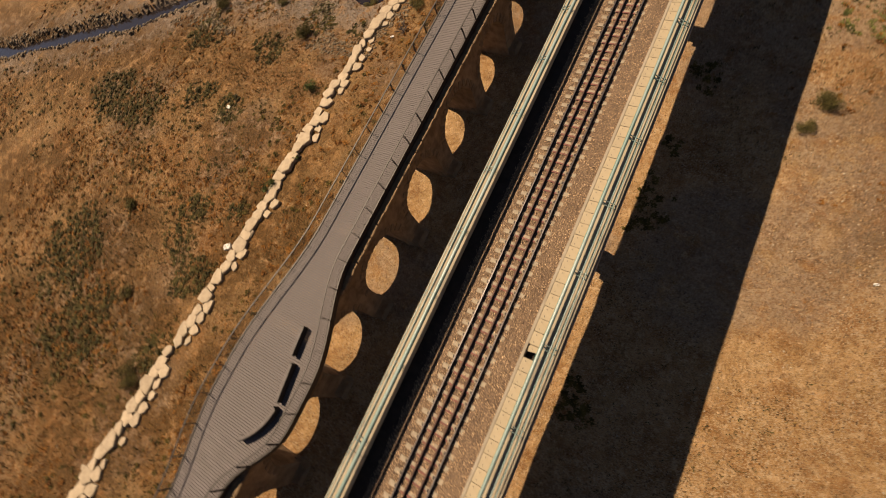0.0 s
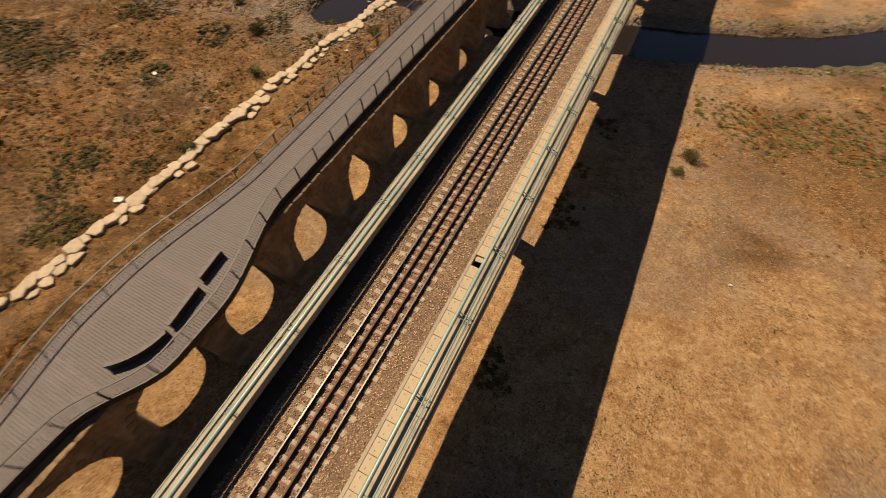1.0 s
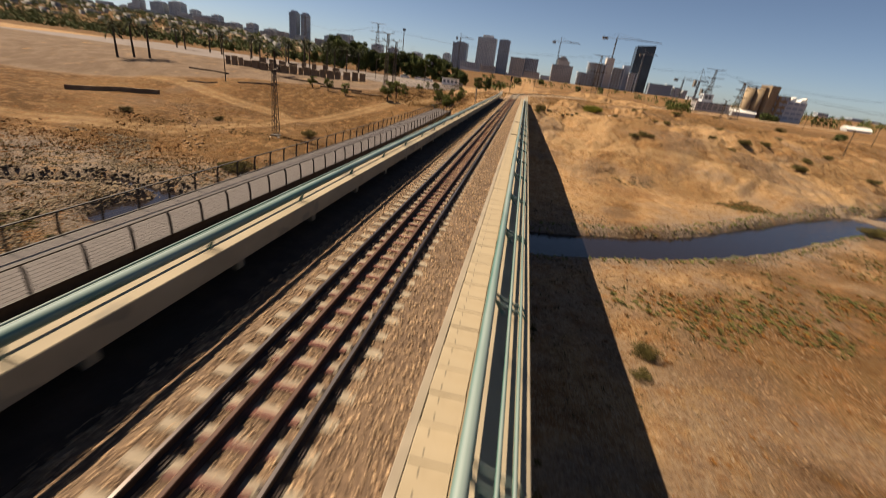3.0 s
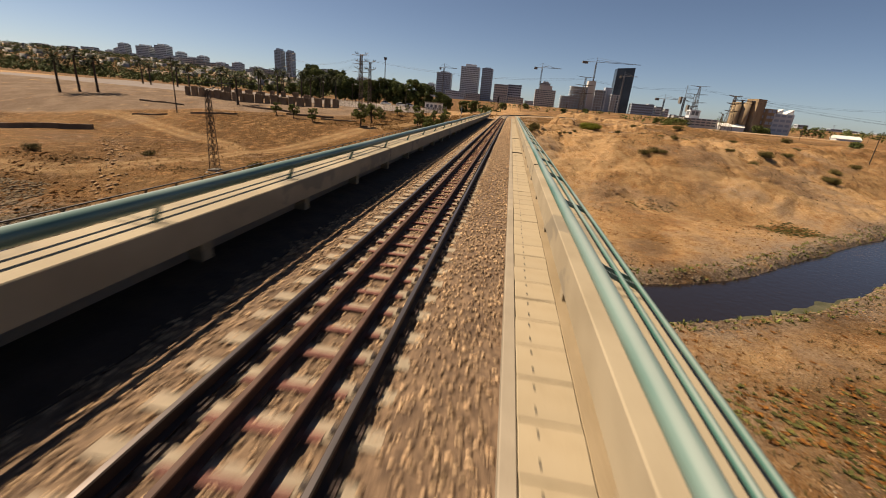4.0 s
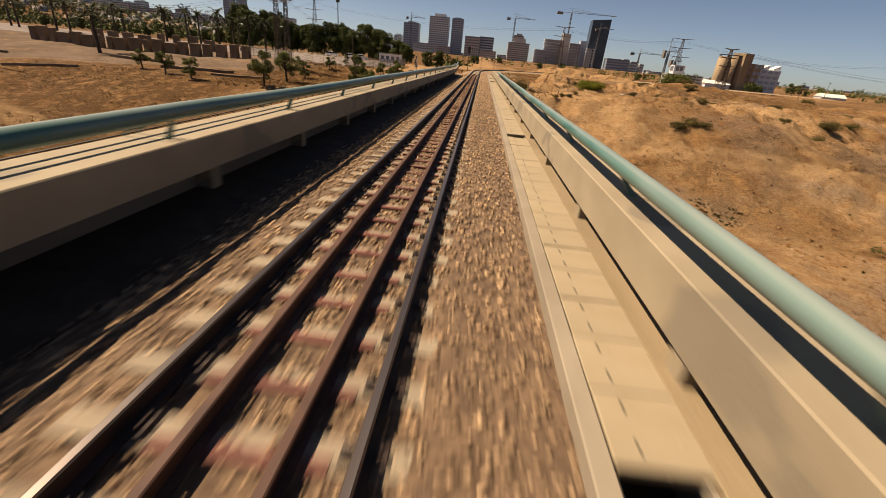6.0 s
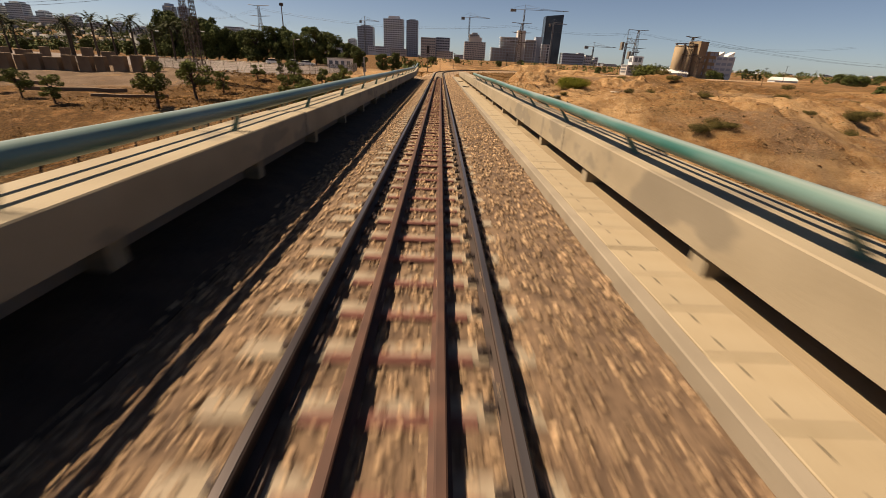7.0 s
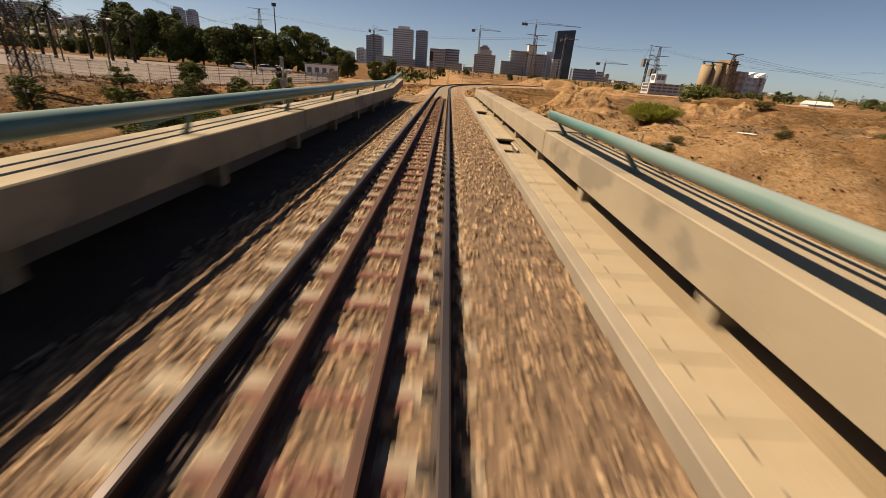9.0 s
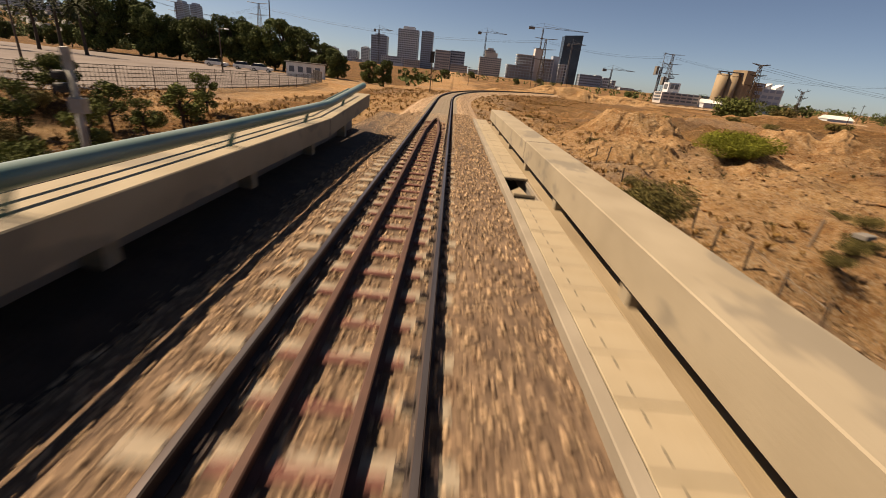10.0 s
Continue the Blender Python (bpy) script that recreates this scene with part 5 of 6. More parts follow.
def plant_trees():
    rng = random.Random(12)
    young = [tree("young dark-leaved tree on dry verge beside the line", 2.5, 0.9, YOUNG, 0.06, 3400, 60 + k, "young trees beside the bridge", True) for k in range(3)]
    spots = [(-14.5, 100.5, 1.0), (-15.0, 102.4, 1.15), (-15.4, 104.6, 1.0), (-15.8, 113.6, 1.0), (-13.2, 109.0, 1.0), (-13.4, 112.6, 0.85), (-13.2, 115.2, 1.05), (-14.2, 119.2, 0.9), (-18.5, 111.5, 1.0), (-21, 117, 0.9), (-24, 121, 0.8),
             (-47.6, 100.1, 1.25), (-42.5, 97.8, 1.15), (-37.3, 95.5, 1.2), (-27.2, 95.2, 1.7), (-27.2, 102.4, 1.8), (-26.5, 107.4, 1.1), (-24.3, 113, 0.9), (-20.3, 115.7, 1.0), (-17.5, 103.5, 1.1), (-16.5, 107.0, 0.8)]
    for n, (x, y, k) in enumerate(spots):
        m = pose(x, y, on_ground(x, y), 0, 0, rng.uniform(0, 360)) @ Matrix.Diagonal((k, k, k * rng.uniform(0.9, 1.1), 1))
        if n < 3:
            young[n].matrix_basis = m
        else:
            ob = copy_thing(young[n % 3], m)
            ob.matrix_basis = m
    big = [tree("tall dense eucalyptus at the edge of the car park", 9.5, 3.6, LEAF, 0.21, 13000, 70 + k, "trees behind the car park") for k in range(4)]
    belt = [(-17, 186, 0.60), (-12.5, 178, 0.55), (-24, 188, 0.8), (-28, 192, 0.85), (-35, 198, 1.3), (-40, 200, 1.38), (-47, 202, 1.3), (-53, 203, 1.42), (-59, 201, 1.35), (-64, 205, 1.1), (-73, 204, 1.5), (-78, 206, 1.65), (-84, 202, 1.6), (-90, 207, 1.6), (-98, 216, 0.9), (-106, 219, 0.7), (-114, 222, 0.6), (-122, 226, 0.6), (-69, 207, 1.15), (-44, 205, 1.0), (-135, 230, 0.6), (-150, 236, 0.5), (-168, 240, 0.55), (-190, 246, 0.5), (-212, 250, 0.55)]
    for n, (x, y, k) in enumerate(belt):
        m = pose(x, y, on_ground(x, y, 0.2), 0, 0, rng.uniform(0, 360)) @ Matrix.Diagonal((k * rng.uniform(0.7, 0.92), k * 0.8, k * rng.uniform(0.76, 0.95), 1))
        if n < 4:
            big[n].matrix_basis = m
        else:
            copy_thing(big[n % 4], m).matrix_basis = m
    palms = [palm(5, 7.6), palm(6, 8.2)]
    for n, (x, y) in enumerate([(-92, 168), (-84, 166), (-76, 176), (-97, 175), (-103, 166), (-110, 171), (-120, 166), (-70, 174), (-88, 178), (-129, 171), (-64, 172), (-74.5, 165.5), (-138, 168), (-147, 174), (-64.6, 112.4), (-103.6, 107.6), (-105.5, 104.3), (-100.5, 109.5)]):
        m = pose(x, y, on_ground(x, y), 0, 0, rng.uniform(0, 360)) @ Matrix.Diagonal((1, 1, rng.uniform(0.85, 1.1) * (0.95 if n > 14 else 1), 1))
        if n < 2:
            palms[n].matrix_basis = m
        else:
            copy_thing(palms[n % 2], m).matrix_basis = m
    # cypresses and round trees far off on the right
    cyp = tree("dark slim cypress far off beside the mill", 9, 2.0, LEAF, 0.4, 1300, 90, "far trees beyond the mill", True)
    ball = tree("broad dark tree far off on the plain", 7, 4.0, LEAF, 0.42, 1700, 91, "far trees beyond the mill")
    for n, (o, x, y, k) in enumerate([(cyp, 232, 396, 1), (cyp, 237, 398, 0.85), (cyp, 243, 400, 1.0), (cyp, 247, 399, 0.7), (ball, 150, 300, 0.8), (ball, 158, 306, 0.7), (ball, 284, 360, 1.0), (ball, 296, 366, 1.0), (ball, 308, 352, 0.9), (ball, 100, 152, 0.42), (ball, 318, 400, 1.1), (ball, 128, 420, 0.7), (ball, 205, 420, 0.8), (ball, 350, 420, 1.0), (cyp, 128, 405, 0.6), (ball, 60, 520, 0.8), (ball, 90, 560, 1), (ball, 20, 600, 1), (ball, -6, 420, 0.9), (ball, 250, 470, 1), (ball, 380, 480, 1.2), (ball, 410, 470, 1.2)]):
        m = pose(x, y, on_ground(x, y, 0.2), 0, 0, 37 * n) @ Matrix.Diagonal((k, k, k, 1))
        if n in (0, 4):
            o.matrix_basis = m
        else:
            copy_thing(o, m).matrix_basis = m


plant_trees()


def plant_bushes():
    rng = random.Random(31)
    kinds = [bush("grey-green desert bush on dry slope", 2.2, 1.0, BUSH, 100 + k, "bushes on the slope", 7500, 0.03, 16) for k in range(3)]
    spots = [(27.0, 96.4, 1.25), (28.8, 96.8, 1.1), (30.2, 96.2, 0.9), (53.3, 107.5, 1.5), (54.5, 108.2, 1.2), (64.6, 104, 1.7), (66, 104.5, 1.2), (38.8, 116.6, 0.9), (36.5, 118.6, 0.8), (52.4, 119.2, 1.2), (49.7, 103.2, 1.0), (46, 106, 0.8), (60, 112, 1.3), (70, 112, 1.4), (58, 70, 1.6), (61, 71.5, 1.3), (13.3, 23.6, 0.9), (12.6, 21.5, 0.6), (78, 118, 1.2), (33, 121, 0.9), (44, 124, 0.9), (70, 126, 1.1), (25, 110, 0.7), (84, 110, 1.4), (6.5, 102.6, 0.9), (6.9, 104.2, 1.15), (7.2, 105.8, 1.1), (7.5, 107.4, 0.8), (13.2, 104.6, 0.5), (14.4, 105.4, 0.55), (15.4, 106.6, 0.5), (9.5, 112, 0.7), (16.8, 109.2, 0.5), (10.6, 121, 0.7), (13.5, 131, 0.8), (21, 139, 1.1), (36, 141, 0.9), (9, 139, 0.7), (12.2, 103.8, 0.45),
             (-38, -12, 0.8), (-45, -4, 0.8), (-31, -18, 1.2), (-30.2, 46.2, 1.6), (-31.6, 46.8, 1.3), (-33.2, 47.2, 0.8), (-30, 28, 0.9), (-36, 22, 1.1), (-29, 62, 1.2), (-42, 26, 0.9), (-52, 24, 1.0), (-23.5, 28, 0.9), (-60, 60, 1.1), (-46, 64, 0.9), (-16, 88, 0.8), (-16.5, 96, 1.0), (-18, 110, 1.3), (-14.6, 106, 0.9), (-20, 114, 1.0)]
    for n, (x, y, k) in enumerate(spots):
        m = pose(x, y, on_ground(x, y), 0, 0, rng.uniform(0, 360)) @ Matrix.Diagonal((k, k, k * rng.uniform(0.8, 1.1), 1))
        if n < 3:
            kinds[n].matrix_basis = m
        else:
            copy_thing(kinds[n % 3], m).matrix_basis = m
    for k, (x, y, w) in enumerate(((-14.6, 101.3, 2.6), (-15.2, 103.6, 3.0), (-14.3, 106.2, 2.4), (-15.6, 108.3, 2.2), (-14.2, 110.6, 1.6), (-14.0, 117.0, 1.6))):
        bush("leafy green bush below young trees", w, 0.8 * w ** 0.5, YOUNG, 140 + k, "leafy bushes beside the bridge", 3600, 0.055, 16).matrix_basis = pose(x, y, on_ground(x, y))
    for k, (x, y, w) in enumerate(((-27.4, 7.3, 0.9), (-28.4, 3.5, 1.5), (-30.4, 15.2, 1.7))):
        bush("small dark green bush beside pale boulders", w, 0.55 * w, LEAF, 150 + k, "green bushes beside the boulders", 1500, 0.05, 12).matrix_basis = pose(x, y, on_ground(x, y))
    t = bush("broad dark green thicket far out on the plain", 10.5, 5.6, YOUNG, 161, "", 5200, 0.26, 40)
    t.matrix_basis = pose(65.8, 194.4, on_ground(65.8, 194.4, 0.4))
    for k, (x, y, w) in enumerate(((58, 170, 4.6), (51, 150, 3.0), (74, 180, 3.2), (44, 160, 2.6), (92, 170, 4.0), (30, 152, 2.2))):
        bush("rounded brown-grey bush on the dry plain", w, 0.42 * w, BUSH, 170 + k, "bushes on the slope", 1500, 0.05 + 0.02 * w, 14).matrix_basis = pose(x, y, on_ground(x, y))
    y = bush("bright yellow-green broom bush on stony ground", 5.2, 1.9, LEAFB, 120, "", 42000, 0.05, 44)
    y.matrix_basis = pose(21.6, 123.5, on_ground(21.6, 123.5, 0.35))
    # scattered tufts: dry grass, grey scrub
    r = np.random.default_rng(44)

    def tufts(name, n, mat, lo, hi, keep, label, box, blades=7, spread=0.9):
        x, y = r.uniform(box[0], box[1], 9 * n), r.uniform(box[2], box[3], 9 * n)
        ok = keep(x, y) & (off_line(x, y, RIVER) > (3.1 if name == "reed_tufts" else 4.2))
        x, y = x[ok][:n], y[ok][:n]
        size = lo + (hi - lo) * r.random(len(x)) ** 2
        rows = np.stack([x, y, ground_height(x, y) - 0.02, size, r.uniform(0, 6.3, len(x))], 1)
        many(name, [tuft(k, blades, spread) if blades < 10 else clump(k) for k in range(8)], rows, mat, label=label, category="plants")

    left = lambda x, y: (np.abs(x + 12.8) > 3.2) & (np.abs(x) > 3.8)
    tufts("scrub_tufts", 15000, SCRUB, 0.08, 0.28, lambda x, y: left(x, y) & (fractal(x, y, 9, 4, 71) > 0.40 + 0.12 * value_noise(x * 0.7, y * 0.7, 5)), "low grey-green scrub covering the riverbed", (-62, -15, -34, 60), 5)
    tufts("grass_tufts", 11000, DRY, 0.08, 0.28, lambda x, y: left(x, y) & (fractal(x, y, 7, 4, 72) > 0.45), "tufts of dry straw-coloured grass on bare earth", (-62, -15, -34, 100), 5)
    tufts("scrub_tufts", 8000, SCRUB, 0.06, 0.26, lambda x, y: left(x, y) & (fractal(x, y, 11, 4, 73) > 0.50 + 0.1 * r.random(len(x))), "low scrub in patches on the sandy plain", (4, 80, -34, 60), 5)
    tufts("grass_tufts", 6000, DRY, 0.06, 0.24, lambda x, y: left(x, y) & (fractal(x, y, 8, 4, 74) > 0.48), "sparse dry grass on the sandy plain", (4, 80, -34, 70), 5)
    tufts("scrub_tufts", 2600, SCRUB, 0.10, 0.32, lambda x, y: left(x, y) & (off_line(x, y, TRACK_PLAN) > 4) & (fractal(x, y, 8, 4, 75) > 0.55), "dry scrub dotted over the eroded slope", (4, 130, 70, 200), 7)
    tufts("grass_tufts", 3600, DRY, 0.12, 0.4, lambda x, y: (off_line(x, y, TRACK_PLAN) > 2.9) & (off_line(x, y, TRACK_PLAN) < 14), "dry grass along the line past the bridge", (-14, 90, 104, 240), 7)
    tufts("grass_tufts", 3400, DRY, 0.10, 0.34, lambda x, y: (fractal(x, y, 5, 3, 231) > 0.42) & (x > -34), "tall straw-coloured grass below the young trees", (-34, -6, 94, 126), 7)
    low = lambda x, y: left(x, y) & (np.abs(x + 26.6) > 1.2)
    tufts("scrub_clumps", 5200, OLIVE, 0.08, 0.32, lambda x, y: low(x, y) & (fractal(x, y, 9, 4, 171) > 0.47 + 0.1 * value_noise(x, y, 5)), "domed olive scrub clumps on the riverbed", (-95, -15, -34, 46), 18, 1.0)
    tufts("scrub_clumps", 9000, RUST_SCRUB, 0.08, 0.32, lambda x, y: low(x, y) & (fractal(x, y, 8, 4, 181) > 0.45 + 0.1 * value_noise(x, y, 6)), "rust-brown dead scrub clumps on the riverbed", (-95, -15, -34, 60), 18, 1.0)
    tufts("scrub_tufts", 22000, RUST_SCRUB, 0.05, 0.20, lambda x, y: low(x, y) & (fractal(x, y, 5, 4, 221) > 0.40 + 0.12 * r.random(len(x))), "small rust-brown tufts strewn over the riverbed", (-70, -15, -34, 50), 6)
    tufts("scrub_tufts", 14000, OLIVE, 0.05, 0.18, lambda x, y: low(x, y) & (fractal(x, y, 6, 4, 223) > 0.42 + 0.12 * r.random(len(x))), "small dark olive tufts strewn over the riverbed", (-70, -15, -34, 50), 6)
    tufts("scrub_tufts", 9000, RUST_SCRUB, 0.04, 0.13, lambda x, y: (np.abs(x) > 4.2) & (fractal(x, y, 5, 4, 225) > 0.42 + 0.12 * r.random(len(x))), "small rust-brown tufts on the sandy plain", (4, 60, -14, 78), 6)
    green = lambda x, y: np.min([np.hypot((x - a) / c, (y - b) / d) for a, b, c, d in ((42.9, 75.2, 4.6, 3.4), (25, 81, 4.0, 2.0))], axis=0) + 1.3 * (fractal(x, y, 2, 3, 227) - 0.5) < 0.75 + 0.3 * r.random(len(x))
    tufts("scrub_clumps", 700, MAT_SCRUB, 0.08, 0.26, green, "low green scrub mats on the sandy plain", (18, 54, 68, 86), 18, 1.0)
    patch = lambda x, y: np.min([np.hypot((x - a) / c, (y - b) / d) for a, b, c, d in ((24, 32, 9, 4), (40, 38, 13, 5), (60, 49, 14, 7), (41, 75, 4, 2))], axis=0) + 2.2 * (fractal(x, y, 4, 4, 191) - 0.5) < 0.6 + 0.6 * r.random(len(x))
    tufts("scrub_clumps", 3400, MAT_SCRUB, 0.08, 0.30, patch, "grey-olive scrub patches on the plain beside the stream", (10, 80, 20, 78), 18, 1.0)
    tufts("scrub_clumps", 1800, RUST_SCRUB, 0.08, 0.28, patch, "rust-brown scrub patches on the plain beside the stream", (10, 80, 20, 78), 18, 1.0)
    tufts("scrub_clumps", 2600, RUST_SCRUB, 0.07, 0.22, lambda x, y: (fractal(x, y, 10, 4, 195) > 0.5) & (off_line(x, y, TRACK_PLAN) > 5), "rust-brown dead scrub on the plain", (10, 90, 16, 130), 18, 1.0)
    spots = ((-40.3, 10.2, 2.2), (-46, 11, 2.6), (-54.6, 7.5, 3.6), (-62, 8, 4), (-35.6, -2, 2.2), (-35, -5.5, 2.6), (-31.5, -7.5, 2.4), (-30.6, -0.2, 0.9), (-50, -12, 5), (-42, -18, 4.5), (-35, 24, 2.6), (-30.8, -15, 2), (-40, 19.5, 2.4), (-52, 20, 3), (-29, 23.5, 1.2))
    near = lambda x, y: np.min([np.hypot(x - a, y - b) / c for a, b, c in spots], axis=0) + 1.2 * (fractal(x, y, 2.5, 3, 207) - 0.5) < 0.7 + 0.4 * r.random(len(x))
    tufts("scrub_clumps", 4200, SCRUB, 0.10, 0.34, lambda x, y: low(x, y) & near(x, y), "patches of dark scrub on the riverbed", (-72, -24, -26, 30), 18, 1.0)
    tufts("scrub_clumps", 200, OLIVE, 0.10, 0.34, lambda x, y: (np.abs(x) > 4.1) & (x < 6.4) & (fractal(x, y, 3, 3, 211) > 0.5), "weeds in the strip beside the bridge", (4, 8, -4, 26), 18, 1.0)
    tufts("reed_tufts", 2600, YOUNG, 0.12, 0.42, lambda x, y: (off_line(x, y, RIVER) < 5.6) & (x > 3), "low green weeds along the water's edge", (3, 110, 30, 115), 7)


plant_bushes()


def far_woods():
    """Distant shrubbery and groves between the car park and the city, and across the plain."""
    rng = np.random.default_rng(61)
    blobs = []
    for n, x0, x1, y0, y1, r0, r1 in ((1300, -620, -110, 262, 470, 1.2, 2.8), (4200, -1900, -300, 420, 1180, 2.2, 5.0), (36, -60, 120, 480, 760, 1.6, 3.0), (200, 120, 560, 415, 800, 1.6, 3.4), (110, 330, 1200, 600, 1000, 3, 6), (26, -22, -4, 205, 330, 1.2, 2.2)):
        x, y, r = rng.uniform(x0, x1, n), rng.uniform(y0, y1, n), rng.uniform(r0, r1, n)
        blobs.append(np.stack([x, y, ground_height(x, y) + r * 0.6, r], 1))
    ob = new("far_grove", leaf_cloud("far_grove", np.concatenate(blobs), 260000, 0.9, LEAF, 5, 1.0))
    tagged(ob, "dark green groves and hedges towards the city", "trees", kind="stuff")


far_woods()


# ---------------------------------------------------------------- car park, masts and fences
def lattice(s, x0, y0, z0, w0, z1, w1, n, r):
    """Four legs with cross bracing."""
    def corner(k, u):
        w = w0 + (w1 - w0) * u
        return Vector((x0 + (-1, 1, 1, -1)[k] * w / 2, y0 + (-1, -1, 1, 1)[k] * w / 2, z0 + (z1 - z0) * u))
    for k in range(4):
        s.tube([corner(k, 0), corner(k, 1)], r, 4)
        for i in range(n):
            s.tube([corner(k, i / n), corner((k + 1) % 4, (i + 1) / n)], r * 0.6, 3)
            s.tube([corner((k + 1) % 4, i / n), corner(k, (i + 1) / n)], r * 0.6, 3)


def pylon(x, y, height, label, w=1.5, arm=1.8, arms=1):
    z = on_ground(x, y, 0.1)
    p = thing("pylon", label, "pylon", "lattice pylons", at=Matrix.Translation((x, y, z)))
    s = Shell()
    lattice(s, 0, 0, 0, w, height, w * (0.45 if height < 15 else 0.16), max(7, int(height / (0.8 if height < 15 else 1.6))), 0.05 if height < 15 else 0.11)
    part("mast", s, GALV, p)
    for k in range(arms):
        h = height - 0.05 - (1.6 if height < 15 else 0.2 * height) * k
        part("crossarm", Shell().tube([(-arm, 0, h + 0.35), (-0.1, 0, h), (0.1, 0, h), (arm, 0, h + 0.35)], 0.05 if height < 15 else 0.14, 4).tube([(-arm, 0, h + 0.35), (0, 0, h - 0.45), (arm, 0, h + 0.35)], 0.035 if height < 15 else 0.1, 4), GALV, p)
        for o in (-arm, -arm * 0.6, arm * 0.6, arm):
            part("insulator", Shell().tube([(o, 0, h + 0.35), (o, 0, h + 0.62)], 0.06, 6), BLACK, p)
    part("footing", Shell().slab(-w * 0.7, w * 0.7, -w * 0.7, w * 0.7, -0.5, 0.22, 0.03), GREY, p)
    return p


pylon(-33.6, 60.2, 9.6, "rusty lattice power pylon on a concrete footing", 0.85, 1.1)
pylon(-34.8, 116.9, 12.5, "lattice power mast with stacked crossarms", 0.9, 1.6, 3)
pylon(-31.0, 112.0, 11.5, "lattice power mast beside stone pillars", 0.8, 1.3, 2)
pylon(121.5, 276.5, 19.5, "tall lattice pylon far out on the plain", 4.2, 3.6, 3)
pylon(85.5, 203, 9.0, "slim lattice power mast on the plain", 0.9, 1.5, 2)
pylon(176, 470, 36.0, "tall lattice pylon behind the rails", 6, 9, 3)
pylon(-160, 470, 40.0, "tall lattice pylon above the city edge", 6, 9, 3)
pylon(-330, 640, 46.0, "tall lattice pylon above the city edge", 6, 9, 3)
pylon(64, 430, 34.0, "tall lattice pylon before the building site", 5, 8, 3)


def pole(x, y, height, label="timber utility pole with a short crossarm", name="utility_pole", lamp=False):
    p = thing(name, label, name.replace("_", " "), "poles", at=Matrix.Translation((x, y, on_ground(x, y, 0.2))))
    part("shaft", Shell().tube([(0, 0, 0), (0, 0, height)], [0.12, 0.08], 8), TIMBER if not lamp else GALV, p)
    if lamp:
        part("lamp_arm", Shell().tube([(0, 0, height), (0.9, 0, height + 0.1)], 0.04, 5), GALV, p)
        part("lamp_head", Shell().slab(0.8, 1.4, -0.12, 0.12, height, height + 0.14, 0.03), WHITE, p)
    else:
        part("crossarm", Shell().box(-0.9, 0.9, -0.06, 0.06, height - 0.5, height - 0.38), TIMBER, p)
    return p


for x, y, h in ((-66.9, 94.8, 11.0), (85, 124.4, 6.6), (115, 160, 6.5), (150, 260, 8), (36, 300, 9), (8, 320, 9), (60, 330, 9), (190, 300, 9), (232, 330, 9)):
    pole(x, y, h)
for x, y, h in ((-46, 141, 6.2), (-60, 150, 6.2), (-34, 160, 6.2), (-78, 158, 6.2), (-98, 152, 6.2)):
    pole(x, y, h, "slim lamp post standing in the car park", "lamp_post", True)


def signal_post(x, y, top):
    z = on_ground(x, y, 0.2)
    h = top - z
    p = thing("signal_post", "weathered pale signal post with black lamp boxes", "signal", at=Matrix.Translation((x, y, z)))
    part("shaft", Shell().tube([(0, 0, 0), (0, 0, h - 0.5)], 0.085, 10), POSTGREY, p, smooth=True)
    part("cap", Shell().slab(-0.075, 0.075, -0.07, 0.07, h - 0.5, h, 0.015), POSTGREY, p)
    for k, drop in enumerate((0.62, 0.9)):
        lamp = part("lamp_box", Shell().slab(-0.24, -0.02, -0.2 - 0.04 * k, 0.02, h - drop - 0.1, h - drop + 0.1, 0.02), BLACK, p)
        part("hood", Shell().tube([(-0.14, -0.2, h - drop), (-0.14, -0.34, h - drop)], 0.075, 10), BLACK, lamp)
    part("relay_box", Shell().slab(-0.12, 0.2, -0.12, 0.12, h - 1.48, h - 1.12, 0.02), POSTGREY, p)


signal_post(-8.3, 103.1, 1.98)


def light_signal(x, y):
    p = thing("railway_signal", "tall railway light signal with a black hood", "signal", at=Matrix.Translation((x, y, on_ground(x, y, 0.2))))
    part("mast", Shell().tube([(0, 0, 0), (0, 0, 5.6)], 0.07, 8), GALV, p)
    part("backboard", Shell().slab(-0.32, 0.32, -0.05, 0.05, 4.6, 6.2, 0.04), BLACK, p)
    for k in range(3):
        part("hood", Shell().tube([(0, -0.05, 4.95 + 0.42 * k), (0, -0.32, 4.95 + 0.42 * k)], 0.14, 10), BLACK, p)
    part("ladder", Shell().box(0.1, 0.13, 0.02, 0.05, 0.3, 4.6).box(0.32, 0.35, 0.02, 0.05, 0.3, 4.6), GALV, p)


light_signal(-2.9, 163.0)


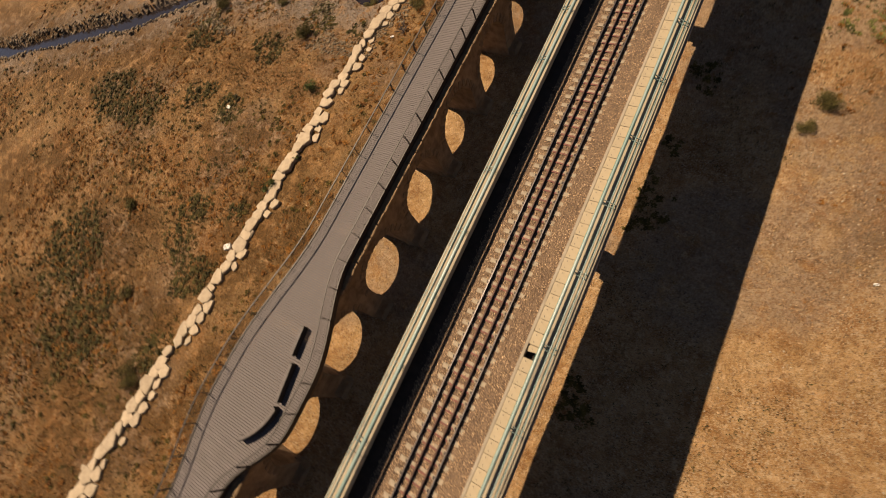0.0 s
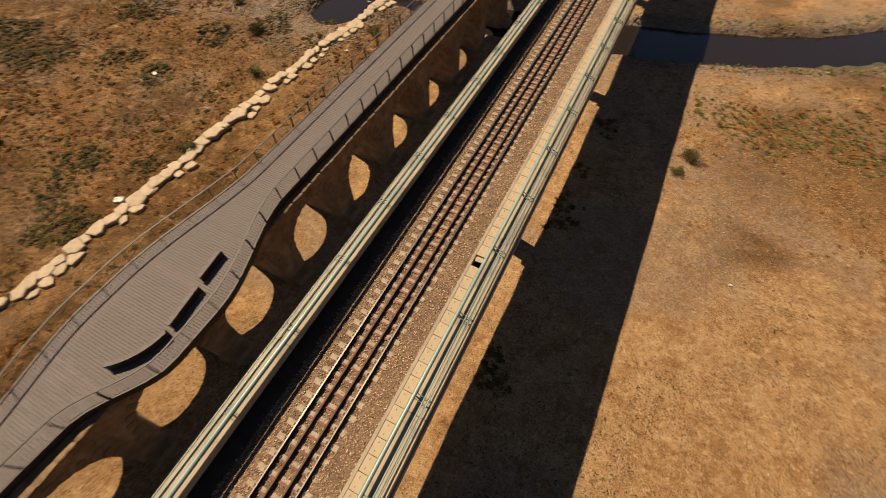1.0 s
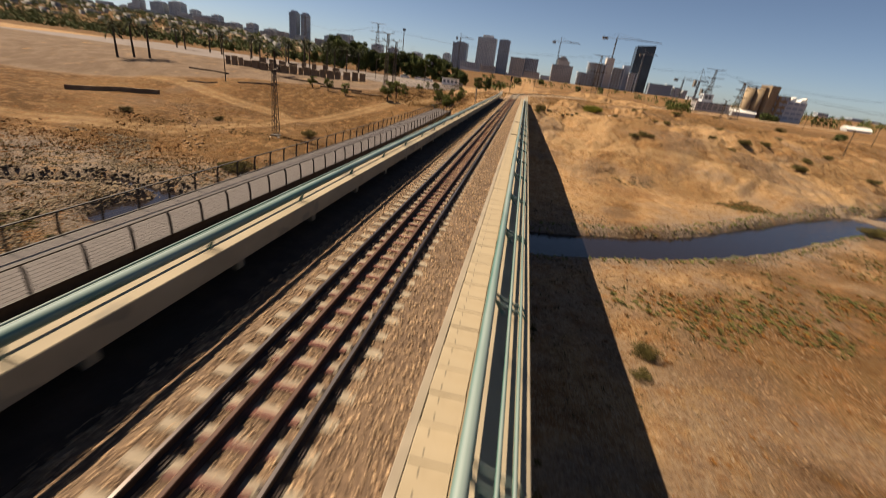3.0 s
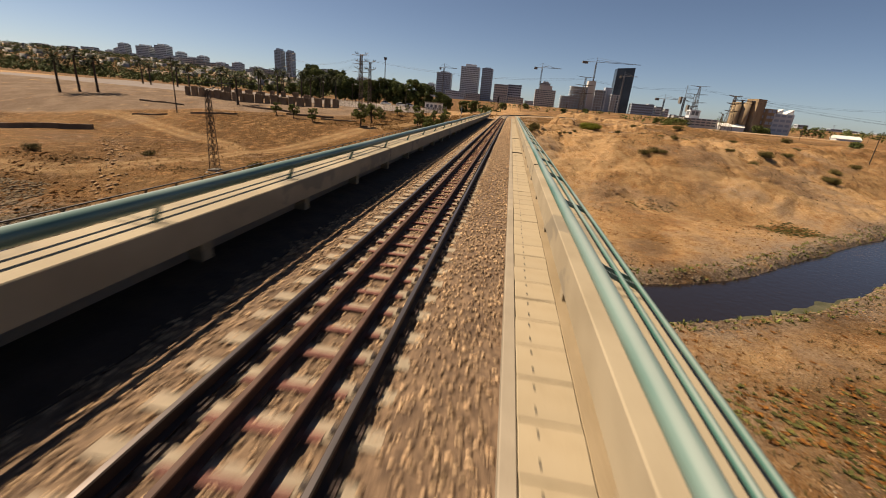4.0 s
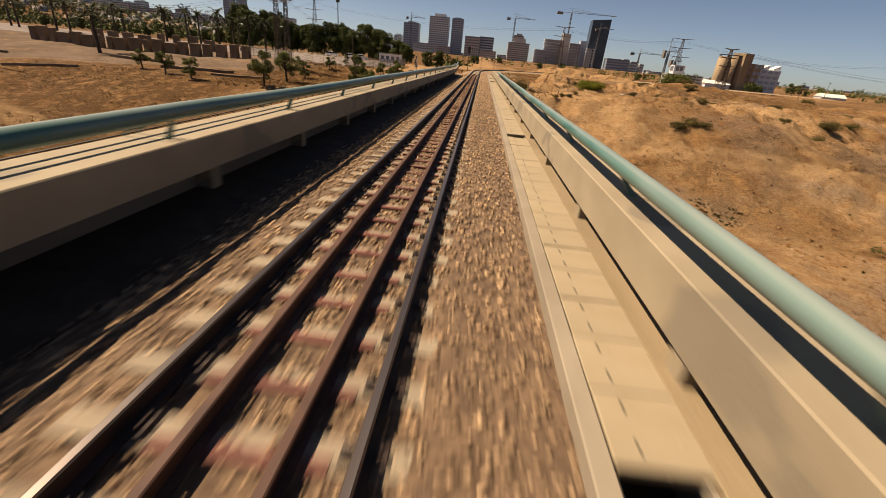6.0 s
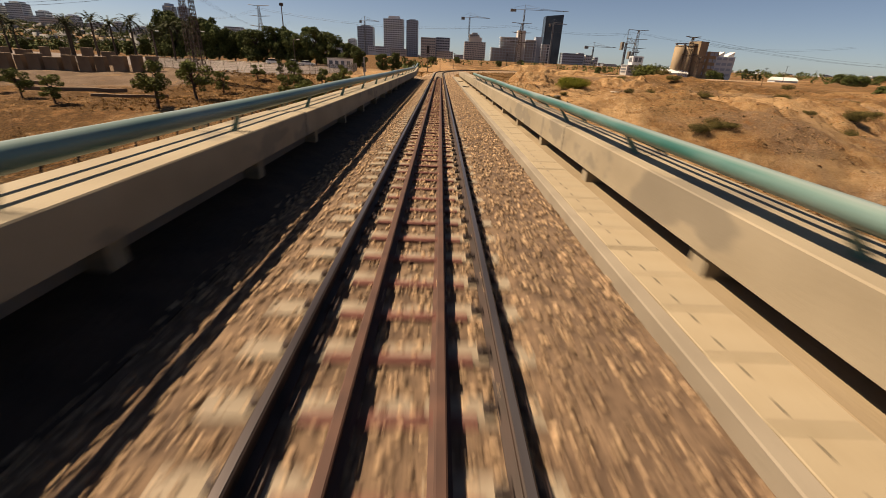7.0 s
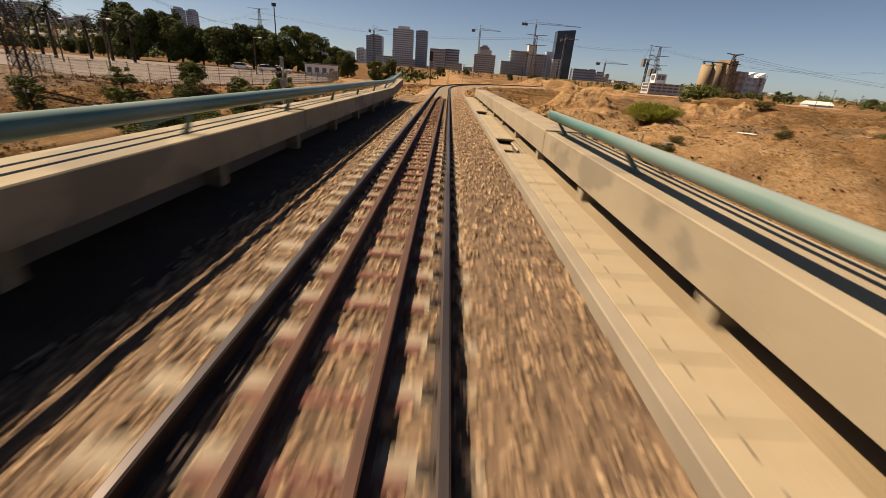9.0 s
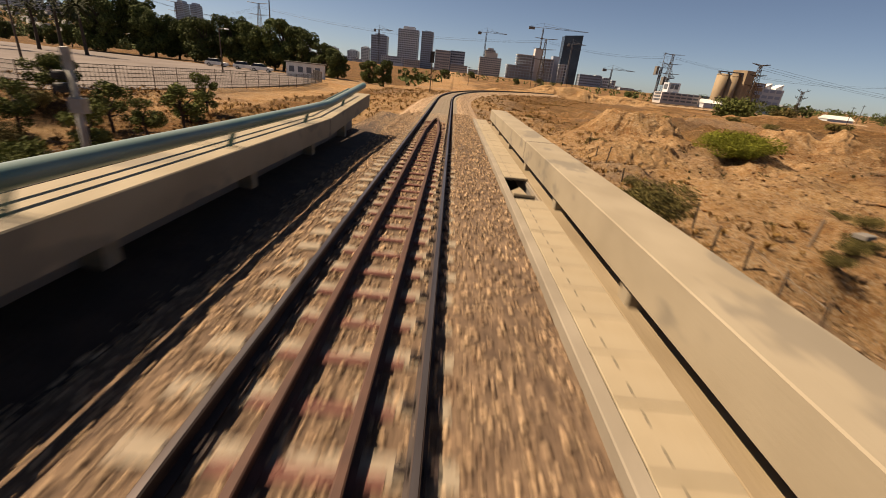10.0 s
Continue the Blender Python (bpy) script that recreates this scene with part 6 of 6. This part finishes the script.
def car(x, y, turn):
    c = thing("car", "white hatchback parked at the edge of the car park", "car", "parked cars", at=pose(x, y, -0.9 + 0.02, 0, 0, turn))
    body = Shell()
    prof = [(-2.05, 0.32), (2.05, 0.32), (2.1, 0.62), (1.95, 0.82), (1.05, 0.95), (-2.0, 0.98), (-2.12, 0.65)]
    n = len(prof)
    v = [(a, -0.86, b) for a, b in prof] + [(a, 0.86, b) for a, b in prof]
    body.add(v, [tuple(range(n)), tuple(reversed(range(n, 2 * n)))] + [(i, n + i, n + (i + 1) % n, (i + 1) % n) for i in range(n)])
    part("body", body, WHITE, c)
    part("cabin", Shell().hexa([(-1.85, -0.78, 0.95), (1.0, -0.78, 0.95), (1.0, 0.78, 0.95), (-1.85, 0.78, 0.95)], [(-1.4, -0.62, 1.46), (0.25, -0.62, 1.46), (0.25, 0.62, 1.46), (-1.4, 0.62, 1.46)]), CARGLASS, c, "dark glazed cabin")
    part("roof", Shell().slab(-1.42, 0.28, -0.63, 0.63, 1.45, 1.50, 0.02), WHITE, c)
    for wx in (-1.3, 1.3):
        for wy in (-0.82, 0.82):
            w = part("wheel", Shell().tube([(wx, wy - 0.1, 0.32), (wx, wy + 0.1, 0.32)], 0.32, 14), RUBBER, c)
            part("rim", Shell().tube([(wx, wy - 0.11, 0.32), (wx, wy + 0.11, 0.32)], 0.18, 10), WHITE, w)


for n, (x, y, a) in enumerate(((-48.5, 186, 12), (-41.5, 183.5, 14), (-37.5, 182.0, 12))):
    car(x, y, a)


def build_car_park():
    s = Shell().add([(-190, 131, -0.86), (-60, 131, -0.86), (-46, 129, -0.86), (-36, 122, -0.86), (-23, 118, -0.86), (-21, 125, -0.86), (-19.8, 140, -0.86), (-19.5, 152, -0.86), (-21, 164, -0.86), (-26, 176, -0.86), (-34, 188, -0.86), (-80, 197, -0.86), (-190, 212, -0.86)], [tuple(range(13))])
    tagged(part("car_park", s, ASPHALT), "wide empty car park of pinkish worn asphalt", "car park", kind="structure")
    f = thing("fence", "grey mesh fence on steel posts along the car park", "fence")
    line = [(-46, 127), (-36, 120.5), (-22.5, 116.2), (-20.4, 124), (-19.1, 138), (-18.8, 151), (-20.3, 164), (-25.4, 175)]
    pts = []
    for (ax, ay), (bx, by) in zip(line, line[1:]):
        k = max(1, round(math.hypot(bx - ax, by - ay) / 2.4))
        pts += [(ax + (bx - ax) * i / k, ay + (by - ay) * i / k) for i in range(k)]
    post = Shell().tube([(0, 0, 0), (0, 0, 1.75)], 0.035, 5).mesh("post", GALV)
    for x, y in pts:
        o = part("post", post, (), f)
        o.location = (x, y, on_ground(x, y, 0.1))
    for h in (0.25, 0.5, 0.75, 1.0, 1.25, 1.5, 1.7):
        part("rail", Shell().tube([(x, y, on_ground(x, y, 0.1) + h) for x, y in pts], 0.02, 4), WIRE, f)
    mesh = Shell()
    for (ax, ay), (bx, by) in zip(pts, pts[1:]):
        for k in range(10):
            x, y = ax + (bx - ax) * k / 10, ay + (by - ay) * k / 10
            z = on_ground(x, y, 0.1)
            mesh.tube([(x, y, z + 0.1), (x, y, z + 1.7)], 0.016, 3)
    part("wire_mesh", mesh, WIRE, f)


build_car_park()


def build_gatehouse():
    g = thing("gatehouse", "low white hut at the end of the car park", "hut", at=pose(-27.5, 178.5, on_ground(-27.5, 178.5), 0, 0, 12))
    part("wall", Shell().box(-3.4, 3.4, -1.4, 1.4, 0, 2.5), WHITE, g)
    part("roof", Shell().slab(-3.7, 3.7, -1.7, 1.7, 2.5, 2.7, 0.03), GREY, g)
    for k in range(4):
        part("window", Shell().box(-2.9 + 1.55 * k, -2.0 + 1.55 * k, -1.43, -1.35, 0.9, 1.9), WINDOW, g)


build_gatehouse()


def build_ruins():
    """Square stone pillars and wall stubs in rows on terraces before the car park."""
    rng = random.Random(77)
    for row, (x0, y0, x1, y1, n) in enumerate(((-42, 121, -66, 118, 11), (-66, 118, -86, 121, 8), (-52, 127, -80, 128, 8))):
        for k in range(n):
            u = (k + 0.5) / n
            x, y = x0 + (x1 - x0) * u + rng.uniform(-0.3, 0.3), y0 + (y1 - y0) * u
            w, h = rng.choice(((0.9, 2.3), (1.7, 2.2), (1.3, 2.4), (2.1, 2.0))), 0
            b = Shell().slab(-w[0] / 2, w[0] / 2, -0.5, 0.5, -0.6, w[1] * rng.uniform(0.85, 1.05), 0.04)
            ob = part("stone_pillar", b, SAND)
            ob.matrix_basis = pose(x, y, on_ground(x, y, 0.0), 0, 0, rng.uniform(-6, 6))
            tagged(ob, "square sandstone pillar in a row on a terrace", "pillar", "sandstone pillars")
    for x0, y0, x1, y1, h in ((-64, 95, -55, 97, 0.35), (-60, 109, -48, 107, 0.4), (-47, 103, -37, 105, 0.4), (-38, 101, -31, 103, 0.3), (-75, 92, -68, 93, 0.3), (-84, 104, -73, 104, 0.35), (-84, 70.8, -72, 80, 0.9)):
        s = Shell()
        n = 10
        for k in range(n):
            ax, ay = x0 + (x1 - x0) * k / n, y0 + (y1 - y0) * k / n
            bx, by = x0 + (x1 - x0) * (k + 1) / n, y0 + (y1 - y0) * (k + 1) / n
            za, zb = on_ground(ax, ay, 0), on_ground(bx, by, 0)
            s.hexa([(ax, ay, za - 0.6), (bx, by, zb - 0.6), (bx, by + 0.5, zb - 0.6), (ax, ay + 0.5, za - 0.6)], [(ax, ay, za + h), (bx, by, zb + h), (bx, by + 0.5, zb + h), (ax, ay + 0.5, za + h)])
        tagged(part("terrace_wall", s, SAND), "low sandstone retaining wall on a dry terrace", "wall", "terrace walls")


build_ruins()


def small_things():
    f = thing("fence", "line of leaning fence posts with wire on stony ground", "fence")
    pts = [(9.9, 101.2), (9.7, 102.4), (9.5, 103.6), (9.1, 104.6), (9.0, 105.7), (8.9, 107.4), (8.9, 109.5), (9.0, 112), (9.2, 115), (9.6, 118), (9.9, 120.4)]
    rng = random.Random(3)
    for x, y in pts:
        o = part("post", Shell().tube([(0, 0, -0.2), (0.03, 0.02, 0.85)], 0.035, 6), GALV, f)
        o.matrix_basis = pose(x, y, on_ground(x, y, 0), rng.uniform(-5, 5), rng.uniform(-6, 6))
    part("wire", Shell().tube([(x, y, on_ground(x, y, 0) + 0.7) for x, y in pts], 0.004, 4), WIRE, f)
    m = part("marker_post", Shell().tube([(0, 0, -0.2), (0.16, 0.05, 0.85)], 0.055, 8), SAND)
    m.location = (12.6, 105.3, on_ground(12.6, 105.3, 0))
    tagged(m, "short leaning timber post among low bushes", "post")
    t = thing("concrete_block", "small concrete block on a stub in the scrub", "block", at=pose(14.5, 105.6, on_ground(14.5, 105.6, 0), 0, 0, 20))
    part("stub", Shell().box(-0.13, 0.13, -0.12, 0.12, -0.3, 0.22), GREY, t)
    part("cap", Shell().slab(-0.3, 0.3, -0.2, 0.2, 0.22, 0.36, 0.02), GREY, t)
    for x, y, a in ((19.5, 118, 30), (20.6, 117.2, 60), (24, 112.5, 100)):
        o = part("plank", Shell().slab(-0.9, 0.9, -0.12, 0.12, 0.0, 0.06, 0.01), WHITE)
        o.matrix_basis = pose(x, y, on_ground(x, y, -0.05), 4, 3, a)
        tagged(o, "pale discarded plank lying on rubble", "plank", "discarded planks")
    for k, (x, y, w) in enumerate(((-23.6, 24.7, 1.1),)):
        rr = random.Random(500 + k)
        heap = thing("dead_branches", "tangle of dead brown branches beside the boardwalk", "branches", at=Matrix.Translation((x, y, on_ground(x, y, 0.0))))
        for i in range(16):
            a, up = rr.uniform(0, 6.3), rr.uniform(0.05, 0.55)
            q = (rr.uniform(-0.3, 0.3) * w, rr.uniform(-0.3, 0.3) * w)
            tip = (q[0] + math.cos(a) * w * rr.uniform(0.4, 0.9), q[1] + math.sin(a) * w * rr.uniform(0.4, 0.9), up)
            part("branch", Shell().tube([(q[0], q[1], 0.02), ((q[0] + tip[0]) / 2 + rr.uniform(-0.1, 0.1), (q[1] + tip[1]) / 2, up * 0.7), tip], [0.06, 0.045, 0.02], 5), TIMBER, heap)
    for k, (x, y, w) in enumerate(((-40.6, 10.6, 0.5), (-24.4, 23.5, 0.4), (-32.6, 59.3, 0.5), (-33.9, 59.1, 0.35), (18.4, 11.6, 0.24))):
        o = part("rubbish_sack", rough_stone(70 + k, w, w * 0.7, w * 0.18), LITTER)
        o.data.materials.append(LITTER)
        o.matrix_basis = pose(x, y, on_ground(x, y, -0.05), 4, 6, 50 * k)
        tagged(o, "small white plastic litter lying on the ground", "litter", "litter on the riverbed")
    b = part("rubbish_bag", rough_stone(7, 0.8, 0.62, 0.25), ())
    b.data.materials.append(LITTER)
    b.matrix_basis = pose(-29.3, -3.6, on_ground(-29.3, -3.6, -0.08), 5, 5, 40)
    tagged(b, "crumpled white plastic sack lying on scrub", "sack")


small_things()


# ---------------------------------------------------------------- the city
def tower(x0, x1, z1, y, depth, mat, label, floors, wall=None, z0=0.0, crown=0.0, group="towers of the skyline", glass=WINDOW, slope=0.0):
    b = thing("building", label, "building", group)
    w = wall or mat
    base = min(z0, 0) - 12
    part("wall", Shell().hexa([(x0, y, base), (x1, y, base), (x1, y + depth, base), (x0, y + depth, base)], [(x0, y, z1 - slope), (x1, y, z1), (x1, y + depth, z1), (x0, y + depth, z1 - slope)]), w, b)
    if crown:
        part("roof", Shell().box(x0 + (x1 - x0) * 0.25, x1 - (x1 - x0) * 0.2, y + 2, y + depth - 2, z1 - 0.5, z1 + crown), w, b)
    h = (z1 - slope - z0) / max(floors, 1)
    n = max(2, int((x1 - x0) / 4.2))
    for k in range(floors):
        s = Shell()
        zz = z0 + h * (k + 0.35)
        step_x = (x1 - x0 - 2) / n
        for i in range(n):
            s.box(x0 + 1 + step_x * (i + 0.12), x0 + 1 + step_x * (i + 0.88), y - 0.25, y + 1, zz, zz + h * 0.5)
        s.box(x1 - 1, x1 + 0.25, y + 1.5, y + depth - 1.5, zz, zz + h * 0.5)
        s.box(x0 - 0.25, x0 + 1, y + 1.5, y + depth - 1.5, zz, zz + h * 0.5)
        part("window_band", s, glass, b)
    return b


def open_frame(x0, x1, z1, y, depth, floors, bays, label):
    """Bare slabs on columns, with a dark core behind."""
    b = thing("building", label, "building", "building site")
    h = (z1 + 4) / floors
    for k in range(floors + 1):
        part("floor_slab", Shell().box(x0 - 0.6, x1 + 0.6, y - 0.6, y + depth, k * h - 4.9, k * h - 3.6), HAZEPALE, b)
    for i in range(bays + 1):
        x = x0 + (x1 - x0) * i / bays
        part("column", Shell().box(x - 0.7, x + 0.7, y, y + 1.2, -8, z1 - 0.9), HAZEPALE, b)
    part("core", Shell().box(x0 + 3, x1 - 3, y + depth * 0.45, y + depth - 1, -8, z1 - 1), HAZESAND, b)


def turn_round(ob, x, y, angle):
    """Turn a finished building about an upright axis."""
    ob.matrix_basis = pose(x, y, 0, 0, 0, angle) @ Matrix.Translation((-x, -y, 0)) @ ob.matrix_basis


def build_city():
    tower(-206, -168, 73, 1200, 30, HAZEGREY, "grey office tower on the skyline", 14, crown=3)
    tower(-142, -94, 92, 1200, 32, HAZEPALE, "pale residential tower with a stepped roof", 20, crown=6)
    tower(-87, -59, 92, 1210, 28, HAZEGREY, "slim grey tower on the skyline", 20, crown=2)
    tower(-50, -14, 55, 1190, 26, HAZESAND, "brown office block on the skyline", 9)
    tower(-14, 21, 57, 1200, 26, HAZEGREY, "dark office block with glass bands", 10, glass=GLASSDARK)
    tower(57, 108, 50, 1180, 30, HAZESAND, "sand-coloured apartment block with stepped gables", 11, crown=10)
    tower(68, 92, 66, 1184, 20, HAZESAND, "sand-coloured stair tower of the apartment block", 14, crown=4)
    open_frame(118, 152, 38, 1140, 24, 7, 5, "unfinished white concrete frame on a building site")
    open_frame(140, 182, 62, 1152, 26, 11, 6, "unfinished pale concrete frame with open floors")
    tower(181, 199, 78, 1160, 24, HAZESAND, "brown lift core rising above the building site", 0)
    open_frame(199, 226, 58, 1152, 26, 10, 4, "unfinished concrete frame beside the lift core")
    tower(224, 240, 66, 1160, 24, HAZEGREY, "grey lift core rising above the building site", 0)
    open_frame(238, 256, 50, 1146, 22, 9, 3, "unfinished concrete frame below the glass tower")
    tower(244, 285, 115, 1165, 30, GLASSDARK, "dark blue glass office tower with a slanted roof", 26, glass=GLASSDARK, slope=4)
    tower(288, 340, 34, 1140, 24, HAZEGREY, "low grey office wing beside the glass tower", 6)
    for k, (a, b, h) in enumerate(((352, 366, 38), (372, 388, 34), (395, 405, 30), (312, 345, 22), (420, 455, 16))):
        tower(a, b, h, 1230, 18, HAZEPALE, "pale block beyond the building site", 5)
    tower(-669, -650, 96, 1200, 26, HAZEGREY, "grey twin tower above the old city", 20, z0=20, crown=5)
    tower(-638, -621, 95, 1206, 24, HAZEGREY, "grey twin tower above the old city", 20, z0=20, crown=4)
    tower(-1160, -1138, 82, 1200, 24, HAZEPALE, "pale rounded tower on the hill", 14, z0=20, crown=3)
    tower(-1102, -1060, 80, 1200, 26, HAZEPALE, "pale apartment tower on the hill", 13, z0=20, crown=4)
    tower(-1050, -1012, 86, 1210, 26, HAZEPALE, "pale apartment tower on the hill", 14, z0=20, crown=4)
    tower(-530, -490, 58, 1200, 24, HAZEPALE, "pale hotel block behind trees", 8, z0=15)
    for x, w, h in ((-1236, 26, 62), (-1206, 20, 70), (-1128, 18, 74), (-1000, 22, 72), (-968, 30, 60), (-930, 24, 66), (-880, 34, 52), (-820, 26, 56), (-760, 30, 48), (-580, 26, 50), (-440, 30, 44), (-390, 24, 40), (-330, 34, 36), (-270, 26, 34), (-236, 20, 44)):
        tower(x, x + w, h, 1230, 22, HAZEPALE, "pale apartment tower of the old city", 9, z0=14, crown=3)
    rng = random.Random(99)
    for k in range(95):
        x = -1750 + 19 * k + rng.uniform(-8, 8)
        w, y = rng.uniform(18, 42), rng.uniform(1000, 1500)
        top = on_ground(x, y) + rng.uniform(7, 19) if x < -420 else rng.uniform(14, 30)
        tower(x, x + w, top, y, 18, HAZEPALE if rng.random() < 0.6 else HAZESAND, "pale apartment block in the far city", 3, z0=top - 13, group="far city blocks")
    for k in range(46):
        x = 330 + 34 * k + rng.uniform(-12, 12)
        tower(x, x + rng.uniform(14, 34), rng.uniform(9, 20), rng.uniform(1100, 1500), 16, HAZEPALE, "low white house far across the plain", 2, z0=4, group="far city blocks")
    # dense low housing among the trees on the hill
    box = lambda a, b, c: (np.array([(x, y, z) for z in (-3, c) for x, y in ((-a, -b), (a, -b), (a, b), (-a, b))], float), np.array([(4, 5, 6, 7), (0, 1, 5, 4), (1, 2, 6, 5), (2, 3, 7, 6), (3, 0, 4, 7)]))
    r = np.random.default_rng(17)
    for n, mat, label, protos in ((900, HOUSE, "dense pale housing on the hill among trees", (box(6, 5, 4), box(9, 5, 7), box(5, 5, 10), box(12, 6, 5))), (380, SILO, "sand-coloured low houses on the hill among trees", (box(6, 5, 3.5), box(10, 5, 6), box(5, 6, 8)))):
        x, y = r.uniform(-2100, -330, n), r.uniform(520, 1240, n)
        many("far_houses", protos, np.stack([x, y, ground_height(x, y), r.uniform(0.35, 0.85, n), r.uniform(-0.4, 0.4, n)], 1), mat, label=label, category="houses")
    # silos, mill and sheds across the plain
    s = thing("grain_silo", "pair of ochre concrete grain silos with a mill", "silo")
    for cx in (181.0, 188.0):
        part("silo_drum", Shell().tube([(cx, 402, -8), (cx, 402, 20.5)], 3.5, 22), SILO, s, smooth=True)
        part("silo_cap", Shell().tube([(cx, 402, 20.5), (cx, 402, 21.3)], [3.65, 2.4], 22), SILO, s)
    part("catwalk", Shell().box(177.5, 194, 400.5, 403.5, 22.3, 22.8).box(178, 178.4, 401, 403, 20.5, 22.3).box(184.3, 184.7, 401, 403, 20.5, 22.3).box(193, 193.4, 401, 403, 20.5, 22.3), CRANE, s)
    turn_round(tower(192, 201, 24.5, 400, 10, SILO, "ochre lift house of the mill", 0, group="mill buildings"), 196.5, 405, 25)
    turn_round(tower(200.5, 212, 18, 402, 12, SILO, "brown concrete mill block beside the lift house", 4, group="mill buildings", glass=HAZEGREY), 206.25, 408, 25)
    tower(211.5, 227, 15, 404, 12, HAZEPALE, "white-walled mill annex with saw-tooth roof", 4, group="mill buildings", glass=HAZEGREY)
    for x in (214, 222):
        tower(x, x + 4.5, 18.5, 405.5, 7, WHITE, "white roof light of the mill annex", 0, group="mill buildings", slope=2.5)
    tower(144, 171, 6.2, 402, 12, HAZESAND, "long white two-storey building on the plain", 3, group="mill buildings")
    tower(149, 157, 12.5, 406, 8, HAZEPALE, "white upper block of the long building", 2, group="mill buildings")
    for x0, x1, y, z in ((171, 189, 396, 2.0), (259, 277, 398, 0.3), (240, 252, 470, 3)):
        o = thing("shed", "pale gabled shed on the far plain", "shed", "sheds")
        part("wall", Shell().box(x0, x1, y, y + 8, -8, z), HAZEPALE, o)
        part("roof", Shell().hexa([(x0 - 0.5, y - 0.5, z), (x1 + 0.5, y - 0.5, z), (x1 + 0.5, y + 8.5, z), (x0 - 0.5, y + 8.5, z)], [(x0 - 0.5, y + 3.8, z + 2.4), (x1 + 0.5, y + 3.8, z + 2.4), (x1 + 0.5, y + 4.2, z + 2.4), (x0 - 0.5, y + 4.2, z + 2.4)]), WHITE, o)


build_city()


def crane(x, y, height, left, right, label="tower crane with a long jib above the skyline"):
    c = thing("tower_crane", label, "crane", "tower cranes")
    s = Shell()
    k = max(0.2, y / 1200 * 0.42)
    lattice(s, x, y, 0, 3.2 * k / 0.55, height, 3.2 * k / 0.55, 14, k)
    part("mast", s, CRANE, c)
    j = Shell()
    j.tube([(x + left, y, height), (x + right, y, height)], k, 4).tube([(x, y, height + 4), (x + right, y, height + 0.6)], k * 0.7, 4)
    n = 12
    for i in range(n):
        a, b = x + right * i / n, x + right * (i + 1) / n
        j.tube([(a, y, height), ((a + b) / 2, y, height + 3.6 * (1 - i / n)), (b, y, height)], k * 0.4, 3)
    part("jib", j, CRANE, c)
    part("apex", Shell().tube([(x, y, height), (x, y, height + 10)], k, 4).tube([(x, y, height + 10), (x + right * 0.6, y, height + 2)], k * 0.35, 3).tube([(x, y, height + 10), (x + left, y, height + 1)], k * 0.35, 3), CRANE, c)
    part("counterweight", Shell().box(x + left, x + left * 0.6, y - 2, y + 2, height - 5, height + 0.5), GREY, c)


crane(196, 1190, 124, -34, 105)
crane(66, 1190, 102, -20, 48)
crane(-186, 1190, 84, -12, 34)
crane(372, 1180, 52, -22, 55)
crane(255, 1130, 92, -10, 30)
crane(147, 420, 22, -4, 7)
crane(158, 430, 16, -4, 5)
tall = thing("light_mast", "slim floodlight mast above the trees", "mast", at=Matrix.Translation((-83, 300, 0)))
part("shaft", Shell().tube([(0, 0, -2), (0, 0, 25)], [0.4, 0.22], 8), GALV, tall)
part("lamp_frame", Shell().box(-0.9, 0.9, -0.4, 0.4, 24.6, 26), GALV, tall)


def build_cables():
    runs = [((-330, 640, 44), (-160, 470, 38)), ((-160, 470, 38), (64, 430, 32)), ((64, 430, 32), (176, 470, 34)), ((176, 470, 34), (420, 520, 34)), ((121.5, 276.5, 18), (420, 330, 22)), ((-33.6, 60.2, 2.4), (-34.8, 116.9, 9.8)), ((-34.8, 116.9, 9.8), (-60, 240, 14))]
    for a, b in runs:
        for o in (-2.2, 0, 2.2):
            r = 0.034 if a[1] > 200 else 0.012
            d = o if a[1] > 200 else o * 0.7
            pts = []
            for i in range(13):
                u = i / 12
                p = Vector(a).lerp(Vector(b), u)
                pts.append((p.x, p.y + d, p.z + (abs(o) > 0) * -1.2 * (a[1] > 200) - 4 * u * (1 - u) * 0.03 * (Vector(a) - Vector(b)).length))
            tagged(part("power_line", Shell().tube(pts, r, 4), BLACK), "sagging power cable between lattice pylons", "cable", "power lines")


build_cables()
